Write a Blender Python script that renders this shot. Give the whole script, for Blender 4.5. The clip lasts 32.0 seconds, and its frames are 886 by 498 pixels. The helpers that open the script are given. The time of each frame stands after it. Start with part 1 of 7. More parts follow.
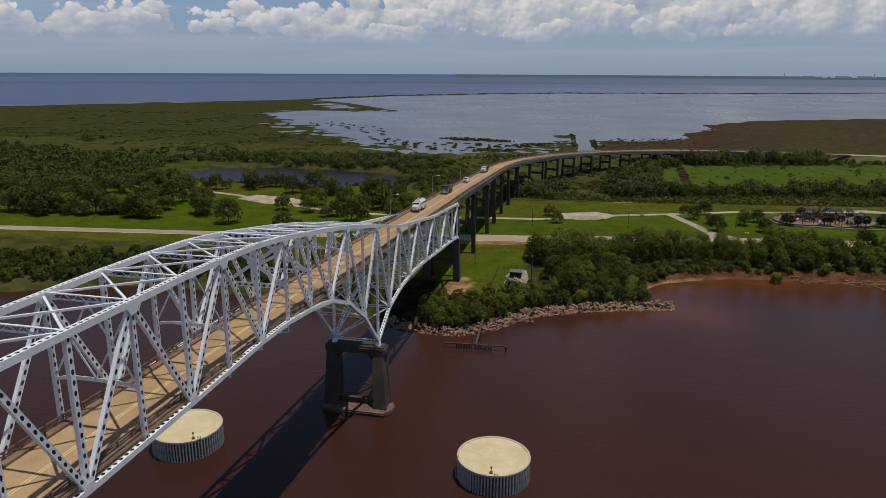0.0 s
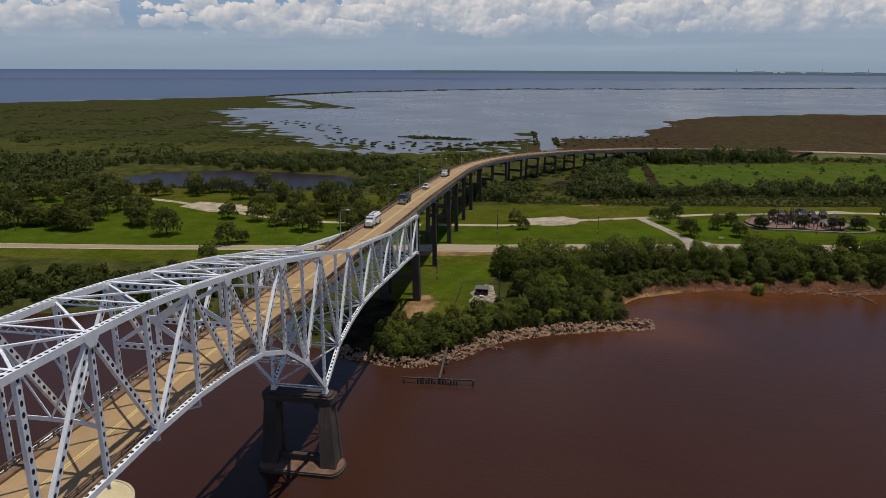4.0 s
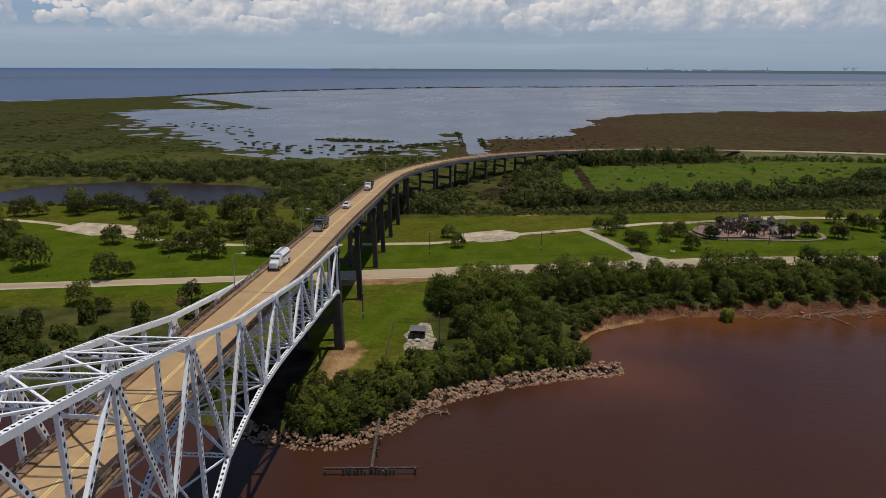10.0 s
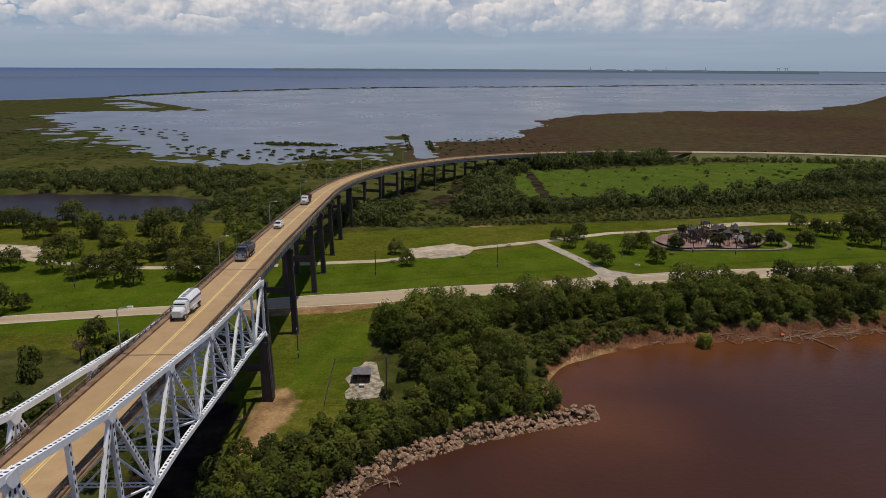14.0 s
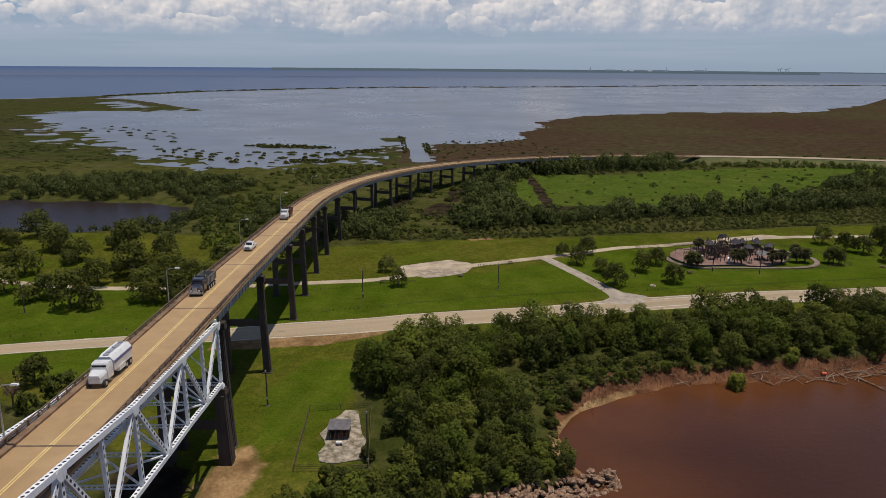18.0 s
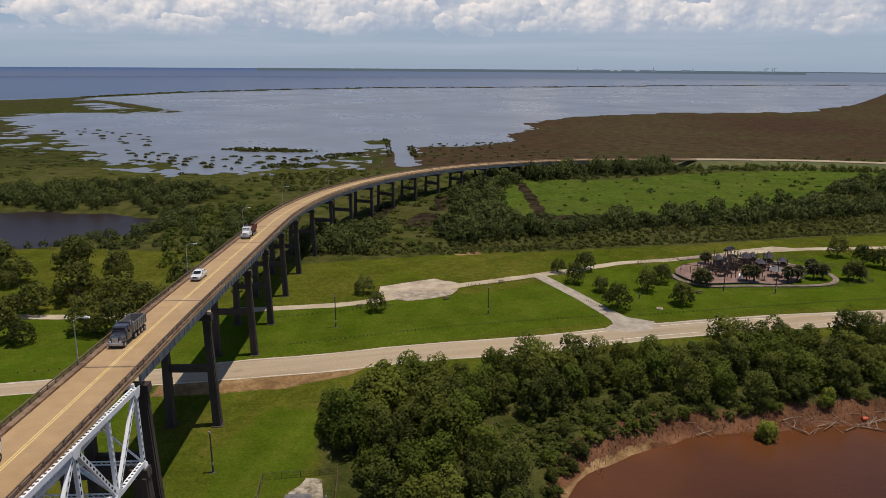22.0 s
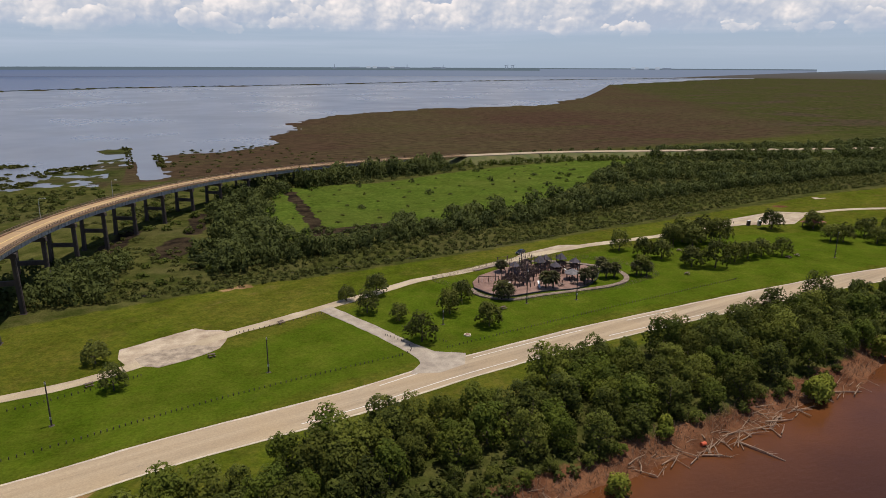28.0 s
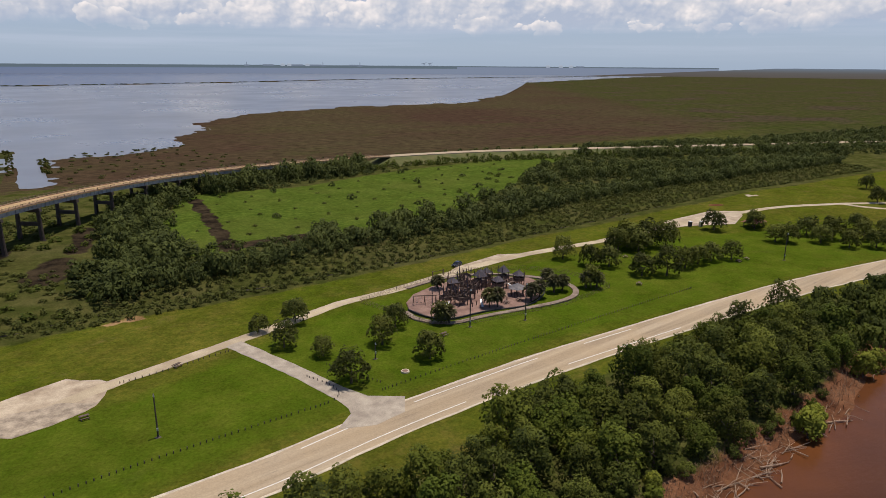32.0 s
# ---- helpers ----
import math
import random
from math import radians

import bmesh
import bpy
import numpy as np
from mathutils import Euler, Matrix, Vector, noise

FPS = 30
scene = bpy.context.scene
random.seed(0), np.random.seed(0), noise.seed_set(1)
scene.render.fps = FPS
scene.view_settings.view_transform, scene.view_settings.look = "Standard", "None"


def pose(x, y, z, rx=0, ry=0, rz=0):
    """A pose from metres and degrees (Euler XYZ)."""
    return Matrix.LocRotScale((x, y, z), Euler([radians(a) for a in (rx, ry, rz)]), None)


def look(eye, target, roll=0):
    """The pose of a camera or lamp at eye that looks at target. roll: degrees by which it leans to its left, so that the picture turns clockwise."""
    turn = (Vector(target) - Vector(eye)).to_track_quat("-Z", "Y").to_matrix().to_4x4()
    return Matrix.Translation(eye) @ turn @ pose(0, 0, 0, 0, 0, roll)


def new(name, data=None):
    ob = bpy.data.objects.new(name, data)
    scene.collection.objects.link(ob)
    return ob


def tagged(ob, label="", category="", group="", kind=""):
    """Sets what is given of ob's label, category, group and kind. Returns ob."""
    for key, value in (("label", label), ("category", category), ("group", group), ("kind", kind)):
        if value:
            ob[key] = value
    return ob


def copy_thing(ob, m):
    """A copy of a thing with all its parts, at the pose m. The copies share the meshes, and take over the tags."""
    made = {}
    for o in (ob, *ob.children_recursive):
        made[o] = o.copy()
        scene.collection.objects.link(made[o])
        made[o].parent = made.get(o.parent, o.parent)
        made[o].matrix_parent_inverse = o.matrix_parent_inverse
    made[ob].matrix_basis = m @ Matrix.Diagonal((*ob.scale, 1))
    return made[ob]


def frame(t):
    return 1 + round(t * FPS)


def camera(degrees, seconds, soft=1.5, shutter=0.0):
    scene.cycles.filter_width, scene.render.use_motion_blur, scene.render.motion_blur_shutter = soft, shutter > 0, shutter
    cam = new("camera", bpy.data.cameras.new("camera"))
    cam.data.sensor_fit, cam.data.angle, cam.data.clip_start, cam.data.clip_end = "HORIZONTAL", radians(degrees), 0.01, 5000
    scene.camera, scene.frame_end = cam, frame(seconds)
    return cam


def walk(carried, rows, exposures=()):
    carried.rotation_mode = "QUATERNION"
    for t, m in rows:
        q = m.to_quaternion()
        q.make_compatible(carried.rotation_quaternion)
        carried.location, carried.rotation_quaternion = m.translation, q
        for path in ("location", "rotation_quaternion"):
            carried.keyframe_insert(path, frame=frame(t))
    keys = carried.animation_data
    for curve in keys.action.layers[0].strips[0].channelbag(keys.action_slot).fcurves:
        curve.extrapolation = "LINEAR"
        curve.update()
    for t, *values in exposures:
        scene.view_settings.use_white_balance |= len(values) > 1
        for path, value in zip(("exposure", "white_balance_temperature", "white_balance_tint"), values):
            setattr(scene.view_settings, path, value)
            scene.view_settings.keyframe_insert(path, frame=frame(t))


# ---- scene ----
# World: x across the bridge, y along it, water level z = 0, metres.
cam = camera(66.3, 32.0, 0.8)
PATH = [
    (0, (44.21, -215.24, 72.07), (22.95, -120.87, 46.71), 0.32),
    (1, (43.02, -209.80, 72.15), (24.40, -114.93, 46.61), 0.29),
    (2, (42.15, -204.62, 72.43), (26.18, -109.30, 46.73), 0.27),
    (3, (41.44, -199.35, 72.72), (25.71, -104.03, 46.91), 0.29),
    (5.5, (38.02, -183.81, 72.38), (23.51, -88.35, 46.39), 0.22),
    (6, (37.33, -180.73, 72.34), (23.77, -85.13, 46.35), 0.26),
    (7, (36.08, -174.76, 72.42), (24.56, -78.90, 46.38), 0.28),
    (8, (35.05, -168.84, 72.52), (25.49, -72.78, 46.42), 0.28),
    (9, (34.42, -163.17, 72.67), (26.41, -66.98, 46.53), 0.24),
    (10, (33.73, -157.08, 72.58), (29.26, -60.64, 46.49), 0.26),
    (11, (33.32, -151.00, 72.61), (32.09, -54.46, 46.55), 0.28),
    (12, (33.10, -144.60, 72.55), (35.26, -48.07, 46.52), 0.29),
    (13, (32.97, -138.16, 72.46), (35.85, -41.66, 46.41), 0.29),
    (14, (33.36, -132.09, 72.65), (36.37, -35.60, 46.58), 0.31),
    (16.5, (34.70, -117.21, 72.76), (37.77, -20.72, 46.67), 0.38),
    (17, (34.89, -114.11, 72.75), (38.01, -17.63, 46.65), 0.41),
    (18, (35.23, -107.80, 72.64), (38.43, -11.32, 46.53), 0.47),
    (19, (35.73, -101.81, 72.67), (38.98, -5.33, 46.57), 0.50),
    (20, (36.33, -96.02, 72.65), (39.55, 0.45, 46.53), 0.47),
    (21, (37.01, -89.68, 72.40), (40.19, 6.81, 46.33), 0.40),
    (22, (37.54, -83.45, 72.21), (42.44, 12.96, 46.15), 0.40),
    (23, (38.03, -77.63, 72.16), (46.13, 18.56, 46.08), 0.38),
    (24, (38.65, -71.44, 72.17), (50.52, 24.35, 46.05), 0.37),
    (24.5, (39.01, -68.28, 72.14), (53.04, 27.23, 46.03), 0.33),
    (26.5, (40.64, -56.44, 71.93), (63.92, 37.24, 45.83), 0.23),
    (27, (41.06, -53.39, 71.76), (70.59, 38.50, 45.59), 0.24),
    (28, (42.08, -47.04, 71.26), (79.14, 42.06, 45.04), 0.22),
    (29, (43.75, -40.60, 70.85), (83.74, 47.20, 44.53), 0.29),
    (30, (45.86, -34.08, 70.35), (89.92, 51.74, 44.00), 0.31),
    (31, (48.21, -27.46, 69.70), (93.10, 57.92, 43.33), 0.35),
    (32, (51.10, -20.75, 68.95), (98.46, 63.28, 42.56), 0.40),
]

EXPOSURES = [(0, -0.83, 6250, 12), (6, -0.76, 6280, 12), (13, -0.68, 6350, 13), (20, -0.57, 6430, 14), (27, -0.32, 6500, 15), (32, -0.32, 6480, 16)]
walk(cam, [(t, look(eye, target, roll)) for t, eye, target, roll in PATH], EXPOSURES)

# ---- sky and sun ----
SUN_DIR = Vector((0.19, 0.02, 1.0)).normalized()
sun_el = math.asin(SUN_DIR.z)
sun_az = math.atan2(SUN_DIR.x, SUN_DIR.y)
world = bpy.data.worlds.new("sky")
scene.world = world
world.use_nodes = True
wn, wl = world.node_tree.nodes, world.node_tree.links
wn.clear()


def wnode(kind, **values):
    n = wn.new(kind)
    for key, v in values.items():
        n.inputs[key].default_value = v
    return n


def wmath(op, a, b=None, c=None, clamp=False):
    n = wn.new("ShaderNodeMath")
    n.operation, n.use_clamp = op, clamp
    for i, v in enumerate((a, b, c)):
        if v is None:
            continue
        if isinstance(v, (int, float)):
            n.inputs[i].default_value = v
        else:
            wl.new(v, n.inputs[i])
    return n.outputs[0]


def wramp(fac, stops):
    n = wn.new("ShaderNodeValToRGB")
    el = n.color_ramp.elements
    while len(el) < len(stops):
        el.new(0.5)
    for e, (p, c) in zip(el, stops):
        e.position, e.color = p, (*c, 1)
    wl.new(fac, n.inputs[0])
    return n.outputs[0]


sky = wn.new("ShaderNodeTexSky")
sky.sky_type = "NISHITA"
sky.sun_disc = False
sky.sun_elevation, sky.sun_rotation = sun_el, sun_az
sky.air_density, sky.dust_density, sky.ozone_density = 1.0, 1.2, 1.0
coord = wn.new("ShaderNodeTexCoord")
sep = wn.new("ShaderNodeSeparateXYZ")
wl.new(coord.outputs["Generated"], sep.inputs[0])
up = sep.outputs[2]
def cloud_field(place, lift, sizes):
    """Billowing cloud density: broad heaps with rounded puffs added; lift looks that far above."""
    shift = wn.new("ShaderNodeMapping")
    shift.inputs["Location"].default_value = (place - lift * 0.7, place * 0.6, lift)
    shift.inputs["Scale"].default_value = (1.0, 1.0, 1.2)
    wl.new(coord.outputs["Generated"], shift.inputs[0])
    warp = wnode("ShaderNodeTexNoise", Scale=34.0, Detail=3.0, Roughness=0.55)
    wl.new(shift.outputs[0], warp.inputs["Vector"])
    bent = wn.new("ShaderNodeVectorMath")
    bent.operation = "MULTIPLY_ADD"
    wl.new(warp.outputs[1], bent.inputs[0])
    bent.inputs[1].default_value = (0.016, 0.016, 0.016)
    wl.new(shift.outputs[0], bent.inputs[2])
    heap = wnode("ShaderNodeTexNoise", Scale=7.0, Detail=1.0, Roughness=0.5)
    wl.new(bent.outputs[0], heap.inputs["Vector"])
    total = heap.outputs[0]
    for size, weight in sizes:
        puff = wnode("ShaderNodeTexVoronoi", Scale=size)
        wl.new(bent.outputs[0], puff.inputs["Vector"])
        total = wmath("MULTIPLY_ADD", wmath("SUBTRACT", 0.45, puff.outputs["Distance"]), weight, total)
    return total


streak_map = wn.new("ShaderNodeMapping")
streak_map.inputs["Scale"].default_value = (2.6, 2.6, 60.0)
wl.new(coord.outputs["Generated"], streak_map.inputs[0])
streaks = wnode("ShaderNodeTexNoise", Scale=1.0, Detail=6.0, Roughness=0.55)
wl.new(streak_map.outputs[0], streaks.inputs["Vector"])
level = wmath("MULTIPLY_ADD", streaks.outputs[0], 0.020, wmath("SUBTRACT", up, 0.010))
BROAD = ((16.0, 0.34), (36.0, 0.20))
FINE = ((80.0, 0.10), (170.0, 0.05))
west = wramp(wmath("MULTIPLY", sep.outputs[0], -1.0), [(0.20, (0, 0, 0)), (0.55, (0.30,) * 3)])


def cloud_layer(place, cover, clear, foot, glow):
    """Mask and colour of one bank of cumulus: crisp lit tops, grey flanks, a soft base that melts into the haze."""
    puffs = cloud_field(place, 0.0, BROAD + FINE)
    dens = wmath("ADD", puffs, wmath("SUBTRACT", wmath("SUBTRACT", wramp(up, cover), wmath("MULTIPLY", west, clear)), 0.5))
    mask = wmath("MULTIPLY", wramp(dens, [(0.485, (0, 0, 0)), (0.515, (1, 1, 1))]), wramp(level, [(foot, (0, 0, 0)), (foot + 0.020, (1, 1, 1))]))
    slope = wmath("ADD", wmath("MULTIPLY", wmath("SUBTRACT", puffs, cloud_field(place, 0.016, BROAD)), 1.5), wmath("MULTIPLY", wmath("SUBTRACT", puffs, cloud_field(place, 0.005, BROAD + FINE)), 2.2))
    rim = wramp(dens, [(0.50, (0.20,) * 3), (0.62, (0.0,) * 3)])
    shade = wramp(level, [(foot, (0.06,) * 3), (foot + 0.018, (0.34,) * 3), (foot + 0.045, (glow,) * 3)])
    light = wmath("ADD", wmath("ADD", slope, rim), shade, clamp=True)
    return mask, wramp(light, [(0.05, (5.8, 6.8, 8.2)), (0.34, (7.2, 7.9, 8.8)), (0.60, (9.3, 9.5, 9.7)), (0.95, (12.8, 12.2, 11.5))])


CLOUDS = [cloud_layer(0.0, [(0.05, (0.60,) * 3), (0.075, (0.80,) * 3), (0.10, (0.68,) * 3), (0.13, (0.50,) * 3), (0.2, (0.42,) * 3), (0.5, (0.34,) * 3)], 1.0, 0.046, 0.56),
          cloud_layer(1.7, [(0.04, (0.62,) * 3), (0.060, (0.76,) * 3), (0.080, (0.62,) * 3), (0.100, (0.40,) * 3), (0.13, (0.16,) * 3)], 0.5, 0.040, 0.54),
          cloud_layer(3.1, [(0.03, (0.40,) * 3), (0.050, (0.60,) * 3), (0.062, (0.48,) * 3), (0.080, (0.24,) * 3), (0.11, (0.0,) * 3)], 0.0, 0.034, 0.50)]
haze_col = wramp(up, [(0.0, (5.6, 7.4, 9.4)), (0.02, (5.8, 7.6, 9.6)), (0.045, (5.3, 7.1, 9.3)), (0.075, (4.4, 6.7, 9.8)), (0.12, (3.2, 5.7, 9.6)), (0.3, (1.6, 2.9, 6.0)), (0.6, (1.0, 2.0, 4.4))])
veil = wramp(streaks.outputs[0], [(0.42, (0, 0, 0)), (0.66, (1, 1, 1))])
veil_band = wramp(up, [(0.006, (0, 0, 0)), (0.022, (0.8,) * 3), (0.05, (0.6,) * 3), (0.2, (0.1,) * 3)])


def wmix(fac, a, b):
    n = wn.new("ShaderNodeMix")
    n.data_type = "RGBA"
    if isinstance(fac, float):
        n.inputs[0].default_value = fac
    else:
        wl.new(fac, n.inputs[0])
    for s, v in ((n.inputs[6], a), (n.inputs[7], b)):
        if isinstance(v, tuple):
            s.default_value = (*v, 1)
        else:
            wl.new(v, s)
    return n.outputs[2]


base_sky = wmix(0.72, sky.outputs[0], haze_col)
base_sky = wmix(wmath("MULTIPLY", veil, veil_band), base_sky, (6.4, 7.5, 8.9))
full_sky = base_sky
for cloud_mask, cloud_colour in CLOUDS:
    full_sky = wmix(cloud_mask, full_sky, cloud_colour)
background = wnode("ShaderNodeBackground", Strength=0.092)
wl.new(full_sky, background.inputs[0])
wout = wn.new("ShaderNodeOutputWorld")
wl.new(background.outputs[0], wout.inputs[0])

sun_data = bpy.data.lights.new("sun", "SUN")
sun_data.energy, sun_data.angle, sun_data.color = 5.0, radians(0.53), (1.0, 0.93, 0.80)
sun = new("sun", sun_data)
sun.matrix_world = look(SUN_DIR * 300, (0, 0, 0))


# ---- materials ----
class Shade:
    """A small builder of node materials in world-size units."""

    def __init__(self, name):
        self.mat = bpy.data.materials.new(name)
        self.mat.use_nodes = True
        self.n, self.l = self.mat.node_tree.nodes, self.mat.node_tree.links
        self.bsdf = self.n["Principled BSDF"]
        self.coord = self.n.new("ShaderNodeTexCoord").outputs["Object"]

    def set(self, **values):
        for key, v in values.items():
            s = self.bsdf.inputs[key.replace("_", " ")]
            if isinstance(v, (int, float, tuple)):
                s.default_value = (*v, 1) if isinstance(v, tuple) and len(v) == 3 else v
            else:
                self.l.new(v, s)
        return self

    def noise(self, scale, detail=4.0, rough=0.55, stretch=None, vector=None):
        n = self.n.new("ShaderNodeTexNoise")
        n.inputs["Scale"].default_value, n.inputs["Detail"].default_value, n.inputs["Roughness"].default_value = scale, detail, rough
        src = vector or self.coord
        if stretch:
            m = self.n.new("ShaderNodeMapping")
            m.inputs["Scale"].default_value = stretch
            self.l.new(src, m.inputs[0])
            src = m.outputs[0]
        self.l.new(src, n.inputs["Vector"])
        return n.outputs[0]

    def ramp(self, fac, stops):
        n = self.n.new("ShaderNodeValToRGB")
        el = n.color_ramp.elements
        while len(el) < len(stops):
            el.new(0.5)
        for e, (p, c) in zip(el, stops):
            e.position, e.color = p, (*(c if isinstance(c, tuple) else (c,) * 3), 1)
        self.l.new(fac, n.inputs[0])
        return n.outputs[0]

    def mix(self, fac, a, b, blend="MIX"):
        n = self.n.new("ShaderNodeMix")
        n.data_type, n.blend_type = "RGBA", blend
        for s, v in ((n.inputs[0], fac), (n.inputs[6], a), (n.inputs[7], b)):
            if isinstance(v, (int, float)):
                s.default_value = v
            elif isinstance(v, tuple):
                s.default_value = (*v, 1)
            else:
                self.l.new(v, s)
        return n.outputs[2]

    def math(self, op, a, b=0.0, clamp=False):
        n = self.n.new("ShaderNodeMath")
        n.operation, n.use_clamp = op, clamp
        for i, v in enumerate((a, b)):
            if isinstance(v, (int, float)):
                n.inputs[i].default_value = v
            else:
                self.l.new(v, n.inputs[i])
        return n.outputs[0]

    def bump(self, height, strength=0.3, distance=0.1):
        n = self.n.new("ShaderNodeBump")
        n.inputs["Strength"].default_value, n.inputs["Distance"].default_value = strength, distance
        self.l.new(height, n.inputs["Height"])
        self.l.new(n.outputs[0], self.bsdf.inputs["Normal"])
        return self

    def rand(self):
        return self.n.new("ShaderNodeObjectInfo").outputs["Random"]

    def island(self):
        return self.n.new("ShaderNodeNewGeometry").outputs["Random Per Island"]

    def attr(self, name):
        n = self.n.new("ShaderNodeAttribute")
        n.attribute_name = name
        return n


def plain(name, a, b, scale, rough=0.7, metal=0.0, bump=0.0, fine=None):
    """Two tones in patches, with a finer grain over them."""
    s = Shade(name)
    col = s.mix(s.ramp(s.noise(scale), [(0.35, 0.0), (0.65, 1.0)]), a, b)
    grain = s.noise(fine or scale * 12, 3.0)
    col = s.mix(0.35, col, s.ramp(grain, [(0.3, 0.35), (0.7, 0.75)]), "OVERLAY")
    s.set(Base_Color=col, Roughness=rough, Metallic=metal)
    if bump:
        s.bump(grain, bump, 0.05)
    return s.mat


def paint_white():
    s = Shade("white_steel_paint")
    stain = s.ramp(s.noise(0.45, 6, 0.6), [(0.42, 0.0), (0.72, 1.0)])
    streak = s.ramp(s.noise(1.0, 4, 0.6, (3.0, 3.0, 0.25)), [(0.5, 0.0), (0.75, 1.0)])
    col = s.mix(stain, (0.88, 0.89, 0.90), (0.76, 0.78, 0.80))
    col = s.mix(s.math("MULTIPLY", streak, 0.25), col, (0.40, 0.37, 0.34))
    s.set(Base_Color=col, Roughness=0.45)
    return s.bump(s.noise(18, 3), 0.12, 0.02).mat


def concrete_dark():
    s = Shade("weathered_dark_concrete")
    col = s.mix(s.ramp(s.noise(0.16, 5), [(0.35, 0.0), (0.7, 1.0)]), (0.042, 0.029, 0.023), (0.078, 0.057, 0.045))
    streak = s.ramp(s.noise(0.9, 5, 0.6, (1.6, 1.6, 0.10)), [(0.45, 0.0), (0.72, 1.0)])
    col = s.mix(s.math("MULTIPLY", streak, 0.75), col, (0.030, 0.023, 0.020))
    s.set(Base_Color=col, Roughness=0.9)
    return s.bump(s.noise(6, 5), 0.35, 0.06).mat


def deck_concrete():
    s = Shade("tan_deck_concrete")
    col = s.mix(s.ramp(s.noise(0.08, 4), [(0.3, 0.0), (0.7, 1.0)]), (0.35, 0.225, 0.105), (0.44, 0.295, 0.150))
    wear = s.ramp(s.noise(0.5, 4, 0.5), [(0.4, 0.0), (0.75, 1.0)])
    col = s.mix(s.math("MULTIPLY", wear, 0.45), col, (0.26, 0.160, 0.078))
    col = s.mix(0.3, col, s.ramp(s.noise(9, 3), [(0.3, 0.35), (0.7, 0.7)]), "OVERLAY")
    s.set(Base_Color=col, Roughness=0.85)
    return s.bump(s.noise(14, 3), 0.2, 0.02).mat


def worn_road():
    """Pale paving with long wheel tracks, patches and dark stains."""
    s = Shade("pale_worn_road")
    turn = s.n.new("ShaderNodeMapping")
    turn.inputs["Rotation"].default_value = (0, 0, -0.178)
    s.l.new(s.coord, turn.inputs[0])
    track = s.noise(1.0, 4, 0.55, (0.012, 0.55, 1.0), turn.outputs[0])
    col = s.mix(s.ramp(track, [(0.36, 0.0), (0.64, 1.0)]), (0.27, 0.203, 0.126), (0.39, 0.308, 0.203))
    col = s.mix(s.ramp(s.noise(0.06, 5, 0.6), [(0.42, 0.0), (0.68, 0.7)]), col, (0.37, 0.275, 0.162))
    col = s.mix(s.ramp(s.noise(0.7, 6, 0.7, (0.25, 1.0, 1.0), turn.outputs[0]), [(0.60, 0.0), (0.74, 0.55)]), col, (0.15, 0.118, 0.085))
    grain = s.noise(3.0, 3)
    col = s.mix(0.30, col, s.ramp(grain, [(0.3, 0.35), (0.7, 0.75)]), "OVERLAY")
    s.set(Base_Color=col, Roughness=0.9)
    return s.bump(grain, 0.15, 0.05).mat


def river_water():
    s = Shade("brown_river_water")
    col = s.mix(s.ramp(s.noise(0.012, 4), [(0.3, 0.0), (0.7, 1.0)]), (0.040, 0.0162, 0.0096), (0.052, 0.0214, 0.0124))
    shallow = s.attr("shallow").outputs["Fac"]
    patch = s.math("MULTIPLY", shallow, s.ramp(s.noise(0.05, 5, 0.6), [(0.3, 0.55), (0.7, 1.0)]))
    col = s.mix(patch, col, (0.128, 0.046, 0.015))
    s.set(Base_Color=col, Roughness=0.16, IOR=1.33)
    s.bsdf.inputs["Specular IOR Level"].default_value = 0.27
    n1 = s.noise(0.55, 6, 0.62, (1.0, 1.7, 1.0))
    n2 = s.noise(0.06, 3, 0.5)
    return s.bump(s.math("ADD", n1, s.math("MULTIPLY", n2, 1.5)), 0.30, 0.22).mat


def bay_water():
    s = Shade("grey_bay_water")
    streak = s.noise(0.004, 5, 0.6, (1.0, 1.5, 1.0))
    # pale patches stand in for cloud reflections, painted into the base colour
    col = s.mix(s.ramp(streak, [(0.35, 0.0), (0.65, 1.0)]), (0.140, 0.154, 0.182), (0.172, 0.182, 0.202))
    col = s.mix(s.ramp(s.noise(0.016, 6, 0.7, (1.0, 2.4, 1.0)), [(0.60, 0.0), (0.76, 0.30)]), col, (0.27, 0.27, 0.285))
    s.set(Base_Color=col, Roughness=s.ramp(s.noise(0.006, 4, 0.6), [(0.38, 0.26), (0.64, 0.38)]), IOR=1.33)
    return s.bump(s.noise(0.35, 5, 0.65), 0.05, 0.2).mat


def lake_water():
    s = Shade("blue_lake_water")
    col = s.mix(s.ramp(s.noise(0.003, 5, 0.6, (1.0, 3.0, 1.0)), [(0.35, 0.0), (0.65, 1.0)]), (0.064, 0.085, 0.145), (0.080, 0.100, 0.155))
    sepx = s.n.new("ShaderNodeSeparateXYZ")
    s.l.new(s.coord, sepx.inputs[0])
    # paler east: reflected sky brightness painted into the base colour
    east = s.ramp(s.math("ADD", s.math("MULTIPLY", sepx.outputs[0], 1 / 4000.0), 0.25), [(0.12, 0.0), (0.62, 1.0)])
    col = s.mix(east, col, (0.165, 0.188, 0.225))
    s.set(Base_Color=col, Roughness=0.35, IOR=1.33)
    return s.bump(s.noise(0.3, 5, 0.65), 0.4, 0.35).mat


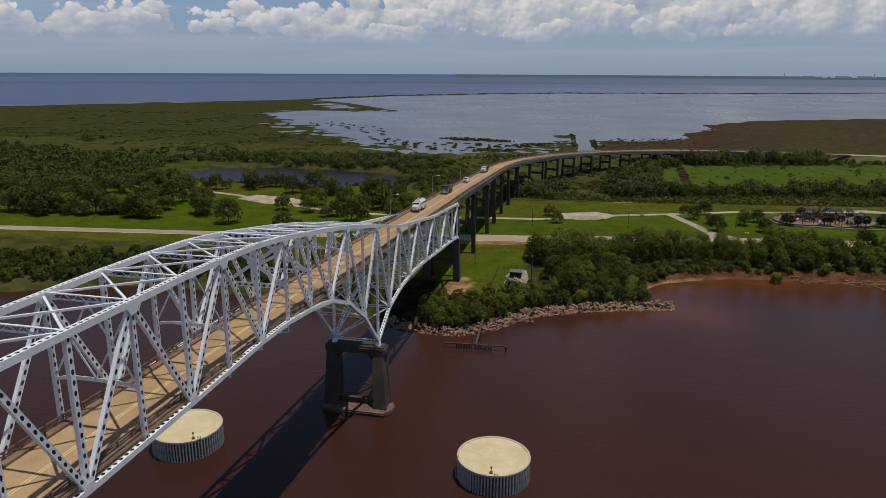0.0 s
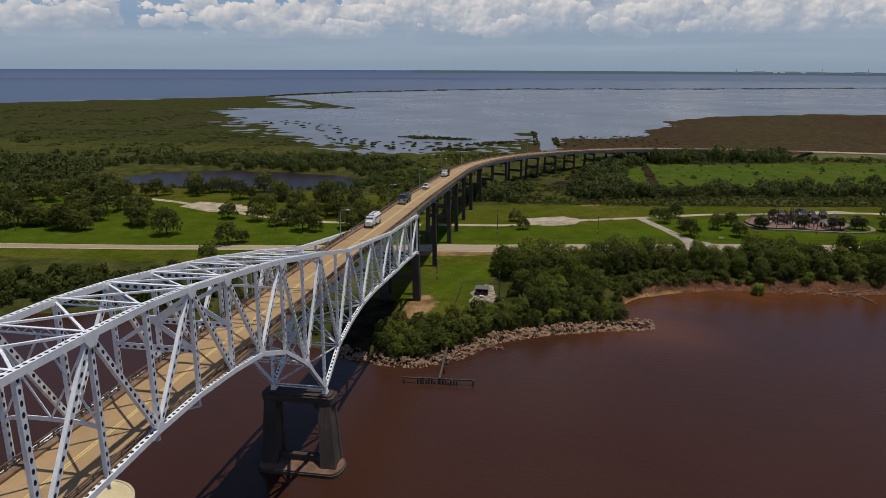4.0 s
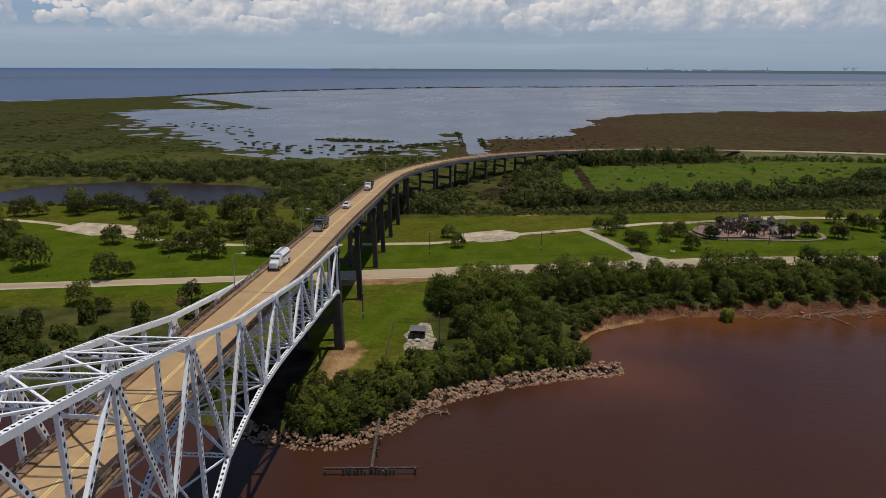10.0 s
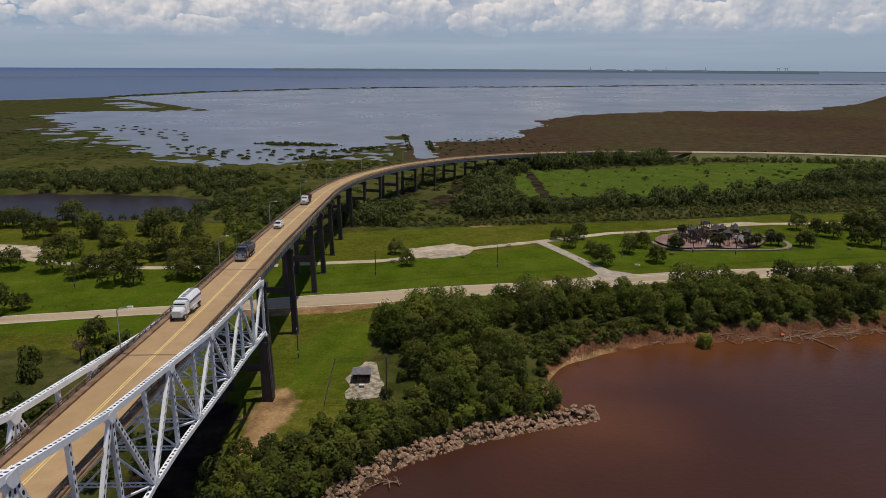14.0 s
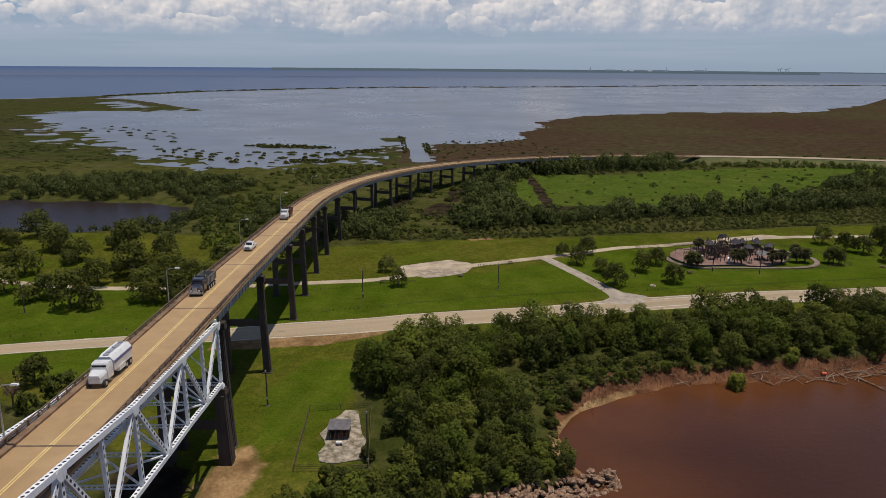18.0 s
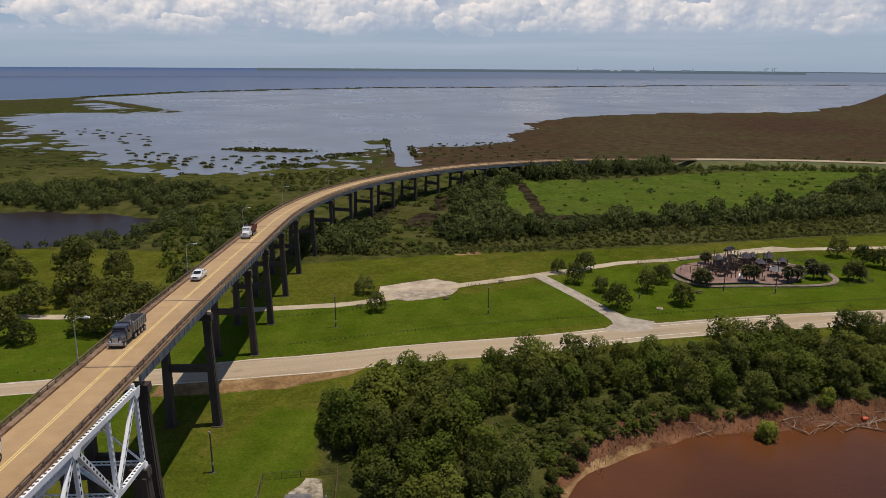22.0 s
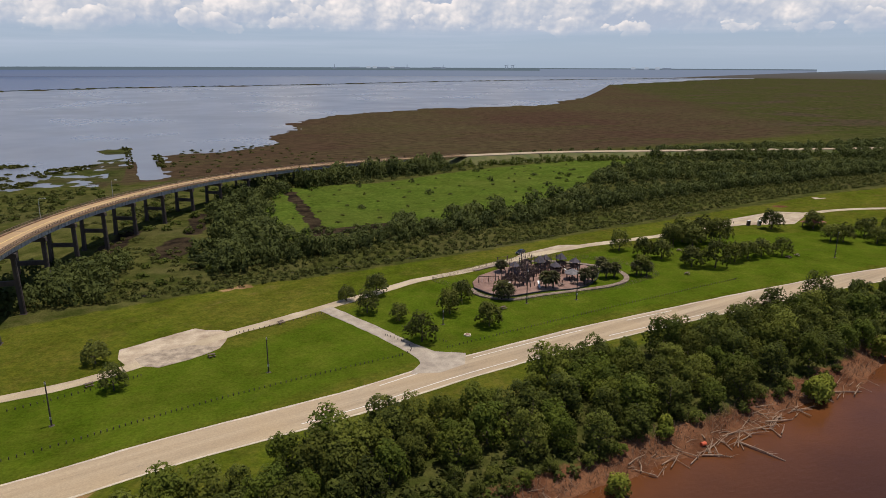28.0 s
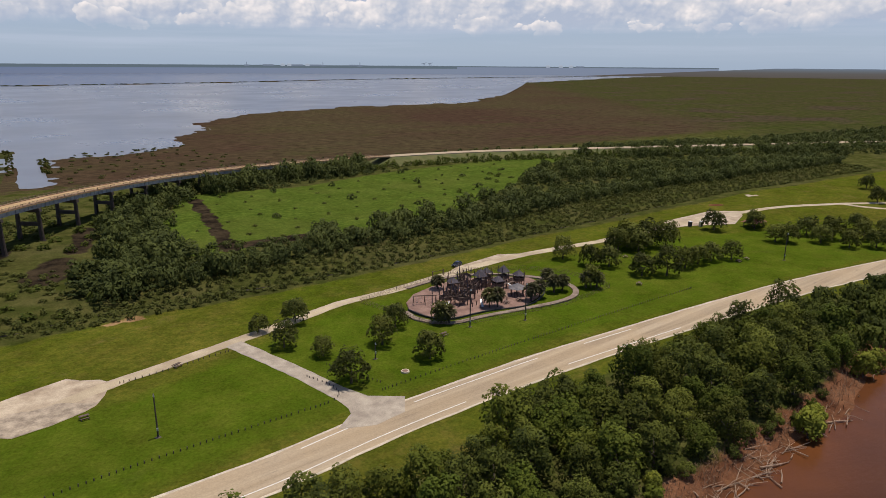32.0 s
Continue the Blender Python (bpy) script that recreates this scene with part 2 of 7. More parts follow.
def pond_water():
    s = Shade("dark_still_water")
    col = s.mix(s.ramp(s.noise(0.02, 4), [(0.3, 0.0), (0.7, 1.0)]), (0.020, 0.015, 0.014), (0.034, 0.026, 0.024))
    s.set(Base_Color=col, Roughness=0.30, IOR=1.33)
    s.bsdf.inputs["Specular IOR Level"].default_value = 0.10
    return s.bump(s.noise(0.5, 4, 0.6), 0.3, 0.15).mat


def glass_dark():
    s = Shade("dark_vehicle_glass")
    s.set(Base_Color=s.mix(s.noise(0.8), (0.012, 0.014, 0.016), (0.02, 0.023, 0.026)), Roughness=0.06)
    return s.mat


def gloss(name, col):
    s = Shade(name)
    dusty = s.ramp(s.noise(1.3, 4), [(0.45, 0.0), (0.8, 0.35)])
    s.set(Base_Color=s.mix(dusty, col, (0.24, 0.20, 0.16)), Roughness=0.25, Coat_Weight=0.4)
    return s.mat


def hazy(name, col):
    """Far distance; the bright air in front of it is painted in as emission."""
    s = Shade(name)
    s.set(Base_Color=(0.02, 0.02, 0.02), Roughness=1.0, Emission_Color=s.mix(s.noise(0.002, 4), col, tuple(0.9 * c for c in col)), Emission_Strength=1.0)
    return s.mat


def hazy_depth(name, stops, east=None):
    """Far distance with haze painted in as emission; its tint changes with height, from its foot to the horizon, and
    may pale towards the east.
    """
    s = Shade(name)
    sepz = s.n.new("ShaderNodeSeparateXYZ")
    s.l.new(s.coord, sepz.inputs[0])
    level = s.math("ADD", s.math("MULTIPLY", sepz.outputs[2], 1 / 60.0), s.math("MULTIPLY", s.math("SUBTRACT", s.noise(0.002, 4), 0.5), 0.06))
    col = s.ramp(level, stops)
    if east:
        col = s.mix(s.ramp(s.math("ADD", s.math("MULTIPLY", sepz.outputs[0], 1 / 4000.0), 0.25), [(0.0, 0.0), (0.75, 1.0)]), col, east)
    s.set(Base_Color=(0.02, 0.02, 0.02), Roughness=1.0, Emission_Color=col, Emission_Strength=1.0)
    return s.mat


def ground_cover():
    """Lawn, rough growth, marsh and bare earth by the zone weights of the sheet."""
    s = Shade("ground_cover")
    zone = s.attr("zone").outputs["Color"]
    sepz = s.n.new("ShaderNodeSeparateColor")
    s.l.new(zone, sepz.inputs[0])
    lawn_w, marsh_w, bare_w = sepz.outputs
    big, mid, fine = s.noise(0.022, 5), s.noise(0.16, 5, 0.6), s.noise(1.7, 4, 0.65)
    lawn = s.mix(s.ramp(big, [(0.36, 0.0), (0.62, 1.0)]), (0.068, 0.086, 0.007), (0.100, 0.096, 0.014))
    lawn = s.mix(s.ramp(mid, [(0.48, 0.0), (0.78, 0.75)]), lawn, (0.122, 0.098, 0.022))
    lawn = s.mix(s.ramp(s.noise(0.55, 5, 0.7), [(0.40, 0.55), (0.60, 0.0)]), lawn, (0.036, 0.056, 0.006))
    lawn = s.mix(s.ramp(s.noise(0.05, 6, 0.7, (1.0, 1.6, 1.0)), [(0.60, 0.0), (0.74, 0.8)]), lawn, (0.135, 0.100, 0.034))
    zone2 = s.attr("zone2").outputs["Color"]
    sep2 = s.n.new("ShaderNodeSeparateColor")
    s.l.new(zone2, sep2.inputs[0])
    field_w, bog_shade_w, fresh_w = sep2.outputs
    tuft = s.noise(0.42, 5, 0.75)
    field = s.mix(s.ramp(tuft, [(0.40, 0.0), (0.62, 1.0)]), (0.042, 0.070, 0.010), (0.082, 0.112, 0.016))
    field = s.mix(s.ramp(s.noise(0.03, 4), [(0.45, 0.0), (0.7, 0.6)]), field, (0.088, 0.102, 0.020))
    zone3 = s.attr("zone3").outputs["Color"]
    sep3 = s.n.new("ShaderNodeSeparateColor")
    s.l.new(zone3, sep3.inputs[0])
    tan_w, olive_w, _ = sep3.outputs
    tan = s.mix(s.ramp(mid, [(0.35, 0.0), (0.65, 1.0)]), (0.15, 0.088, 0.038), (0.30, 0.190, 0.090))
    olive = s.mix(s.ramp(s.noise(0.02, 6, 0.7, (1, 1.8, 1)), [(0.42, 0.0), (0.60, 1.0)]), (0.046, 0.054, 0.014), (0.060, 0.056, 0.022))
    olive = s.mix(s.ramp(s.noise(0.006, 5, 0.6, (1, 1.6, 1)), [(0.52, 0.0), (0.62, 0.85)]), olive, (0.068, 0.048, 0.034))
    olive = s.mix(s.ramp(s.noise(0.07, 6, 0.75, (1, 2.0, 1)), [(0.42, 0.7), (0.54, 0.0)]), olive, (0.020, 0.026, 0.008))
    # bog colour, also painted as shade under the span and the riprap
    bog_shade = s.mix(s.ramp(mid, [(0.4, 0.0), (0.6, 1.0)]), (0.016, 0.012, 0.009), (0.046, 0.034, 0.020))
    fresh = s.mix(s.ramp(mid, [(0.4, 0.0), (0.65, 1.0)]), (0.050, 0.084, 0.005), (0.069, 0.095, 0.008))
    rough = s.mix(s.ramp(mid, [(0.38, 0.0), (0.62, 1.0)]), (0.038, 0.046, 0.010), (0.076, 0.074, 0.022))
    rough = s.mix(s.ramp(big, [(0.5, 0.0), (0.7, 0.7)]), rough, (0.072, 0.066, 0.026))
    marsh = s.mix(s.ramp(s.noise(0.0045, 6, 0.6), [(0.38, 0.0), (0.6, 1.0)]), (0.064, 0.038, 0.025), (0.072, 0.060, 0.028))
    marsh = s.mix(s.ramp(s.noise(0.028, 5, 0.65, (1, 2.2, 1)), [(0.42, 0.0), (0.66, 0.6)]), marsh, (0.070, 0.044, 0.027))
    marsh = s.mix(s.ramp(s.noise(0.011, 6, 0.7, (1, 2.6, 1)), [(0.54, 0.0), (0.66, 0.8)]), marsh, (0.058, 0.056, 0.020))
    marsh = s.mix(s.ramp(s.noise(0.10, 5, 0.75, (1, 2.2, 1)), [(0.44, 0.6), (0.56, 0.0)]), marsh, (0.030, 0.022, 0.014))
    bare = s.mix(s.ramp(mid, [(0.35, 0.0), (0.65, 1.0)]), (0.086, 0.036, 0.019), (0.168, 0.080, 0.041))
    edge = s.math("MULTIPLY", s.math("SUBTRACT", mid, 0.5), 3.6)

    def soft(w):
        return s.ramp(s.math("ADD", w, s.math("MULTIPLY", edge, s.math("MULTIPLY", w, s.math("SUBTRACT", 1.0, w)), )), [(0.40, 0.0), (0.60, 1.0)])

    col = s.mix(soft(marsh_w), rough, marsh)
    col = s.mix(soft(olive_w), col, olive)
    col = s.mix(soft(lawn_w), col, lawn)
    col = s.mix(s.math("MULTIPLY", soft(fresh_w), 0.75), col, fresh)
    col = s.mix(soft(field_w), col, field)
    col = s.mix(soft(bog_shade_w), col, bog_shade)
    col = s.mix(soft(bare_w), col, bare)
    col = s.mix(soft(tan_w), col, tan)
    col = s.mix(0.5, col, s.ramp(fine, [(0.30, 0.25), (0.70, 0.75)]), "OVERLAY")
    col = s.mix(0.55, col, s.ramp(s.noise(0.09, 6, 0.7), [(0.34, 0.32), (0.66, 0.68)]), "OVERLAY")
    s.set(Base_Color=col, Roughness=0.95)
    s.bsdf.inputs["Specular IOR Level"].default_value = 0.0
    return s.bump(s.math("ADD", fine, s.math("MULTIPLY", mid, 3.0)), 0.6, 0.25).mat


def leaves(name, dark, light, hue_shift=0.75, fade=0.62):
    s = Shade(name)
    tone = s.attr("tone").outputs["Fac"]
    r = s.rand()
    col = s.mix(s.math("ADD", s.math("MULTIPLY", s.island(), 0.30), s.math("MULTIPLY", tone, 0.65)), dark, light)
    col = s.mix(s.ramp(r, [(0.45, 0.0), (1.0, hue_shift)]), col, tuple(0.7 * a + 0.3 * b for a, b in zip((0.150, 0.160, 0.022), light)))
    age = s.math("FRACT", s.math("MULTIPLY", r, 7.31))
    col = s.mix(1.0, col, s.ramp(age, [(0.0, fade), (1.0, 1.12)]), "MULTIPLY")
    s.set(Base_Color=col, Roughness=0.75)
    s.bsdf.inputs["Specular IOR Level"].default_value = 0.1
    tr = s.n.new("ShaderNodeBsdfTranslucent")
    s.l.new(col, tr.inputs[0])
    mx = s.n.new("ShaderNodeMixShader")
    mx.inputs[0].default_value = 0.28
    s.l.new(s.bsdf.outputs[0], mx.inputs[1])
    s.l.new(tr.outputs[0], mx.inputs[2])
    s.l.new(mx.outputs[0], s.n["Material Output"].inputs[0])
    return s.mat


M = {
    "white": paint_white(),
    "pier": concrete_dark(),
    "rust_stain": plain("rust_stained_concrete", (0.11, 0.058, 0.036), (0.19, 0.11, 0.07), 0.8, 0.9, 0, 0.3),
    # dark colour standing in for shade inside members and between sheet piles
    "recess_shade": plain("dark_recess_shade", (0.035, 0.033, 0.034), (0.06, 0.055, 0.052), 1.0, 0.8),
    "deck": deck_concrete(),
    "river": river_water(),
    "bay": bay_water(),
    "ground": ground_cover(),
    "road": worn_road(),
    "old_asphalt": plain("old_grey_asphalt", (0.25, 0.208, 0.160), (0.38, 0.325, 0.25), 0.35, 0.9, 0, 0.3, 4.0),
    "pad_dark": plain("stained_grey_slab", (0.20, 0.158, 0.112), (0.40, 0.325, 0.235), 0.5, 0.95, 0, 0.3, 3.0),
    "shoulder": plain("pale_shell_gravel", (0.40, 0.335, 0.24), (0.54, 0.46, 0.34), 0.5, 0.95, 0, 0.3, 4.0),
    "path": plain("pale_gravel_lane", (0.32, 0.252, 0.162), (0.45, 0.368, 0.246), 0.14, 0.95, 0, 0.3, 4.0),
    "pad": plain("broken_pale_slab", (0.28, 0.212, 0.140), (0.46, 0.375, 0.265), 0.25, 0.95, 0, 0.3, 3.0),
    "play_concrete": plain("brown_stained_concrete", (0.16, 0.115, 0.085), (0.25, 0.19, 0.145), 0.4, 0.95, 0, 0.2, 3.0),
    "line_white": plain("worn_white_line", (0.55, 0.53, 0.48), (0.68, 0.66, 0.62), 1.2, 0.8),
    "line_yellow": plain("worn_yellow_line", (0.56, 0.40, 0.13), (0.66, 0.50, 0.22), 1.0, 0.8),
    "rail": plain("brown_rail_steel", (0.115, 0.075, 0.045), (0.19, 0.13, 0.085), 0.8, 0.7, 0.2),
    "curb": plain("stained_curb_concrete", (0.13, 0.072, 0.040), (0.24, 0.155, 0.092), 0.6, 0.9, 0, 0.2),
    "girder": plain("grey_girder_paint", (0.25, 0.26, 0.29), (0.34, 0.35, 0.38), 0.5, 0.55, 0.1),
    "grey_steel": plain("grey_galvanised_steel", (0.36, 0.37, 0.38), (0.5, 0.51, 0.52), 1.0, 0.45, 0.6),
    "wood": plain("dark_weathered_wood", (0.045, 0.034, 0.026), (0.10, 0.078, 0.06), 1.5, 0.9, 0, 0.4),
    "driftwood": plain("bleached_driftwood", (0.17, 0.105, 0.066), (0.32, 0.22, 0.145), 1.2, 0.9, 0, 0.3),
    "dry_reed": plain("dry_brown_reed", (0.10, 0.052, 0.030), (0.20, 0.120, 0.070), 1.2, 0.9),
    "bark": plain("grey_brown_bark", (0.05, 0.038, 0.028), (0.10, 0.078, 0.058), 2.0, 0.95, 0, 0.5),
    "rock": plain("tan_riprap_stone", (0.085, 0.046, 0.029), (0.36, 0.225, 0.135), 1.1, 0.95, 0, 0.5, 4.0),
    "sheet": plain("pale_grey_sheet_piling", (0.34, 0.36, 0.38), (0.58, 0.60, 0.61), 0.8, 0.5, 0.4),
    "sand_top": plain("pale_sand_fill", (0.56, 0.45, 0.25), (0.66, 0.55, 0.33), 0.25, 0.95, 0, 0.1, 5.0),
    "rim": plain("concrete_rim", (0.44, 0.37, 0.25), (0.56, 0.48, 0.34), 0.8, 0.85),
    "leaf": leaves("tree_leaves", (0.023, 0.033, 0.007), (0.138, 0.158, 0.026)),
    "leaf_light": leaves("pale_willow_leaves", (0.112, 0.132, 0.015), (0.235, 0.248, 0.034), 0.2, 1.0),
    "reed": leaves("reed_leaves", (0.046, 0.058, 0.011), (0.108, 0.112, 0.027), 0.0, 1.0),
    "leaf_park": leaves("park_leaves", (0.030, 0.040, 0.009), (0.140, 0.150, 0.030)),
    "leaf_bank": leaves("bank_leaves", (0.018, 0.027, 0.006), (0.098, 0.116, 0.018), 0.0, 1.0),
    "leaf_shrub": leaves("shrub_leaves", (0.034, 0.050, 0.008), (0.104, 0.124, 0.018), 0.0, 1.0),
    "leaf_mid": leaves("fresh_green_leaves", (0.050, 0.074, 0.009), (0.138, 0.166, 0.020)),
    "leaf_far": leaves("woods_leaves", (0.024, 0.035, 0.010), (0.104, 0.120, 0.030), 0.0, 1.0),
    "marsh_leaf": leaves("marsh_leaves", (0.022, 0.026, 0.010), (0.066, 0.060, 0.022)),
    "palm_leaf": leaves("palm_fronds", (0.075, 0.075, 0.034), (0.160, 0.145, 0.075), 0.3, 0.9),
    "pond": pond_water(),
    "lake": lake_water(),
    # emission stops hold the haze, and the far water's reflected paleness eastward
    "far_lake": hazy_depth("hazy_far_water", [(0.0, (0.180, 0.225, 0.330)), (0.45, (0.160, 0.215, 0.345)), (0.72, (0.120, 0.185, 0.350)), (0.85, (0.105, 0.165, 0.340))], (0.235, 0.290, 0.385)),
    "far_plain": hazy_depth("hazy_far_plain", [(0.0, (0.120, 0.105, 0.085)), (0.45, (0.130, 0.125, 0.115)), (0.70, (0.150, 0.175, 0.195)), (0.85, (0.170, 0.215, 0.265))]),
    "far_white": hazy("far_white_haze_glow", (0.42, 0.50, 0.58)),
    "far_grey": hazy("far_grey_haze_glow", (0.19, 0.24, 0.31)),
    "orange": plain("faded_orange_plastic", (0.60, 0.11, 0.04), (0.50, 0.09, 0.035), 1.0, 0.5),
    "red": plain("rusty_red_paint", (0.16, 0.045, 0.03), (0.24, 0.08, 0.05), 1.0, 0.7),
    "gravel": plain("pale_crushed_gravel", (0.10, 0.085, 0.045), (0.42, 0.350, 0.265), 0.75, 0.95, 0, 0.5, 5.0),
    "grey_roof": plain("weathered_grey_sheet", (0.10, 0.092, 0.096), (0.18, 0.165, 0.165), 0.8, 0.7, 0.2),
    "lamp_white": plain("off_white_enamel", (0.66, 0.66, 0.64), (0.74, 0.74, 0.72), 1.0, 0.4),
    "mulch": plain("red_brown_wood_chips", (0.155, 0.088, 0.066), (0.25, 0.155, 0.118), 0.4, 0.95, 0, 0.4, 4.0),
    "timber": plain("brown_play_timber", (0.075, 0.048, 0.034), (0.14, 0.095, 0.07), 0.9, 0.85, 0, 0.2),
    "shingle": plain("dark_shingle", (0.045, 0.038, 0.046), (0.085, 0.072, 0.085), 0.7, 0.85, 0, 0.3),
    "glass": glass_dark(),
    "car_white": gloss("white_car_paint", (0.72, 0.72, 0.71)),
    "car_black": gloss("black_car_paint", (0.012, 0.013, 0.016)),
    "truck_dark": gloss("dark_blue_grey_truck_paint", (0.035, 0.040, 0.055)),
    "truck_steel": plain("dull_grey_truck_body", (0.17, 0.165, 0.16), (0.27, 0.265, 0.255), 0.6, 0.55, 0.4),
    "truck_red": plain("dull_red_brown_truck_body", (0.14, 0.045, 0.035), (0.20, 0.075, 0.055), 0.6, 0.6, 0.2),
    "blue": gloss("blue_stripe_paint", (0.03, 0.07, 0.30)),
    "lamp_glass": gloss("pale_lamp_glass", (0.75, 0.75, 0.72)),
    "tail": gloss("red_lamp_glass", (0.35, 0.02, 0.02)),
    "black": plain("black_rubber", (0.02, 0.02, 0.02), (0.035, 0.035, 0.035), 2.0, 0.7),
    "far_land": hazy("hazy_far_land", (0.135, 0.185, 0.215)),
    "bank_grass": plain("rough_bank_grass", (0.060, 0.075, 0.014), (0.11, 0.10, 0.03), 0.15, 0.95, 0, 0.4, 2.0),
}


# ---- mesh building ----
class MB:
    """Collects vertices and faces; turns them into one mesh."""

    def __init__(self):
        self.v, self.f = [], []

    def add(self, verts, faces):
        o = len(self.v)
        self.v.extend(tuple(p) for p in verts)
        self.f.extend(tuple(i + o for i in f) for f in faces)
        return self

    def box(self, c, size, rz=0.0, taper=1.0):
        hx, hy, hz = (v / 2 for v in size)
        ca, sa = math.cos(rz), math.sin(rz)
        vs = []
        for z, k in ((-hz, 1.0), (hz, taper)):
            for x, y in ((-hx, -hy), (hx, -hy), (hx, hy), (-hx, hy)):
                x, y = x * k, y * k
                vs.append((c[0] + x * ca - y * sa, c[1] + x * sa + y * ca, c[2] + z))
        return self.add(vs, [(3, 2, 1, 0), (4, 5, 6, 7), (0, 1, 5, 4), (1, 2, 6, 5), (2, 3, 7, 6), (3, 0, 4, 7)])

    def beam(self, p, q, w, h, up=(0, 0, 1), w2=None, h2=None):
        """A rectangular bar from p to q; w across, h along the up side."""
        p, q = Vector(p), Vector(q)
        d = (q - p).normalized()
        side = d.cross(Vector(up))
        side = side.normalized() if side.length > 1e-4 else Vector((1, 0, 0))
        u = side.cross(d)
        vs = []
        for c, ww, hh in ((p, w, h), (q, w2 or w, h2 or h)):
            for a, b in ((-1, -1), (1, -1), (1, 1), (-1, 1)):
                vs.append(c + side * (a * ww / 2) + u * (b * hh / 2))
        return self.add(vs, [(0, 1, 2, 3), (7, 6, 5, 4), (0, 4, 5, 1), (1, 5, 6, 2), (2, 6, 7, 3), (3, 7, 4, 0)])

    def cyl(self, p, q, r0, r1=None, n=10, caps=True):
        p, q = Vector(p), Vector(q)
        r1 = r0 if r1 is None else r1
        d = (q - p).normalized()
        side = d.cross(Vector((0, 0, 1)))
        side = side.normalized() if side.length > 1e-4 else Vector((1, 0, 0))
        u = side.cross(d)
        vs = []
        for c, r in ((p, r0), (q, r1)):
            for i in range(n):
                a = 2 * math.pi * i / n
                vs.append(c + side * (r * math.cos(a)) + u * (r * math.sin(a)))
        fs = [(i, i + n, (i + 1) % n + n, (i + 1) % n) for i in range(n)]
        if caps:
            fs += [tuple(range(n)), tuple(range(2 * n - 1, n - 1, -1))]
        return self.add(vs, fs)

    def prism(self, poly, z0, z1):
        n = len(poly)
        return self.add([(x, y, z0) for x, y in poly] + [(x, y, z1) for x, y in poly],
                        [tuple(range(n - 1, -1, -1)), tuple(range(n, 2 * n))] + [(i, (i + 1) % n, (i + 1) % n + n, i + n) for i in range(n)])

    def mesh(self, name, mat=None, smooth=False):
        me = bpy.data.meshes.new(name)
        me.from_pydata(self.v, [], self.f)
        if mat:
            me.materials.append(mat)
        if smooth:
            me.polygons.foreach_set("use_smooth", [True] * len(me.polygons))
        me.update()
        return me


def part(name, mb, mat, parent, label="", smooth=False):
    me = mb if isinstance(mb, bpy.types.Mesh) else mb.mesh(name, mat, smooth)
    ob = new(name, me)
    ob.parent = parent
    return tagged(ob, label)


def thing(name, label, category, at=None, group="", kind=""):
    ob = new(name)
    if at is not None:
        ob.matrix_basis = at if isinstance(at, Matrix) else Matrix.Translation(at)
    return tagged(ob, label, category, group, kind)


def solo(name, mb, mat, label, category, group="", kind="", smooth=False):
    ob = new(name, mb.mesh(name, mat, smooth))
    return tagged(ob, label, category, group, kind)


rng = random.Random(7)

# ---- plan of the land ----
RIVER_BANK = [(-4800, -700), (-900, -190), (-400, -90), (-220, -58), (-146, -37), (-122, -27), (-98, -18), (-50, -24), (-12, -35), (-2, -39), (7, -39), (18, -33), (25, -22),
              (32, -16), (52, -7), (69, -2), (63, 5), (63, 15), (72, 26), (85, 34), (97, 37.5), (112, 36.6), (121, 38.8), (132, 39.8), (145, 41.2), (158, 44.2), (171, 47), (184, 47.5),
              (215, 57), (300, 66), (420, 55), (800, -10), (2000, -260), (4800, -900)]
BAY_SHORE = [(4800, 3500), (2900, 2950), (1660, 2196), (980, 1340), (761, 1126), (702, 1066), (450, 1030), (267, 934), (190, 804), (188, 740), (130, 581), (86, 551),
             (56, 549), (37, 545), (40, 480), (42, 428), (28, 430), (26, 500), (20, 560), (16, 604), (10, 600), (8, 545), (-8, 500), (-25, 470), (-40, 420), (-90, 390), (-140, 425), (-194, 470),
             (-294, 588), (-380, 700), (-505, 892), (-470, 960), (-400, 985), (-331, 1010), (-335, 1022), (-480, 1120), (-632, 1396), (-673, 1494),
             (-920, 1222), (-1120, 954), (-1700, 560), (-4800, -600)]
LAND = RIVER_BANK + BAY_SHORE
DYKE = [(-673, 1470), (-560, 1765), (-300, 2050), (-66, 2220), (260, 2320), (572, 2420), (1150, 2720), (1728, 2890), (2500, 3050), (3400, 3300)]
SPIT = [(-690, 1470), (-622, 1382), (-495, 1222), (-386, 1075), (-335, 1014)]
POND = [(-226, 186), (-245, 215), (-225, 245), (-186, 258), (-156, 259), (-122, 252), (-97, 248), (-80, 238), (-74, 226), (-80, 204), (-100, 199), (-112, 186), (-144, 186)]
CANAL = [(20, 172), (65, 181), (97, 182), (145, 186), (199, 196), (267, 207), (367, 226), (530, 237), (800, 235)]
MAIN_ROAD = [(-900, -60), (-420, 6), (-240, 30), (-132, 44.2), (-95, 50.0), (-76, 53.4), (-47, 58.6), (-20, 63.0), (0, 66.7), (15, 69.0), (27, 71.7), (40, 74.5), (54, 76.6), (66, 78.4), (78, 80.5), (93, 84.3), (108, 87.3), (125, 90.0), (143, 92.5), (175, 95.4), (208, 98.0), (250, 100), (300, 99), (420, 92), (900, 20)]
LANE = [(-16, 106.5), (-3, 108), (15, 110.5), (29, 115), (46, 124), (54, 128.5), (66, 133), (81, 138.8), (99, 146), (115, 152.8), (136, 157), (157, 163), (190, 170), (229, 172), (262, 176),
        (300, 181), (330, 182), (356, 181), (389, 172), (420, 160), (480, 142)]
BRANCH = [(82, 138), (86.4, 127), (89.6, 119), (95.4, 102), (97.6, 90)]
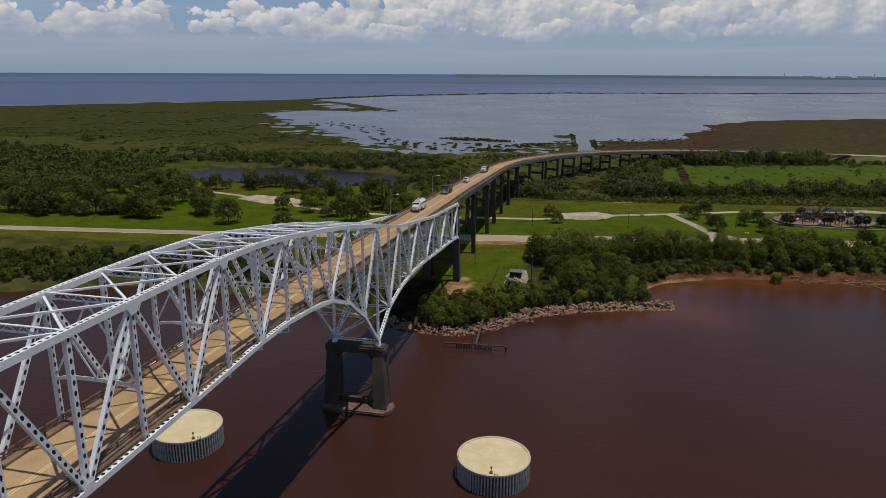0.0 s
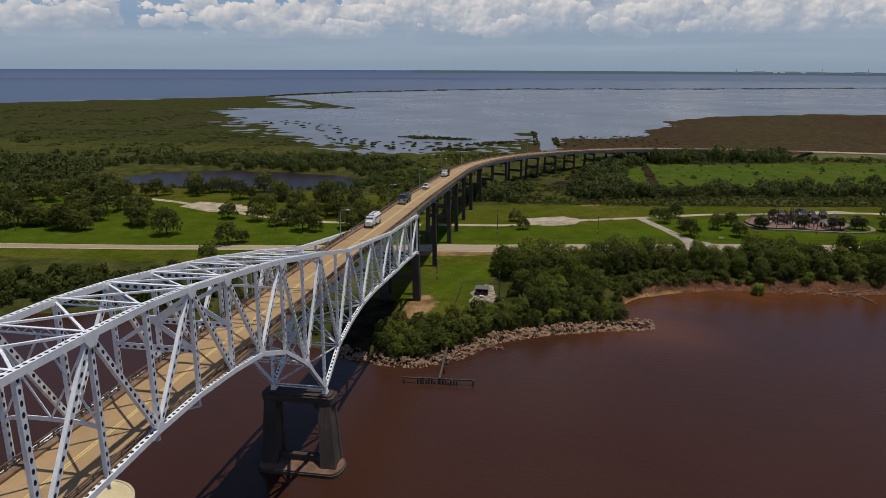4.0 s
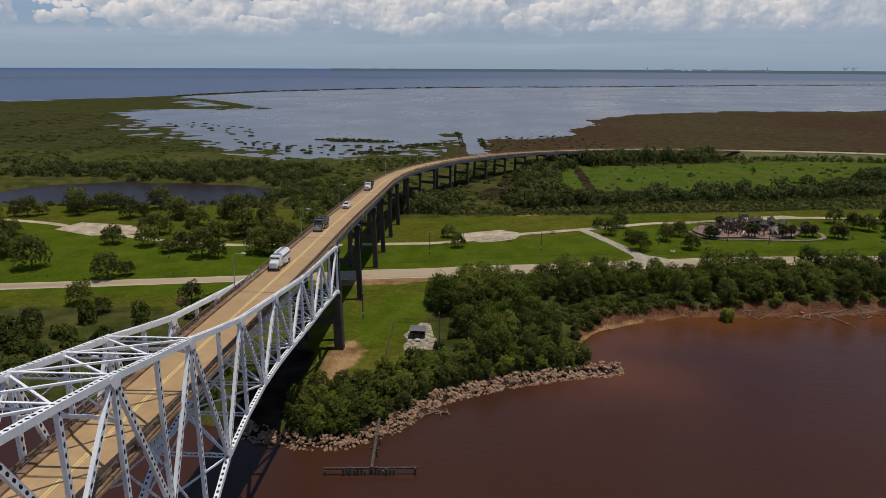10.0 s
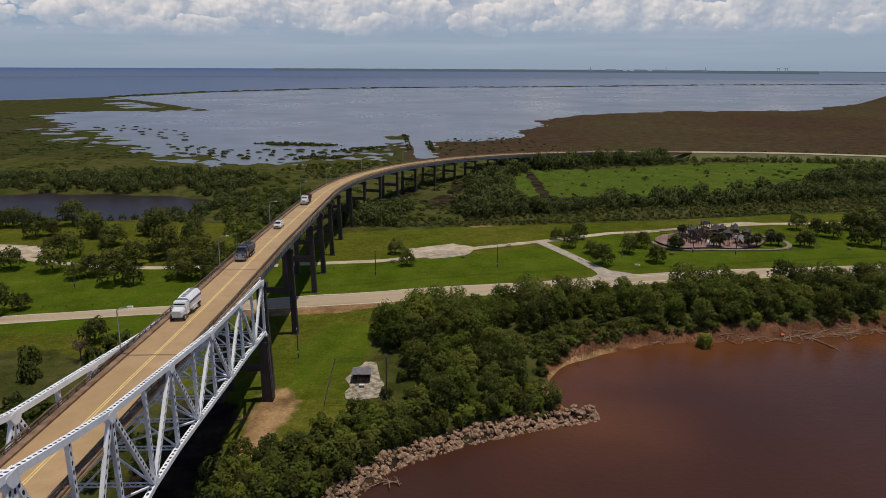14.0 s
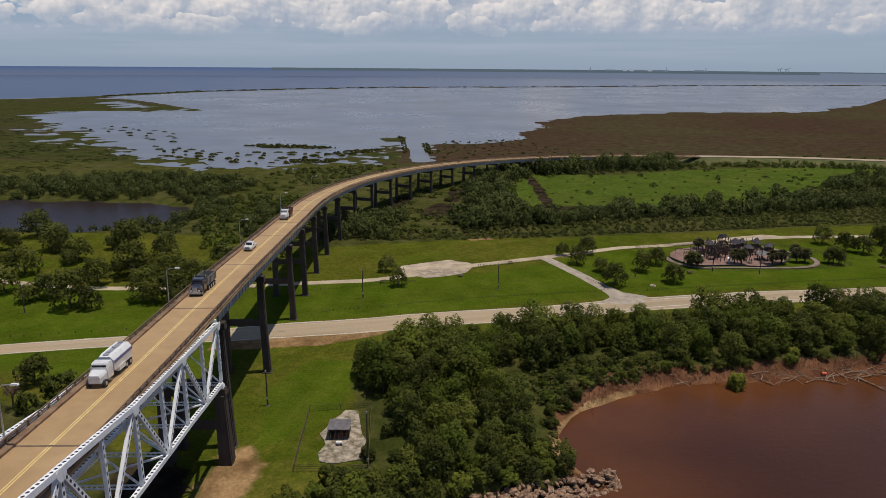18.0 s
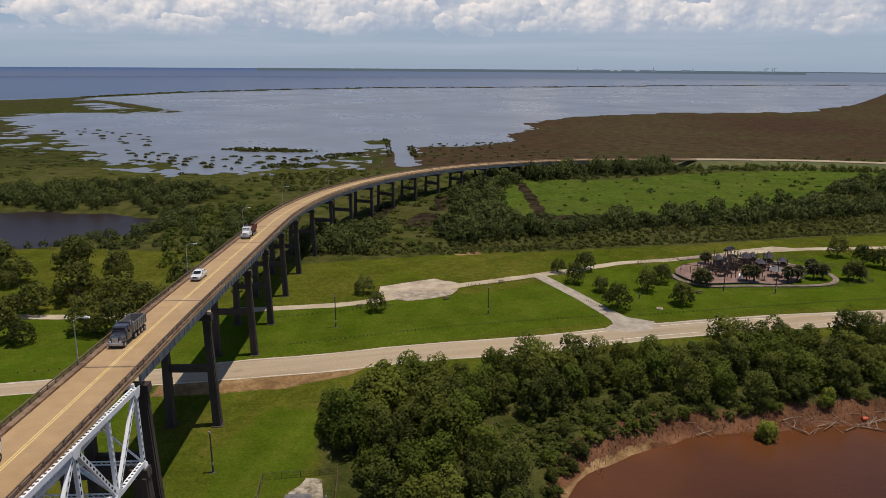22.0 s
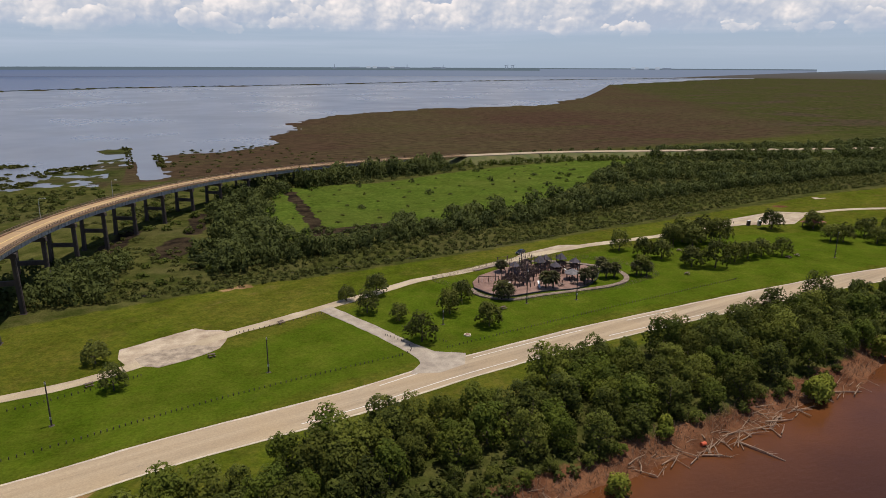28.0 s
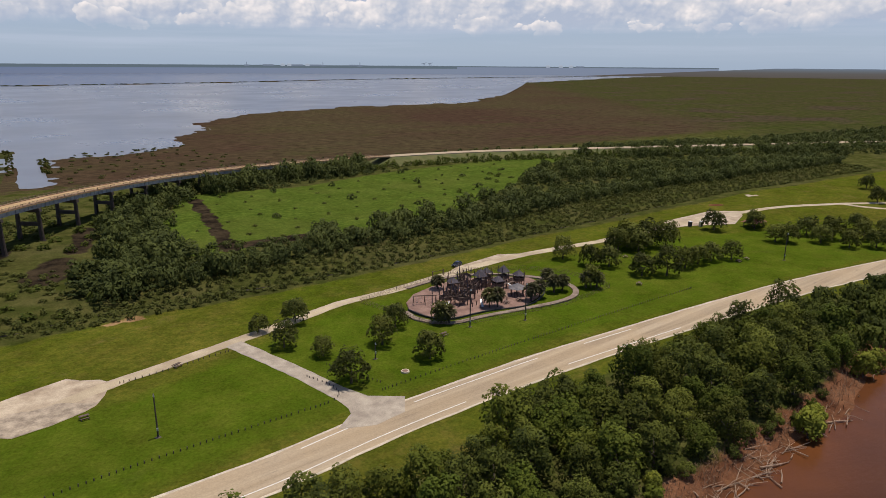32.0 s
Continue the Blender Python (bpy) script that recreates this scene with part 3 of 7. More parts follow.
LEFT_LANE = [(-19, 105.5), (-45, 103.5), (-70, 103), (-95, 108), (-118, 117), (-140, 127), (-165, 137), (-200, 143), (-260, 150), (-400, 160)]
FAR_LANE = [(389, 172), (392, 160), (405, 148), (440, 130)]


def seg_dist(px, py, line, closed=False):
    d = np.full(px.shape, 1e9)
    pts = line + [line[0]] if closed else line
    for (x0, y0), (x1, y1) in zip(pts, pts[1:]):
        vx, vy = x1 - x0, y1 - y0
        t = np.clip(((px - x0) * vx + (py - y0) * vy) / max(vx * vx + vy * vy, 1e-9), 0, 1)
        d = np.minimum(d, np.hypot(px - x0 - t * vx, py - y0 - t * vy))
    return d


def inside(px, py, poly):
    c = np.zeros(px.shape, bool)
    for (x0, y0), (x1, y1) in zip(poly, poly[1:] + poly[:1]):
        if y0 == y1:
            continue
        hit = ((y0 > py) != (y1 > py)) & (px < (x1 - x0) * (py - y0) / (y1 - y0) + x0)
        c ^= hit
    return c


def wave(px, py, scale, seed):
    """Smooth pseudo-noise between -1 and 1."""
    r = np.random.RandomState(seed)
    out = np.zeros(px.shape)
    for k in range(7):
        a, ph, s = r.uniform(0, 2 * math.pi), r.uniform(0, 7), scale * (0.55 + 0.35 * k)
        out += np.sin((px * math.cos(a) + py * math.sin(a)) / s * 6.28 + ph) / 7 * 1.6
    return np.clip(out, -1, 1)


def signed(px, py, poly):
    d = seg_dist(px, py, poly, True)
    return np.where(inside(px, py, poly), d, -d)


def land_height(px, py):
    far = np.clip((py - 300) / 200, 0, 1) * (px < 900)
    s = signed(px, py, LAND)
    jag = wave(px, py, 26, 3) * (1.5 + 8 * far) + wave(px, py, 90, 4) * 14 * far + (wave(px, py, 48, 61) * 16 + wave(px, py, 17, 62) * 6) * far * (px < 30)
    s = s + jag * np.clip(1 - np.abs(s) / 160, 0, 1)
    marshy = np.clip((seg_dist(px, py, BAY_SHORE) * -1 + 130) / 130, 0, 1) * (py > 250)
    top = 2.5 - 2.05 * np.clip((py - 300) / 160, 0, 1)
    beach = np.clip((px - 60) / 20, 0, 1)
    slope = np.where(s < 2.6, 0.02 + s * 0.16, 0.45 + (s - 2.6) * 0.55) * beach + (0.02 + s / 6.5 * 2.5) * (1 - beach)
    z = np.where(s > 0, np.minimum(top, slope), np.maximum(-3.0, s * 0.25))
    z = np.where((s > 0) & (py > 300), np.minimum(top, 0.08 + s * 0.03), z)
    # the dyke across the bay
    dd = seg_dist(px, py, DYKE) + wave(px, py, 60, 9) * 3
    z = np.maximum(z, np.clip(1.6 - (dd - 9) * 0.16, -3, 1.6))
    # the grassy spit that runs from the dyke into the shallows
    sd = seg_dist(px, py, SPIT) + wave(px, py, 40, 10) * 4
    z = np.maximum(z, np.clip(1.3 - (sd - 13) * 0.16, -3, 1.3))
    # pond and canal
    ps = signed(px, py, POND) + wave(px, py, 22, 6) * 4
    z = np.where(ps > -8, np.minimum(z, 2.5 - (ps + 8) * 0.25), z)
    cd = seg_dist(px, py, CANAL)
    z = np.where(cd < 8, np.minimum(z, 0.9 + cd * 0.22), z)
    chan = seg_dist(px, py, [(35, 424), (33, 480), (29, 560), (24, 660)])
    z = np.minimum(z, -0.8 + np.clip(chan - 4.5, 0, 60) * 0.30)
    # wet hollows of the marsh behind
    wet = wave(px, py, 38, 21) + 0.5 * wave(px, py, 13, 22)
    band = np.clip(1 - np.abs(s - 12) / 48, 0, 1) * (py > 330) * (px < 10)
    z = np.where(band > 0, np.minimum(z, 0.5 - np.clip((wet * band - 0.12) * 4.5, 0, 1)), z)
    return z


def axis(lo, hi, fine0, fine1, step, grow):
    a = list(np.arange(fine0, fine1 + 1e-6, step))
    s, v = step, fine1
    while v < hi:
        s = min(s * grow, 160)
        v += s
        a.append(min(v, hi))
    s, v = step, fine0
    while v > lo:
        s = min(s * grow, 160)
        v -= s
        a.insert(0, max(v, lo))
    return np.array(a)


gx = axis(-4700, 4700, -230, 330, 2.5, 1.045)
gy = axis(-900, 4750, -48, 620, 2.5, 1.05)
GX, GY = np.meshgrid(gx, gy)
GZ = land_height(GX, GY)
flat = np.minimum(np.minimum(seg_dist(GX, GY, MAIN_ROAD), seg_dist(GX, GY, LANE)), np.minimum(seg_dist(GX, GY, BRANCH), seg_dist(GX, GY, LEFT_LANE)))
rolling = np.clip((flat - 9) / 12, 0, 1) * (GZ > 1.5)
GZ = GZ + rolling * (0.28 * wave(GX, GY, 40, 31) + 0.12 * wave(GX, GY, 11, 32))


def zones():
    lawn_poly = [(-260, 18), (-60, 30), (-14, 2), (-8, -18), (4, -20), (14, -8), (24, 2), (19, 40), (30, 52), (60, 61), (105, 68), (135, 79), (175, 85), (300, 92),
                 (430, 80), (540, 140), (540, 226), (367, 214), (267, 197), (199, 187), (145, 177), (97, 171), (65, 170), (20, 160), (-20, 150), (-40, 172), (-90, 178), (-150, 178), (-215, 168), (-300, 160)]
    lawn = np.clip(signed(GX, GY, lawn_poly) / 8 + 0.5, 0, 1)
    field = np.clip(signed(GX, GY, [(80, 224), (85, 285), (103, 343), (117, 348), (162, 344), (238, 374), (331, 392), (430, 416), (380, 372), (331, 350), (277, 295), (198, 238), (123, 228), (100, 222)]) / 8 + 0.5, 0, 1)
    marsh = np.clip((GY - 400 - 0.12 * GX) / 90 + 0.5, 0, 1)
    marsh = np.where(GX < 0, np.clip((GY - 430) / 160 + 0.3, 0, 0.49), marsh)
    shore = signed(GX, GY, LAND)
    bare = np.clip(1.25 - shore / 8.5, 0, 1) * (GX > 62) * (GX < 600) * (GY < 200)
    # the bridge's shadow on the bank, painted dark through the bog weight
    span_shade = np.clip(signed(GX, GY, [(-20, -36), (-4, -36), (-3, -22), (-4, 2), (-20, 4)]) / 5 + 0.4, 0, 1)
    tan = np.clip(signed(GX, GY, [(-2.5, -21), (3, -21), (4.5, -13), (7.5, 2), (3, 8), (-3, 5), (-4, -6)]) / 9 + 0.4, 0, 1)
    tan = np.maximum(tan, np.clip(signed(GX, GY, [(-20, 52), (8, 55), (24, 62), (28, 67), (-20, 61)]) / 3 + 0.3, 0, 0.9))
    tan = np.maximum(tan, np.clip(1.3 - shore / 1.9, 0, 1) * (GX > 62) * np.clip((90 - GX) / 10, 0.35, 1) * (GY < 120) * (shore > -4))
    tan = np.maximum(tan, np.clip(signed(GX, GY, [(15.5, 2), (25, 2), (24.5, 13), (22, 21), (18, 20), (14, 11)]) / 3 + 0.6, 0, 1) * 0.52)
    for cx, cy, r in ((63, 168, 4.0), (57, 167, 2.2)):
        tan = np.maximum(tan, np.clip(1.3 - np.hypot(GX - cx, (GY - cy) * 1.6) / r, 0, 1))
    olive = np.clip((GY - 385) / 60, 0, 1) * (GX < 20)
    olive = np.maximum(olive, 0.58 * np.clip((GX - 0.55 * GY - 230) / 260, 0, 1) * (GY > 330))
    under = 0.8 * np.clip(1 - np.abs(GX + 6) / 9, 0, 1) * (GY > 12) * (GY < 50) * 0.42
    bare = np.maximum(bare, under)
    for cx, cy, r in ((330, 200, 6),):
        bare = np.maximum(bare, np.clip(1.3 - np.hypot(GX - cx, (GY - cy) * 1.6) / r, 0, 1))
    bog_shade = span_shade * 0.8
    # bog patches; the last line paints the dark gaps under the riprap
    for line, r in (([(41, 216), (46, 236)], 6.5), ([(52, 250), (56, 285)], 4.0), ([(106, 330), (104, 275), (101, 226)], 3.2), ([(108, 230), (130, 233)], 5.0), ([(20, 230), (28, 262)], 4.0), ([(-14, -35), (-6, -38.2), (2, -39.6), (9, -38.4), (17, -33.2), (23, -24.3), (34, -15.2), (54, -6.6), (70, -1.8)], 3.4)):
        bog_shade = np.maximum(bog_shade, np.clip(1.5 - (seg_dist(GX, GY, line) + 1.5 * wave(GX, GY, 9, 41)) / r, 0, 1))
    fresh = np.clip(signed(GX, GY, [(-20, 66), (30, 78), (90, 92), (160, 102), (250, 106), (330, 106), (330, 150), (250, 166), (160, 160), (110, 148), (60, 122), (-20, 104)]) / 14 + 0.4, 0, 1)
    fresh = np.maximum(fresh, np.clip(signed(GX, GY, [(-240, 36), (-130, 40), (-60, 40), (-18, 20), (-14, 60), (-20, 104), (-60, 104), (-120, 130), (-240, 150)]) / 14 + 0.4, 0, 1))
    fresh = np.maximum(fresh, np.clip(signed(GX, GY, [(4, 5), (19, 20), (22, 45), (8, 50), (0, 30)]) / 8 + 0.4, 0, 1))
    return np.stack([lawn, marsh, bare, np.ones_like(lawn)], -1), np.stack([field, bog_shade, fresh, np.ones_like(lawn)], -1), np.stack([tan, olive, bog_shade * 0, np.ones_like(lawn)], -1)


def sheet(name, X, Y, Z, mat):
    ny, nx = X.shape
    verts = np.stack([X, Y, Z], -1).reshape(-1, 3)
    i = np.arange(ny * nx).reshape(ny, nx)
    quads = np.stack([i[:-1, :-1], i[:-1, 1:], i[1:, 1:], i[1:, :-1]], -1).reshape(-1, 4)
    me = bpy.data.meshes.new(name)
    me.vertices.add(len(verts))
    me.vertices.foreach_set("co", verts.ravel())
    me.loops.add(quads.size)
    me.loops.foreach_set("vertex_index", quads.ravel().astype(np.int32))
    me.polygons.add(len(quads))
    me.polygons.foreach_set("loop_start", np.arange(0, quads.size, 4, dtype=np.int32))
    me.polygons.foreach_set("use_smooth", np.ones(len(quads), bool))
    me.materials.append(mat)
    me.update(calc_edges=True)
    return me


ground_mesh = sheet("ground", GX, GY, GZ, M["ground"])
for attr_name, weights in zip(("zone", "zone2", "zone3"), zones()):
    zone_attr = ground_mesh.color_attributes.new(attr_name, "FLOAT_COLOR", "POINT")
    zone_attr.data.foreach_set("color", weights.reshape(-1).astype(np.float32))
ground = tagged(new("ground", ground_mesh), "green and brown low-lying land with lawns and marsh", "ground", kind="structure")


def ground_z(x, y):
    i = int(np.clip(np.searchsorted(gx, x) - 1, 0, len(gx) - 2))
    j = int(np.clip(np.searchsorted(gy, y) - 1, 0, len(gy) - 2))
    u, v = (x - gx[i]) / (gx[i + 1] - gx[i]), (y - gy[j]) / (gy[j + 1] - gy[j])
    return float((GZ[j, i] * (1 - u) + GZ[j, i + 1] * u) * (1 - v) + (GZ[j + 1, i] * (1 - u) + GZ[j + 1, i + 1] * u) * v)


# ---- water: the river in front, the bay and the lake behind ----
def water(name, poly, z, mat, label):
    mb = MB().add([(x, y, z) for x, y in poly], [tuple(range(len(poly)))])
    return solo(name, mb, mat, label, "water", kind="structure")


RX, RY = np.meshgrid(axis(-4700, 4700, -20, 300, 4.0, 1.12), axis(-4700, 92, -40, 84, 3.0, 1.12))
river_mesh = sheet("river", RX, RY, RX * 0 - 0.004, M["river"])
near_bank = np.clip(1.05 + (signed(RX, RY, LAND) + 3 * wave(RX, RY, 24, 51)) / 38, 0, 1) ** 2 * np.clip((RX - 40) / 40, 0, 1)
river_mesh.attributes.new("shallow", "FLOAT", "POINT").data.foreach_set("value", near_bank.ravel().astype(np.float32))
tagged(new("river", river_mesh), "muddy brown river water with fine ripples", "water", kind="structure")
LAKE_EDGE = [(-4700, -300), (-1700, 600), (-1120, 960), (-920, 1230), (-673, 1500)] + DYKE[1:] + [(4700, 3700)]
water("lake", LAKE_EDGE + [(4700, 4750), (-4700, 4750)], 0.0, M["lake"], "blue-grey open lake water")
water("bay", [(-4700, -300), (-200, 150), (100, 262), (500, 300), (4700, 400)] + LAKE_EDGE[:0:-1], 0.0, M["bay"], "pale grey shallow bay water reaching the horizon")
water("pond", [(-262, 176), (-40, 176), (-40, 272), (-262, 272)], 0.55, M["pond"], "still dark pond water among trees")
water("canal", [(10, 160), (820, 215), (820, 250), (10, 195)], 1.05, M["pond"], "narrow dark drainage canal")


# ---- far shore, beyond the lake ----
def far_band(name, label, mat, d, a0, a1, low, high, seed, ragged, taper=0.0):
    """An upright glowing backdrop band of distance round the horizon, seen from far off."""
    mb = MB()
    r = random.Random(seed)
    prev = None
    n = int((a1 - a0) / 0.5)
    for i in range(n + 1):
        a = radians(a0 + (a1 - a0) * i / n)
        h = high + ragged * (r.random() - 0.5)
        if taper:
            h = low + (h - low) * min(1.0, (a1 - a0) * i / n / taper)
        c = (40 + d * math.sin(a), -110 + d * math.cos(a))
        p = ((*c, low), (*c, h))
        if prev:
            mb.add([prev[0], p[0], p[1], prev[1]], [(0, 1, 2, 3)])
        prev = p
    solo(name, mb, mat, label, "backdrop", kind="structure")


def far_shore():
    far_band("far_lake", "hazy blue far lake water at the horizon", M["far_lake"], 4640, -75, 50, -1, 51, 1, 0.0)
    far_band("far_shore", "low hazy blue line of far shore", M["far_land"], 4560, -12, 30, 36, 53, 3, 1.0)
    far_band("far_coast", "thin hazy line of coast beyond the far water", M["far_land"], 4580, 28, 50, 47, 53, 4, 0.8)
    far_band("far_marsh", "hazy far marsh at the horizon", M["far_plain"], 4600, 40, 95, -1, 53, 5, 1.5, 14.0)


far_shore()


# ---- roads ----
def smooth_line(pts, step=4.0):
    p = np.array(pts, float)
    out = []
    for i in range(len(p) - 1):
        p0, p1, p2, p3 = p[max(i - 1, 0)], p[i], p[i + 1], p[min(i + 2, len(p) - 1)]
        n = max(2, int(np.linalg.norm(p2 - p1) / step))
        for k in range(n):
            t = k / n
            out.append(0.5 * ((2 * p1) + (p2 - p0) * t + (2 * p0 - 5 * p1 + 4 * p2 - p3) * t * t + (3 * p1 - p0 - 3 * p2 + p3) * t ** 3))
    out.append(p[-1])
    return np.array(out)


def normals(line):
    t = np.gradient(line[:, :2], axis=0)
    t /= np.linalg.norm(t, axis=1)[:, None]
    return np.stack([t[:, 1], -t[:, 0]], 1)


def strip(line, off0, off1, z0, z1, wobble=0.0, seed=1):
    """A slab that follows a line between two offsets; z may be per point."""
    nrm = normals(line)
    r = random.Random(seed)
    z0, z1, off0, off1 = (np.broadcast_to(np.asarray(z, float), len(line)) for z in (z0, z1, off0, off1))
    mb, n = MB(), len(line)
    vs = []
    for p, m, a, b, o0, o1 in zip(line, nrm, z0, z1, off0, off1):
        w0, w1 = (wobble * (r.random() - 0.5) for _ in (0, 1))
        q0, q1 = p[:2] + m * (o0 + w0), p[:2] + m * (o1 + w1)
        vs += [(*q0, a), (*q1, a), (*q1, b), (*q0, b)]
    fs = [(0, 1, 2, 3), tuple(4 * (n - 1) + i for i in (3, 2, 1, 0))]
    for i in range(n - 1):
        a, b = 4 * i, 4 * i + 4
        fs += [(a + k, b + k, b + (k + 1) % 4, a + (k + 1) % 4) for k in range(4)]
    return mb.add(vs, fs)


G0 = 2.5
main_line = smooth_line(MAIN_ROAD)
main_road = solo("road", strip(main_line, -np.interp(main_line[:, 0], (-45, 0), (3.3, 5.1)), np.interp(main_line[:, 0], (-45, 0), (3.0, 5.3)), G0 - 0.3, G0 + 0.06, 0.12), M["road"], "pale worn two-lane road along the river", "road", kind="structure")
for side, seed in ((-1, 21), (1, 22)):
    edge = np.interp(main_line[:, 0], (-45, 0), (3.1, 5.15))
    solo("road_shoulder", strip(main_line, side * edge - 0.26, side * edge + 0.32, G0 - 0.2, G0 + 0.067, 0.3, seed), M["shoulder"], "pale gravel shoulder along the road", "road edge", kind="structure")
lane_line = smooth_line(LANE)
solo("lane", strip(lane_line, -1.9, 1.9, G0 - 0.3, G0 + 0.064, 0.5, 2), M["path"], "pale narrow park lane", "road", kind="structure")
branch_line = smooth_line(BRANCH, 2.0)
solo("lane_branch", strip(branch_line, -2.2, 2.2, G0 - 0.3, G0 + 0.068, 0.3, 3), M["old_asphalt"], "pale lane joining the road", "road", kind="structure")
solo("left_lane", strip(smooth_line(LEFT_LANE), -1.8, 1.8, G0 - 0.3, G0 + 0.064, 0.5, 4), M["path"], "pale park lane among trees", "road", kind="structure")
solo("far_lane", strip(smooth_line(FAR_LANE), -1.8, 1.8, G0 - 0.3, G0 + 0.072, 0.5, 5), M["path"], "pale park lane branch", "road", kind="structure")
PADS = [[(27.8, 127.9), (31.9, 129.5), (37, 132.1), (46, 135.9), (48.6, 133.6), (52.3, 132.1), (54.3, 129.5), (52.8, 123.8), (51, 119.8), (48.7, 117.9), (43, 115.1), (36.8, 113.3), (32.7, 115.9), (29.7, 117.1), (27.7, 122.1)],
        [(156, 163.5), (163, 168.5), (184, 175), (192, 172.2), (178, 168)],
        [(262, 174), (280, 185.5), (316, 191), (327, 184.5), (321, 177.5), (303, 167.5), (280, 174.5)],
        [(363.5, 206.8), (365.7, 211), (377, 211.2), (373.6, 205.6)],
        [(-150, 124), (-146, 138), (-120, 134), (-108, 124), (-112, 117), (-128, 114)]]
for pad in PADS:
    solo("pavement", MB().prism(pad, G0 - 0.3, G0 + 0.058), M["pad"], "cracked pale parking slab beside the lane", "pavement", kind="structure")
solo("worn_slab", MB().prism([(31.5, 120.6), (36.5, 124.0), (40, 123.2), (44.4, 124.6), (48, 122.4), (51.2, 121.0), (48.9, 118.0), (43.1, 115.2), (36.9, 113.4), (32.8, 116.0)], G0 - 0.2, G0 + 0.074), M["pad_dark"], "darker broken patch of the parking slab", "pavement", kind="structure")
# flare where the branch meets the road
solo("lane_mouth", MB().prism([(90, 88), (94.4, 92.4), (95.2, 98), (93.8, 104), (97.4, 103.5), (100.2, 97.6), (106.9, 93.8), (104, 88), (97, 86)], G0 - 0.3, G0 + 0.076), M["old_asphalt"], "widened pale lane mouth", "road", kind="structure")
# painted lines, worn away in places
for k, (off, spans) in enumerate(((-3.4, ((79, 93), (105, 144), (156, 178))), (3.0, ((62, 120), (146, 190))))):
    for a, b in spans:
        seg = np.array([p for p in main_line if a <= p[0] <= b])
        if len(seg) > 2:
            solo("road_line", strip(seg, off - 0.12, off + 0.12, G0 + 0.05, G0 + 0.068), M["line_white"], "worn white edge line on the road", "road marking", kind="structure")

# ---- the bridge line: straight through the truss, then a long bend to the right ----
CX, TRUSS_CX, BEND_Y, BEND_R = -5.75, -5.05, 125.0, 287.0
TOP_END_Y = 2.0


def bridge_xy(s):
    y = TOP_END_Y + s
    if y <= BEND_Y:
        t = min(max((y + 20.0) / 60.0, 0.0), 1.0)
        return TRUSS_CX + (CX - TRUSS_CX) * t * t * (3 - 2 * t), y, 0.0
    a = min((y - BEND_Y) / BEND_R, radians(104))
    x, yy = CX + BEND_R * (1 - math.cos(a)), BEND_Y + BEND_R * math.sin(a)
    rest = (y - BEND_Y) - a * BEND_R
    return x + rest * math.sin(a), yy + rest * math.cos(a), a


DECK_S = [-330, -270, -230, -190, -165, -127, -102, -77, -56, -37, -2, 23, 38, 73, 141, 240, 340, 440, 500, 540, 580, 640, 760, 1200]
DECK_Z = [31.2, 33.4, 34.7, 35.3, 35.4, 34.9, 34.4, 33.75, 33.0, 32.15, 30.7, 29.5, 28.75, 27.0, 23.5, 18.9, 14.35, 9.9, 7.6, 6.6, 6.1, 6.0, 5.6, 4.0]


def deck_z(s):
    return float(np.interp(s, DECK_S, DECK_Z))


def deck_line(s0, s1, step=3.0):
    n = max(2, int((s1 - s0) / step))
    ss = np.linspace(s0, s1, n + 1)
    return np.array([(*bridge_xy(s)[:2], deck_z(s)) for s in ss])


HALF, CURB = 3.75, 1.15
JOINTS = [-330, -250, -190, -150, -104, -86, -43, 6, 39, 73, 93.7, 117.5, 141]
SPAN = 23.5
while JOINTS[-1] < 520:
    JOINTS.append(JOINTS[-1] + SPAN)
bridge = thing("highway_bridge", "long white steel truss bridge with a curving tan deck", "bridge")
for a, b in zip(JOINTS, JOINTS[1:]):
    ln = deck_line(a + 0.06, b - 0.06)
    z = ln[:, 2]
    slab = part("deck_slab", strip(ln, -HALF - CURB - 0.05, HALF + CURB + 0.05, z - 0.32, z), M["deck"], bridge, "tan worn concrete deck slab")
    joint_z = deck_z(b)
    bx, by, bh = bridge_xy(b)
    part("joint_strip", MB().box((bx, by, joint_z - 0.05), (2 * HALF, 0.35, 0.13), -bh), M["rail"], slab, "dark stained expansion joint")
    for sgn in (-1, 1):
        part("curb", strip(ln, sgn * HALF, sgn * (HALF + CURB), z + 0.004, z + 0.30), M["curb"], slab, "stained concrete curb")
        part("centre_line", strip(ln, sgn * 0.16 - 0.09, sgn * 0.16 + 0.09, z - 0.02, z + 0.008), M["line_yellow"], slab, "worn yellow centre line")

# the road goes on along a low embankment
ramp = deck_line(JOINTS[-1] + 0.1, 1100, 5.0)
bank_line = deck_line(JOINTS[-1] - 14, 1100, 5.0)
bank_line[:3, 2] = 1.2, 2.6, 4.6
def embankment(line):
    """A grassy bank with sloping sides under the road."""
    side, mb, vs = normals(line), MB(), []
    for p, m in zip(line, side):
        for off, z in ((-19.0, 0.0), (-6.0, p[2] - 0.5), (6.0, p[2] - 0.5), (19.0, 0.0)):
            vs.append((p[0] + m[0] * off, p[1] + m[1] * off, z))
    return mb.add(vs, [(4 * i + k, 4 * i + k + 1, 4 * i + k + 5, 4 * i + k + 4) for i in range(len(line) - 1) for k in range(3)])


solo("embankment", embankment(bank_line), M["bank_grass"], "low grassy road embankment", "embankment", kind="structure")
solo("highway", strip(ramp, -4.9, 4.9, ramp[:, 2] - 0.5, ramp[:, 2]), M["road"], "pale highway on a low embankment", "road", kind="structure")

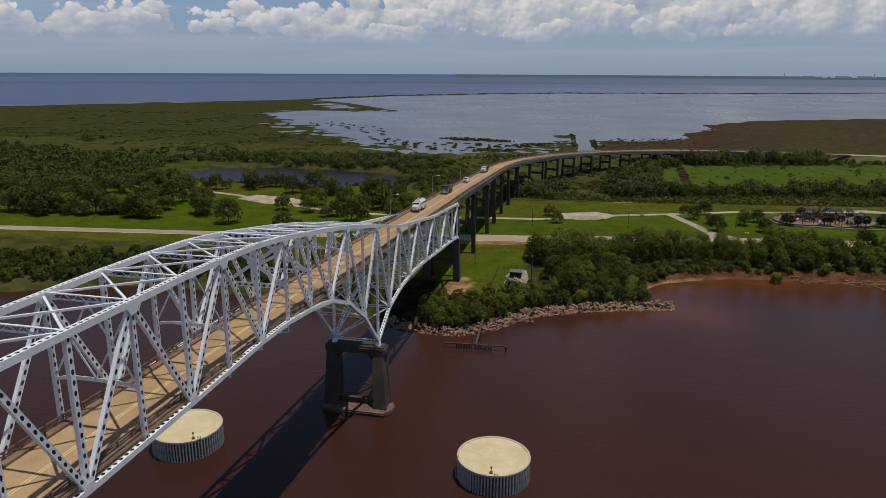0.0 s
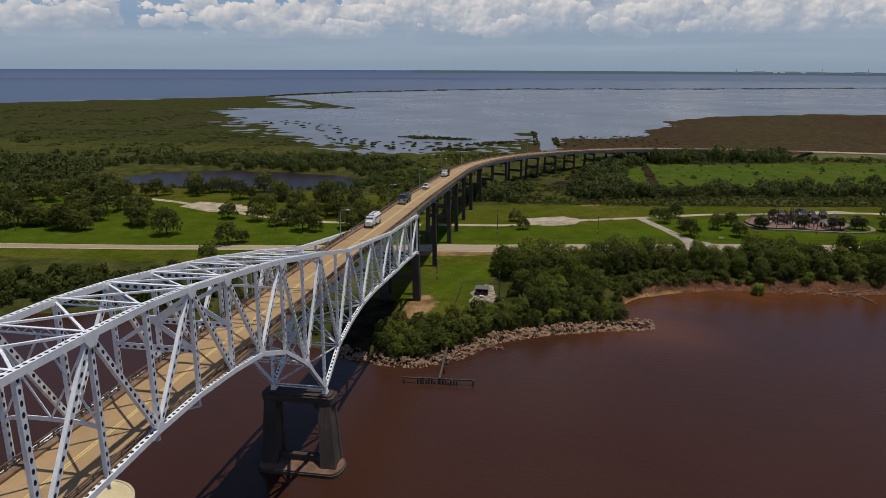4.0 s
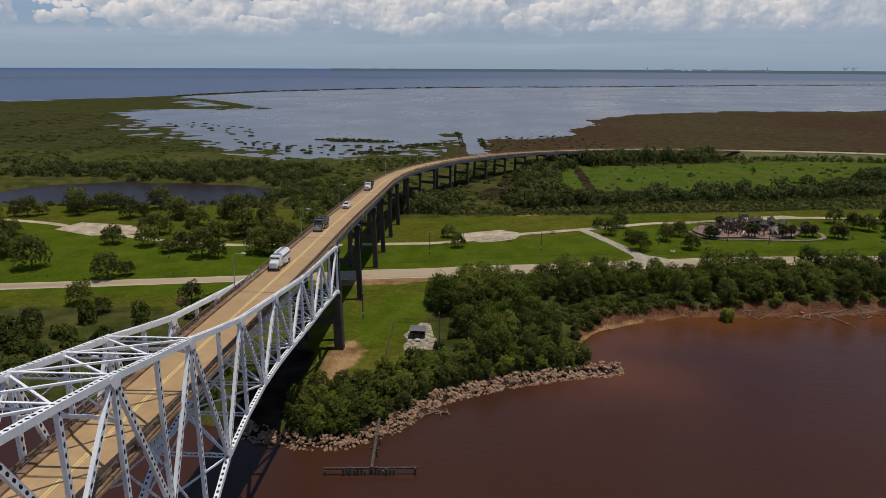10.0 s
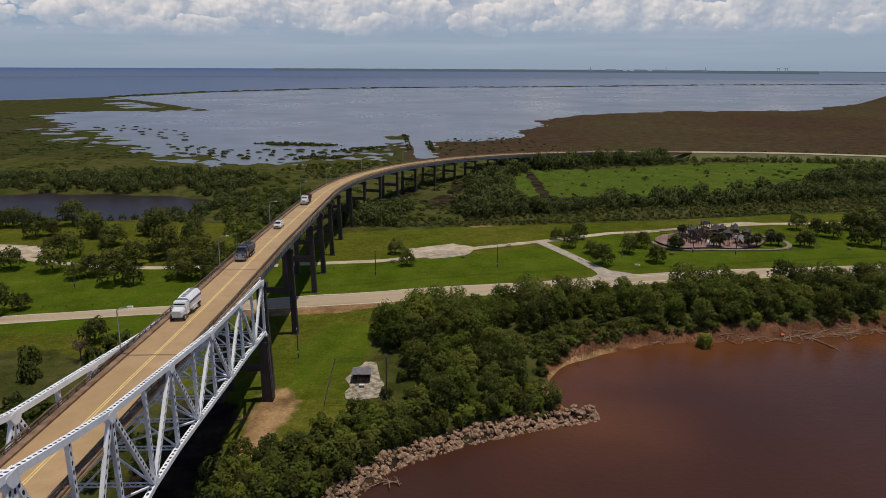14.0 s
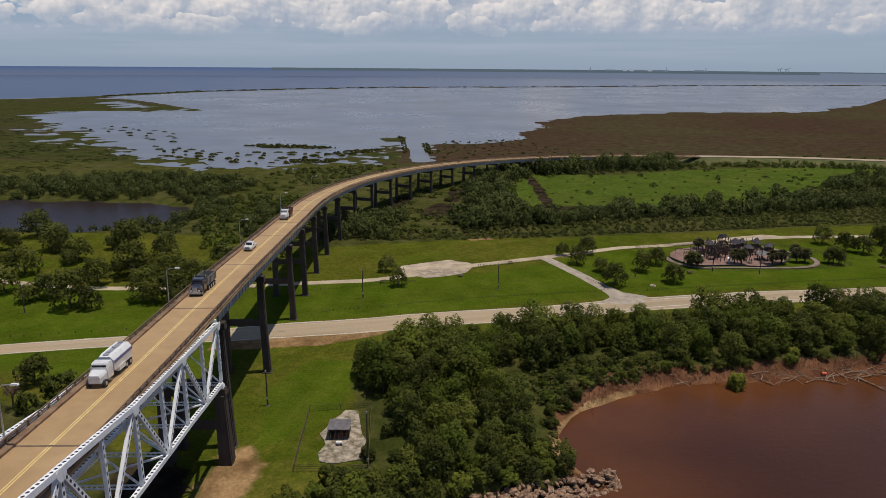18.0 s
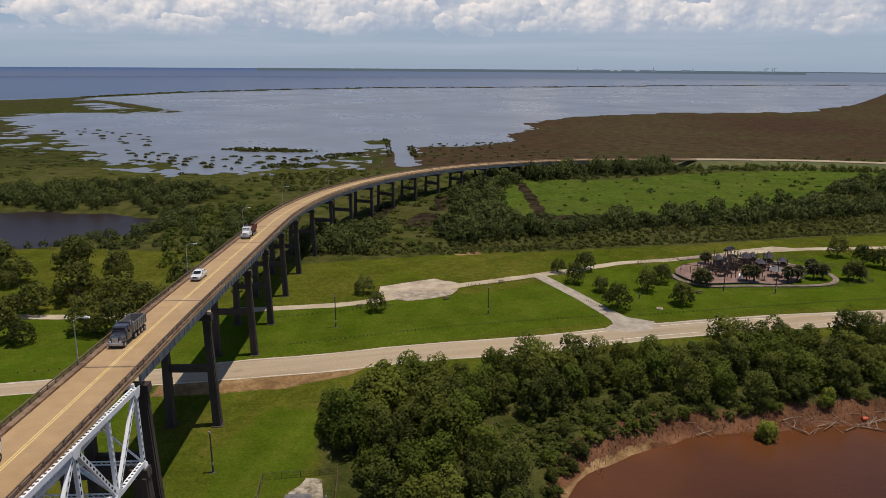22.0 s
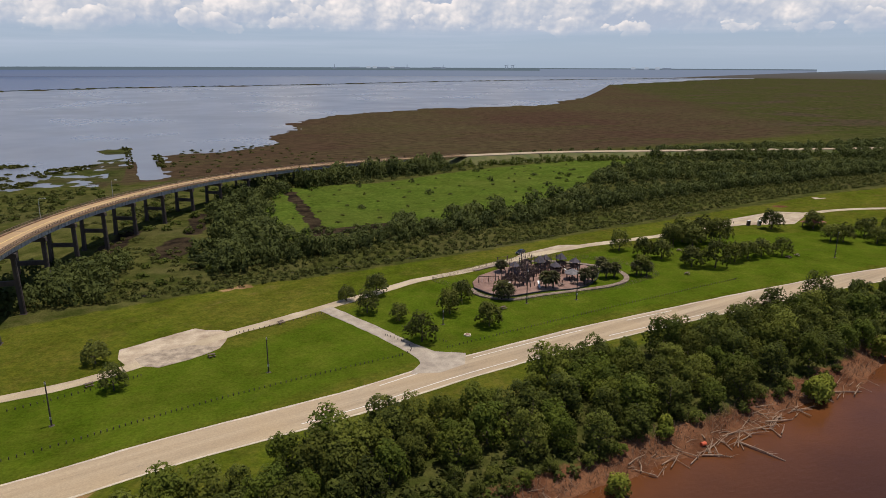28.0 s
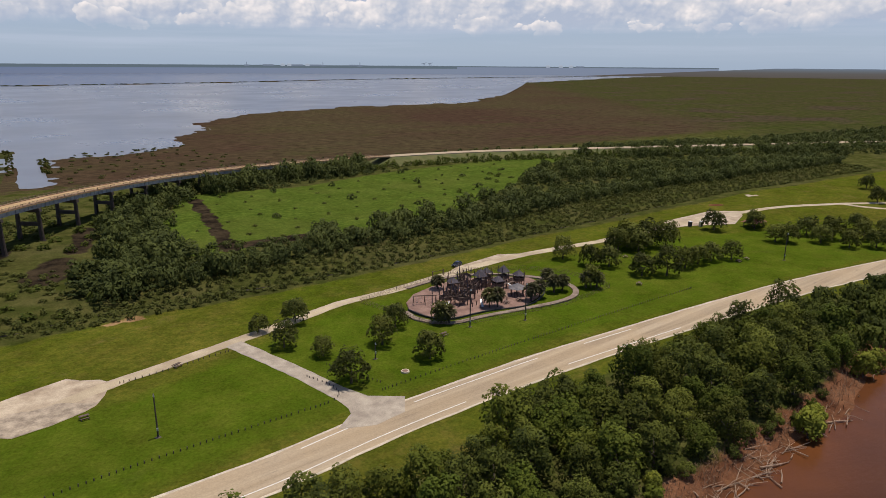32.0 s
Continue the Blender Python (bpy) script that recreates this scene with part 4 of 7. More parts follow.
# ---- truss ----
NODE0, PANEL, TRUSS_W = -83.0, 8.56, 10.1
TOP_K = [-24, -20, -17, -14, -10, -8, -7, -6, -5, -4, -3, -2, -1, 0, 1, 2, 3, 4, 6, 8, 10]
TOP_Z = [40.76, 47.21, 49.09, 49.79, 49.79, 49.69, 49.49, 49.09, 48.2, 46.91, 45.62, 44.13, 42.35, 40.67, 38.68, 36.8, 35.61, 34.42, 32.04, 30.75, 29.36]
BOT_K = [-24, -23, -22, -21, -20, -19, -18, -12, -10, -8, -6, -5, -4, -3, -2, -1, 0, 1, 2, 3, 4, 5, 6, 7, 8, 9, 10]
BOT_Z = [14.69, 23.52, 29.36, 32.73, 34.12, 34.92, 35.11, 34.32, 34.22, 34.62, 35.21, 35.01, 34.12, 32.73, 29.36, 23.52, 14.69, 19.75, 21.43, 22.23, 22.13, 21.53, 20.84, 20.15, 19.65, 18.86, 18.16]


def top_z(k):
    return float(np.interp(k, TOP_K, TOP_Z))


def bot_z(k):
    return float(np.interp(k, BOT_K, BOT_Z))


def node(k, x, low):
    return Vector((x, NODE0 + PANEL * k, bot_z(k) if low else top_z(k)))


def perforated(p, q, w, h, across, pitch=1.02, hole=0.56):
    """A box member: two plain webs, and two cover plates with a row of oval holes. across: the side on which the plates face."""
    p, q = Vector(p), Vector(q)
    L = (q - p).length
    d = (q - p) / L
    n = Vector(across)
    n = (n - d * n.dot(d)).normalized()
    side = d.cross(n)
    mb = MB()
    t = 0.03
    for sgn in (-1, 1):
        off = side * (sgn * (w / 2 - t / 2))
        mb.beam(p + off, q + off, t, h, up=n)
    count = max(1, int(round(L / pitch)))
    step = L / count
    ring = []
    for i in range(8):
        a = 2 * math.pi * (i + 0.5) / 8
        ring.append((math.cos(a) * step * hole * 0.5, math.sin(a) * w * 0.29))
    square = [(step / 2, w * 0.2), (step * 0.2, w / 2), (-step * 0.2, w / 2), (-step / 2, w * 0.2), (-step / 2, -w * 0.2), (-step * 0.2, -w / 2), (step * 0.2, -w / 2), (step / 2, -w * 0.2)]
    corner = [(step / 2, w / 2), (-step / 2, w / 2), (-step / 2, -w / 2), (step / 2, -w / 2)]
    for sgn in (-1, 1):
        face = n * (sgn * (h / 2 - 0.012))
        for c in range(count):
            mid = p + d * (step * (c + 0.5)) + face
            vs = [mid + d * a + side * b for a, b in ring + square + corner]
            fs = [(i, (i + 1) % 8, 8 + (i + 1) % 8, 8 + i) for i in range(8)]
            fs += [(8, 16, 9), (10, 17, 11), (12, 18, 13), (14, 19, 15)]
            mb.add(vs, fs)
    return mb


def member(name, p, q, w, h, across, pitch=1.02):
    """A perforated box member; an added dark core paints the shade behind its holes."""
    ob = part(name, perforated(p, q, w, h, across, pitch), W, bridge)
    part("inner_web", MB().beam(p, q, w - 0.10, h * 0.62, up=across), M["recess_shade"], ob, "added dark core painting the shade inside the member")


def laced(p, q, w, h):
    """A light strut of two flanges joined by zigzag lacing."""
    p, q = Vector(p), Vector(q)
    d = (q - p).normalized()
    side = d.cross(Vector((0, 0, 1))).normalized()
    u = side.cross(d)
    mb = MB()
    for sgn in (-1, 1):
        mb.beam(p + u * (sgn * h / 2), q + u * (sgn * h / 2), w, 0.10)
    n = max(2, int((q - p).length / (h * 1.3)))
    for i in range(n):
        a, b = p.lerp(q, i / n), p.lerp(q, (i + 1) / n)
        s = h / 2 if i % 2 else -h / 2
        mb.beam(a + u * s, b - u * s, 0.07, 0.05)
    return mb


def gusset(c, r, hang):
    """A joint plate on both faces of the truss, hanging from the top chord or standing on the bottom chord."""
    mb = MB()
    for off in (-0.345, 0.345):
        pts = [(0.9 * r, 0.5 * r), (1.7 * r, 0.35 * r), (1.6 * r, -0.6 * r), (0.75 * r, -1.9 * r), (-0.75 * r, -1.9 * r), (-1.6 * r, -0.6 * r), (-1.7 * r, 0.35 * r), (-0.9 * r, 0.5 * r)]
        pts = pts[::-1] if hang else [(y, -z) for y, z in pts]
        vs = [(c[0] + off - 0.02, c[1] + y, c[2] + z) for y, z in pts] + [(c[0] + off + 0.02, c[1] + y, c[2] + z) for y, z in pts]
        mb.add(vs, [tuple(range(7, -1, -1)), tuple(range(8, 16))] + [(i, (i + 1) % 8, (i + 1) % 8 + 8, i + 8) for i in range(8)])
    return mb


K0, K1 = -24, 10
PORTALS = (-20, -19, -5, -4)
# top joints and the bottom joints that their diagonals reach; the rhythm shifts by one panel at the hinge joints
DIAGONALS = {k: (k - 1, k + 1) for k in (-24, -22, -2, 0, 2, 4, 6, 8, 10)}
DIAGONALS.update({-4: (-3,), -20: (-21,)})
DIAGONALS.update({k: (k - 1, k + 1) for k in range(-19, -4, 2)})
W = M["white"]
for x in (0.0, -TRUSS_W):
    for k in range(K0, K1 + 1):
        t0, b0 = node(k, x, False), node(k, x, True)
        if k < K1:
            member("top_chord", t0, node(k + 1, x, False), 0.66, 0.72, (0, 0, 1), 0.80)
            member("bottom_chord", b0, node(k + 1, x, True), 0.66, 0.66, (0, 0, 1), 0.85)
        member("vertical", t0, b0, 0.50 if k % 2 else 0.60, 0.46, (1, 0, 0))
        low = [kk for kk in DIAGONALS.get(k, ()) if K0 <= kk <= K1]
        for kk in low:
            member("diagonal", t0, node(kk, x, True), 0.60, 0.46, (1, 0, 0))
        part("gusset_plate", gusset(t0 if low else b0, 0.6 if low else 0.5, bool(low)), W, bridge)
for k in range(K0, K1 + 1):
    tr, tl, br, bl = node(k, 0, False), node(k, -TRUSS_W, False), node(k, 0, True), node(k, -TRUSS_W, True)
    dz = deck_z(tr.y - TOP_END_Y)
    through_span = top_z(k) > dz + 6.2
    # floor beam under the deck at every panel
    part("floor_beam", MB().beam((0, tr.y, dz - 0.74), (-TRUSS_W, tr.y, dz - 0.74), 0.35, 0.8), W, bridge)
    if through_span:
        if k in PORTALS:
            # heavy perforated portal at the hinge joints: top strut, crossed braces, lower strut
            low_z = dz + 5.7
            lr, ll = Vector((0, tr.y, low_z)), Vector((-TRUSS_W, tr.y, low_z))
            member("portal_strut", tr - Vector((0, 0, 0.1)), tl - Vector((0, 0, 0.1)), 0.75, 0.42, (0, 1, 0))
            member("portal_strut", lr, ll, 0.62, 0.42, (0, 1, 0))
            mid = (tr + tl) / 2
            for a, b in ((tr - Vector((0, 0, 0.8)), ll), (tl - Vector((0, 0, 0.8)), lr)):
                part("portal_brace", MB().beam(a, b, 0.36, 0.5), W, bridge)
            part("portal_plate", MB().add([(mid.x + dx, tr.y + s_, (mid.z + low_z) / 2 - 0.2 + dz_) for s_ in (-0.27, 0.27) for dx, dz_ in ((-1.0, -0.35), (1.0, -0.35), (1.0, 0.35), (-1.0, 0.35))], [(3, 2, 1, 0), (4, 5, 6, 7), (0, 1, 5, 4), (1, 2, 6, 5), (2, 3, 7, 6), (3, 0, 4, 7)]), W, bridge)
        else:
            part("top_strut", laced(tr, tl, 0.28, 0.60), W, bridge)
        if k in DIAGONALS and k not in PORTALS:
            # sway frame: a lightly arched strut above the traffic and crossed braces up to the top strut
            zb = dz + 5.5
            mb = MB()
            arch = [(0.0, -0.45), (-1.0, -0.18), (-2.6, 0.0), (-TRUSS_W + 2.6, 0.0), (-TRUSS_W + 1.0, -0.18), (-TRUSS_W, -0.45)]
            for (xa, za), (xb, zb_) in zip(arch, arch[1:]):
                mb.beam((xa, tr.y, zb + za), (xb, tr.y, zb + zb_), 0.26, 0.34)
            if top_z(k) > zb + 2.0:
                for xa, xb in ((-0.2, -TRUSS_W / 2), (-TRUSS_W + 0.2, -TRUSS_W / 2)):
                    mb.beam((xa, tr.y, zb), (xb, tr.y, top_z(k) - 0.35), 0.14, 0.16)
                    mb.beam((xa, tr.y, top_z(k) - 0.5), (xb, tr.y, zb + 0.1), 0.14, 0.16)
            part("sway_frame", mb, W, bridge)
        if k < K1 and top_z(k + 1) > deck_z(NODE0 + PANEL * (k + 1) - TOP_END_Y) + 6.2:
            nr, nl = node(k + 1, 0, False), node(k + 1, -TRUSS_W, False)
            for a, b, drop in ((tr, nl, 0.12), (tl, nr, -0.12)):
                part("top_lateral", MB().beam(a - Vector((0, 0, drop)), b - Vector((0, 0, drop)), 0.26, 0.22), W, bridge)
    if bot_z(k) < dz - 3:
        part("bottom_strut", laced(br, bl, 0.26, 0.5), W, bridge)
        part("sway_brace", MB().beam(br, (-TRUSS_W, tr.y, dz - 1.6), 0.2, 0.24), W, bridge)
        part("sway_brace", MB().beam(bl, (0, tr.y, dz - 1.6), 0.2, 0.24), W, bridge)
    if k < K1:
        nbr, nbl = node(k + 1, 0, True), node(k + 1, -TRUSS_W, True)
        a, b = ((br, nbl) if k % 2 else (bl, nbr))
        under = Vector((0, 0, max(0.0, bot_z(k) - dz + 1.3)))
        a, b = a - under, b - under
        part("bottom_lateral", MB().beam(a, b, 0.26, 0.24), W, bridge)
for x in (-8.6, -6.3, -3.8, -1.5):
    mb = MB()
    pts = [(x, NODE0 + PANEL * k, deck_z(NODE0 + PANEL * k - TOP_END_Y) - 0.55) for k in range(K0, K1 + 1)]
    for a, b in zip(pts, pts[1:]):
        mb.beam(a, b, 0.22, 0.55)
    part("stringer", mb, W, bridge)
for x in (0.0, -TRUSS_W):
    for k in (0, -24, 10):
        b0 = node(k, x, True)
        part("bearing_shoe", MB().box((x, b0.y, b0.z - 0.55), (1.0, 1.3, 1.0), 0, 0.7), W, bridge)

# ---- approach girders, railings ----
for a, b in zip(JOINTS, JOINTS[1:]):
    if a < 5 or a > 505:
        continue
    ln = deck_line(a + 0.15, b - 0.15)
    z = ln[:, 2]
    depth = 2.3 if a < 90 else 1.7
    for off in (-3.9, -1.3, 1.3, 3.9):
        g = part("girder", strip(ln, off - 0.16, off + 0.16, z - 0.32 - depth, z - 0.325), M["girder"], bridge, "grey painted plate girder")
        if off == 3.9:
            n = int((b - a) / 2.4)
            for i in range(1, n):
                s = a + (b - a) * i / n
                x, y, h = bridge_xy(s)
                zz = deck_z(s)
                o = Vector((math.cos(h), -math.sin(h), 0))
                c = Vector((x, y, zz - 0.34 - depth / 2)) + o * 4.14
                part("stiffener", MB().box(c, (0.16, 0.06, depth - 0.08), -h), M["girder"], g)
POST_STEP = 2.15
rail_post = MB().box((0, 0, 0.36), (0.16, 0.20, 0.72), 0, 0.85).mesh("rail_post", M["rail"])
s = -200.0
while s < 520:
    x, y, h = bridge_xy(s)
    for sgn in (-1, 1):
        ob = part("rail_post", rail_post, None, bridge)
        ob.matrix_basis = pose(x + sgn * (HALF + 0.85) * math.cos(h), y - sgn * (HALF + 0.85) * math.sin(h), deck_z(s) + 0.295, 0, 0, -math.degrees(h))
    s += POST_STEP if s < 260 else POST_STEP * 2
for a, b in zip(JOINTS, JOINTS[1:]):
    ln = deck_line(a + 0.05, b - 0.05)
    z = ln[:, 2]
    for sgn in (-1, 1):
        o = sgn * (HALF + 0.85)
        part("guard_rail", strip(ln, o - 0.07, o + 0.07, z + 0.96, z + 1.10), M["rail"], bridge, "brown steel guard rail")
        part("guard_rail", strip(ln, o - 0.05, o + 0.05, z + 0.62, z + 0.72), M["rail"], bridge, "brown steel guard rail")


# ---- piers ----
def bent(s, top, base, spread=4.1, wide=1.5, deep=1.7, wall=False):
    """Two battered columns, a cap beam and a tie beam."""
    x, y, h = bridge_xy(s)
    pier = part("pier", MB().box((0, 0, top - 0.65), (2 * spread + 2.4, 1.5, 1.3), 0, 0.98), M["pier"], bridge, "weathered dark concrete pier cap")
    pier.matrix_basis = pose(x, y, 0, 0, 0, -math.degrees(h))
    for sgn in (-1, 1):
        p = Vector((sgn * spread, 0, top - 1.3))
        q = Vector((sgn * (spread + (top - base) * 0.022), 0, base - 0.6))
        col = MB().beam(q, p, wide * 1.15, deep * 1.15, (0, 1, 0), wide * 0.85, deep * 0.85)
        col.beam(q + Vector((sgn * wide * 0.5, 0, 0)), p + Vector((sgn * wide * 0.4, 0, 0)), 0.4, deep * 0.6, (0, 1, 0))
        part("column", col, M["pier"], pier, "battered dark concrete column")
        part("footing", MB().box((q.x, 0, base - 0.25), (wide * 1.7, deep * 1.7, 0.8), 0, 0.94), M["pier"], pier)
    zm = base + (top - base) * 0.52
    if top - base > 9:
        part("tie_beam", MB().box((0, 0, zm), (2 * spread, 0.9, 1.4)), M["pier"], pier)
    return pier


for s in JOINTS:
    if s < 5 or s > 500:
        continue
    x, y, h = bridge_xy(s)
    base = ground_z(x, y)
    top = deck_z(s) - 0.32 - (2.3 if s < 90 else 1.7)
    if top - base > 1.6:
        bent(s, top, base, wide=1.35 if s < 150 else 1.1, deep=1.6 if s < 150 else 1.2)
end_pier = bent(0.4, 17.5, 2.3, 4.95, 2.0, 2.3)


def river_pier(y):
    """A portal of two battered, ribbed columns on a long footing with rounded ends."""
    c = TRUSS_CX
    cap = [(c - 7.0, y - 1.2), (c - 6.5, y - 1.8), (c + 6.5, y - 1.8), (c + 7.0, y - 1.2), (c + 7.0, y + 1.2), (c + 6.5, y + 1.8), (c - 6.5, y + 1.8), (c - 7.0, y + 1.2)]
    pier = part("river_pier", MB().prism(cap, 12.2, 13.4), M["pier"], bridge, "dark weathered concrete river pier")
    part("cap_ledge", MB().prism([(c + (px - c) * 0.93, y + (py - y) * 0.8) for px, py in cap], 13.4, 13.75), M["pier"], pier)
    foot = [(c + 1.2 + sx * (6.4 + 1.9 * math.cos(a)), y - 3.4 + sx * 3.3 * math.sin(a)) for sx in (1, -1) for a in [math.pi * (i / 8 - 0.5) for i in range(9)]]
    part("pier_base", MB().prism(foot, -2.0, 0.55), M["pier"], pier, "concrete pier footing with rounded ends")
    part("base_rim", MB().prism([(c + 1.2 + (px - c - 1.2) * 0.96, y - 3.6 + (py - y + 3.6) * 0.93) for px, py in foot], 0.55, 0.85), M["rust_stain"], pier, "red-brown stained footing edge")
    for sgn in (-1, 1):
        top = Vector((c + sgn * 5.25, y - 0.1, 12.25))
        low = Vector((c + 1.0 + sgn * 5.7, y - 2.6, 0.5))
        col = MB().beam(low, top, 2.5, 4.6, (0, 1, 0), 2.1, 3.0)
        for dx in (-1, 1):
            for dy in (-1, 1):
                col.beam(low + Vector((dx * 1.1, dy * 1.9, 0)), top + Vector((dx * 0.9, dy * 1.25, 0)), 0.75, 1.0, (0, 1, 0), 0.6, 0.7)
        part("column", col, M["pier"], pier, "dark concrete column with vertical ribs")
    part("tie_beam", MB().box((c + 0.9, y - 2.4, 1.6), (8.4, 1.2, 1.1)), M["pier"], pier)
    for sgn in (-1, 1):
        x0, x1 = c + sgn * 4.0, c + sgn * 2.4
        part("haunch", MB().add([(px, py, pz) for py in (y - 1.1, y + 1.1) for px, pz in ((x0, 10.4), (x0, 12.25), (x1, 12.25))], [(0, 1, 2), (5, 4, 3), (0, 3, 4, 1), (1, 4, 5, 2), (2, 5, 3, 0)]), M["pier"], pier)


river_pier(NODE0)
river_pier(NODE0 - 24 * PANEL)

# ---- trees ----
def lobes(r, seed, kind):
    """Offsets and radii of the rounded masses of a crown of unit half-width: a dome with bulges."""
    rr = random.Random(seed)
    out = [(0.0, 0.0, 0.28, 0.60)]
    n = {"oak": 22, "tall": 24, "shrub": 10, "palm": 6}[kind]
    for i in range(n):
        a = 2.4 * i + rr.uniform(-0.4, 0.4)
        lift = (i + 0.5) / n
        d = 0.66 * math.sqrt(1 - (lift * 0.9) ** 2) * rr.uniform(0.85, 1.15)
        out.append((d * math.cos(a), d * math.sin(a), lift * (1.0 if kind == "tall" else 0.72) + rr.uniform(-0.08, 0.08), rr.uniform(0.20, 0.36)))
    return out


def crown_quads(kind, seed, count, size, width, height, base):
    """Leaf sprays as small bent quads on the lobes of a crown: arrays of vertices and faces."""
    r = np.random.RandomState(seed)
    lb = np.array(lobes(None, seed, kind))
    pick = r.choice(len(lb), count, p=lb[:, 3] ** 2 / (lb[:, 3] ** 2).sum())
    d = r.normal(size=(count, 3))
    d /= np.linalg.norm(d, axis=1)[:, None]
    d[:, 2] = np.where(d[:, 2] < -0.35, -d[:, 2], d[:, 2])
    shell = 1 - 0.25 * r.rand(count) ** 1.6 + (r.rand(count) < 0.14) * 0.12
    p = lb[pick, :3] + d * (lb[pick, 3] * shell)[:, None]
    zmin, zmax = p[:, 2].min(), p[:, 2].max()
    p[:, 2] = (p[:, 2] - zmin) / (zmax - zmin)
    pos = np.stack([p[:, 0] * width, p[:, 1] * width, base + p[:, 2] * height], 1)
    n = d + r.normal(size=(count, 3)) * 0.42 + (0, 0, 0.30)
    n /= np.linalg.norm(n, axis=1)[:, None]
    ref = r.normal(size=(count, 3))
    u = np.cross(n, ref)
    u /= np.linalg.norm(u, axis=1)[:, None]
    v = np.cross(n, u)
    sz = size * r.uniform(0.6, 1.35, count)
    a, b = u * sz[:, None], v * (sz * r.uniform(0.5, 0.9, count))[:, None]
    bend = n * (sz * 0.25)[:, None]
    a, b = a * 0.74, b * 0.74
    verts = np.stack([pos - a - b, pos + a - b - bend, pos + a + b, pos - a + b - bend], 1).reshape(-1, 3)
    tone = np.repeat(np.clip(r.rand(len(lb))[pick] * 0.8 + 0.2 * r.rand(count), 0, 1), 4)
    out = p - (0, 0, 0.3)
    out /= np.linalg.norm(out, axis=1)[:, None] + 1e-6
    soft = 0.85 * d + 0.45 * out + (0, 0, 0.22) + r.normal(size=(count, 3)) * 0.22
    soft /= np.linalg.norm(soft, axis=1)[:, None]
    return verts, np.arange(count * 4).reshape(-1, 4), tone, np.repeat(soft, 4, axis=0)


def quads_mesh(name, verts, quads, mat, tone=None, soft=None):
    me = bpy.data.meshes.new(name)
    me.vertices.add(len(verts))
    me.vertices.foreach_set("co", np.asarray(verts, np.float32).ravel())
    me.loops.add(quads.size)
    me.loops.foreach_set("vertex_index", quads.ravel().astype(np.int32))
    me.polygons.add(len(quads))
    me.polygons.foreach_set("loop_start", np.arange(0, quads.size, 4, dtype=np.int32))
    me.materials.append(mat)
    me.update(calc_edges=True)
    if tone is not None:
        me.attributes.new("tone", "FLOAT", "POINT").data.foreach_set("value", np.asarray(tone, np.float32))
    if soft is not None:
        me.attributes.new("custom_normal", "FLOAT_VECTOR", "POINT").data.foreach_set("vector", np.asarray(soft, np.float32).ravel())
    return me


def trunk_mesh(seed, h, r0, crown_base, width):
    rr = random.Random(seed)
    mb = MB()
    lean = Vector((rr.uniform(-0.06, 0.06), rr.uniform(-0.06, 0.06), 1)) * (crown_base + h * 0.2)
    mb.cyl((0, 0, -0.3), lean * 0.5, r0 * 1.25, r0 * 0.9, 8)
    mb.cyl(lean * 0.5, lean, r0 * 0.9, r0 * 0.6, 8)
    for i in range(6):
        a = i * 1.05 + rr.uniform(-0.3, 0.3)
        s = lean * rr.uniform(0.55, 0.95)
        e = s + Vector((math.cos(a) * width * 0.7, math.sin(a) * width * 0.7, h * rr.uniform(0.16, 0.4)))
        m = s.lerp(e, 0.5) + Vector((0, 0, h * 0.03))
        mb.cyl(s, m, r0 * 0.45, r0 * 0.3, 6)
        mb.cyl(m, e, r0 * 0.3, r0 * 0.1, 5)
    return mb.mesh("trunk", M["bark"])


def tree_kind(name, label, kind, seed, h, width, crown_base, count, size, mat, group):
    """One tree of its kind, kept away from view until copied."""
    t = thing(name, label, "tree", group=group)
    part("trunk", trunk_mesh(seed, h, 0.05 + h * 0.022, crown_base, width), None, t)
    v, q, tone, soft = crown_quads(kind, seed, count, size, width, h - crown_base, crown_base)
    part("crown", quads_mesh("crown", v, q, mat, tone, soft), None, t)
    return t


placed_kinds = {}


def plant(kinds, x, y, scale, rr, z=None):
    k = rr.choice(kinds)
    m = pose(x, y, ground_z(x, y) if z is None else z, 0, 0, rr.uniform(0, 360))
    s = scale * rr.uniform(0.78, 1.2)
    if k not in placed_kinds:
        placed_kinds[k] = 1
        k.matrix_basis = m
        k.scale = (s, s, s * rr.uniform(0.92, 1.1))
        return k
    c = copy_thing(k, m)
    c.scale = (s, s, s * rr.uniform(0.92, 1.1))
    return c


def scatter(poly, gap, rr, tries=30000):
    """Points inside a plan polygon, none nearer than gap."""
    xs, ys = [p[0] for p in poly], [p[1] for p in poly]
    n = min(tries, int(4.0 * (max(xs) - min(xs)) * (max(ys) - min(ys)) / gap ** 2))
    cand = np.array([(rr.uniform(min(xs), max(xs)), rr.uniform(min(ys), max(ys))) for _ in range(n)])
    cand = cand[inside(cand[:, 0], cand[:, 1], poly)]
    cells, out = {}, []
    for x, y in cand:
        i, j = int(x // gap), int(y // gap)
        if all((x - a) ** 2 + (y - b) ** 2 >= gap * gap for di in (-1, 0, 1) for dj in (-1, 0, 1) for a, b in cells.get((i + di, j + dj), ())):
            cells.setdefault((i, j), []).append((x, y))
            out.append((float(x), float(y)))
    return out


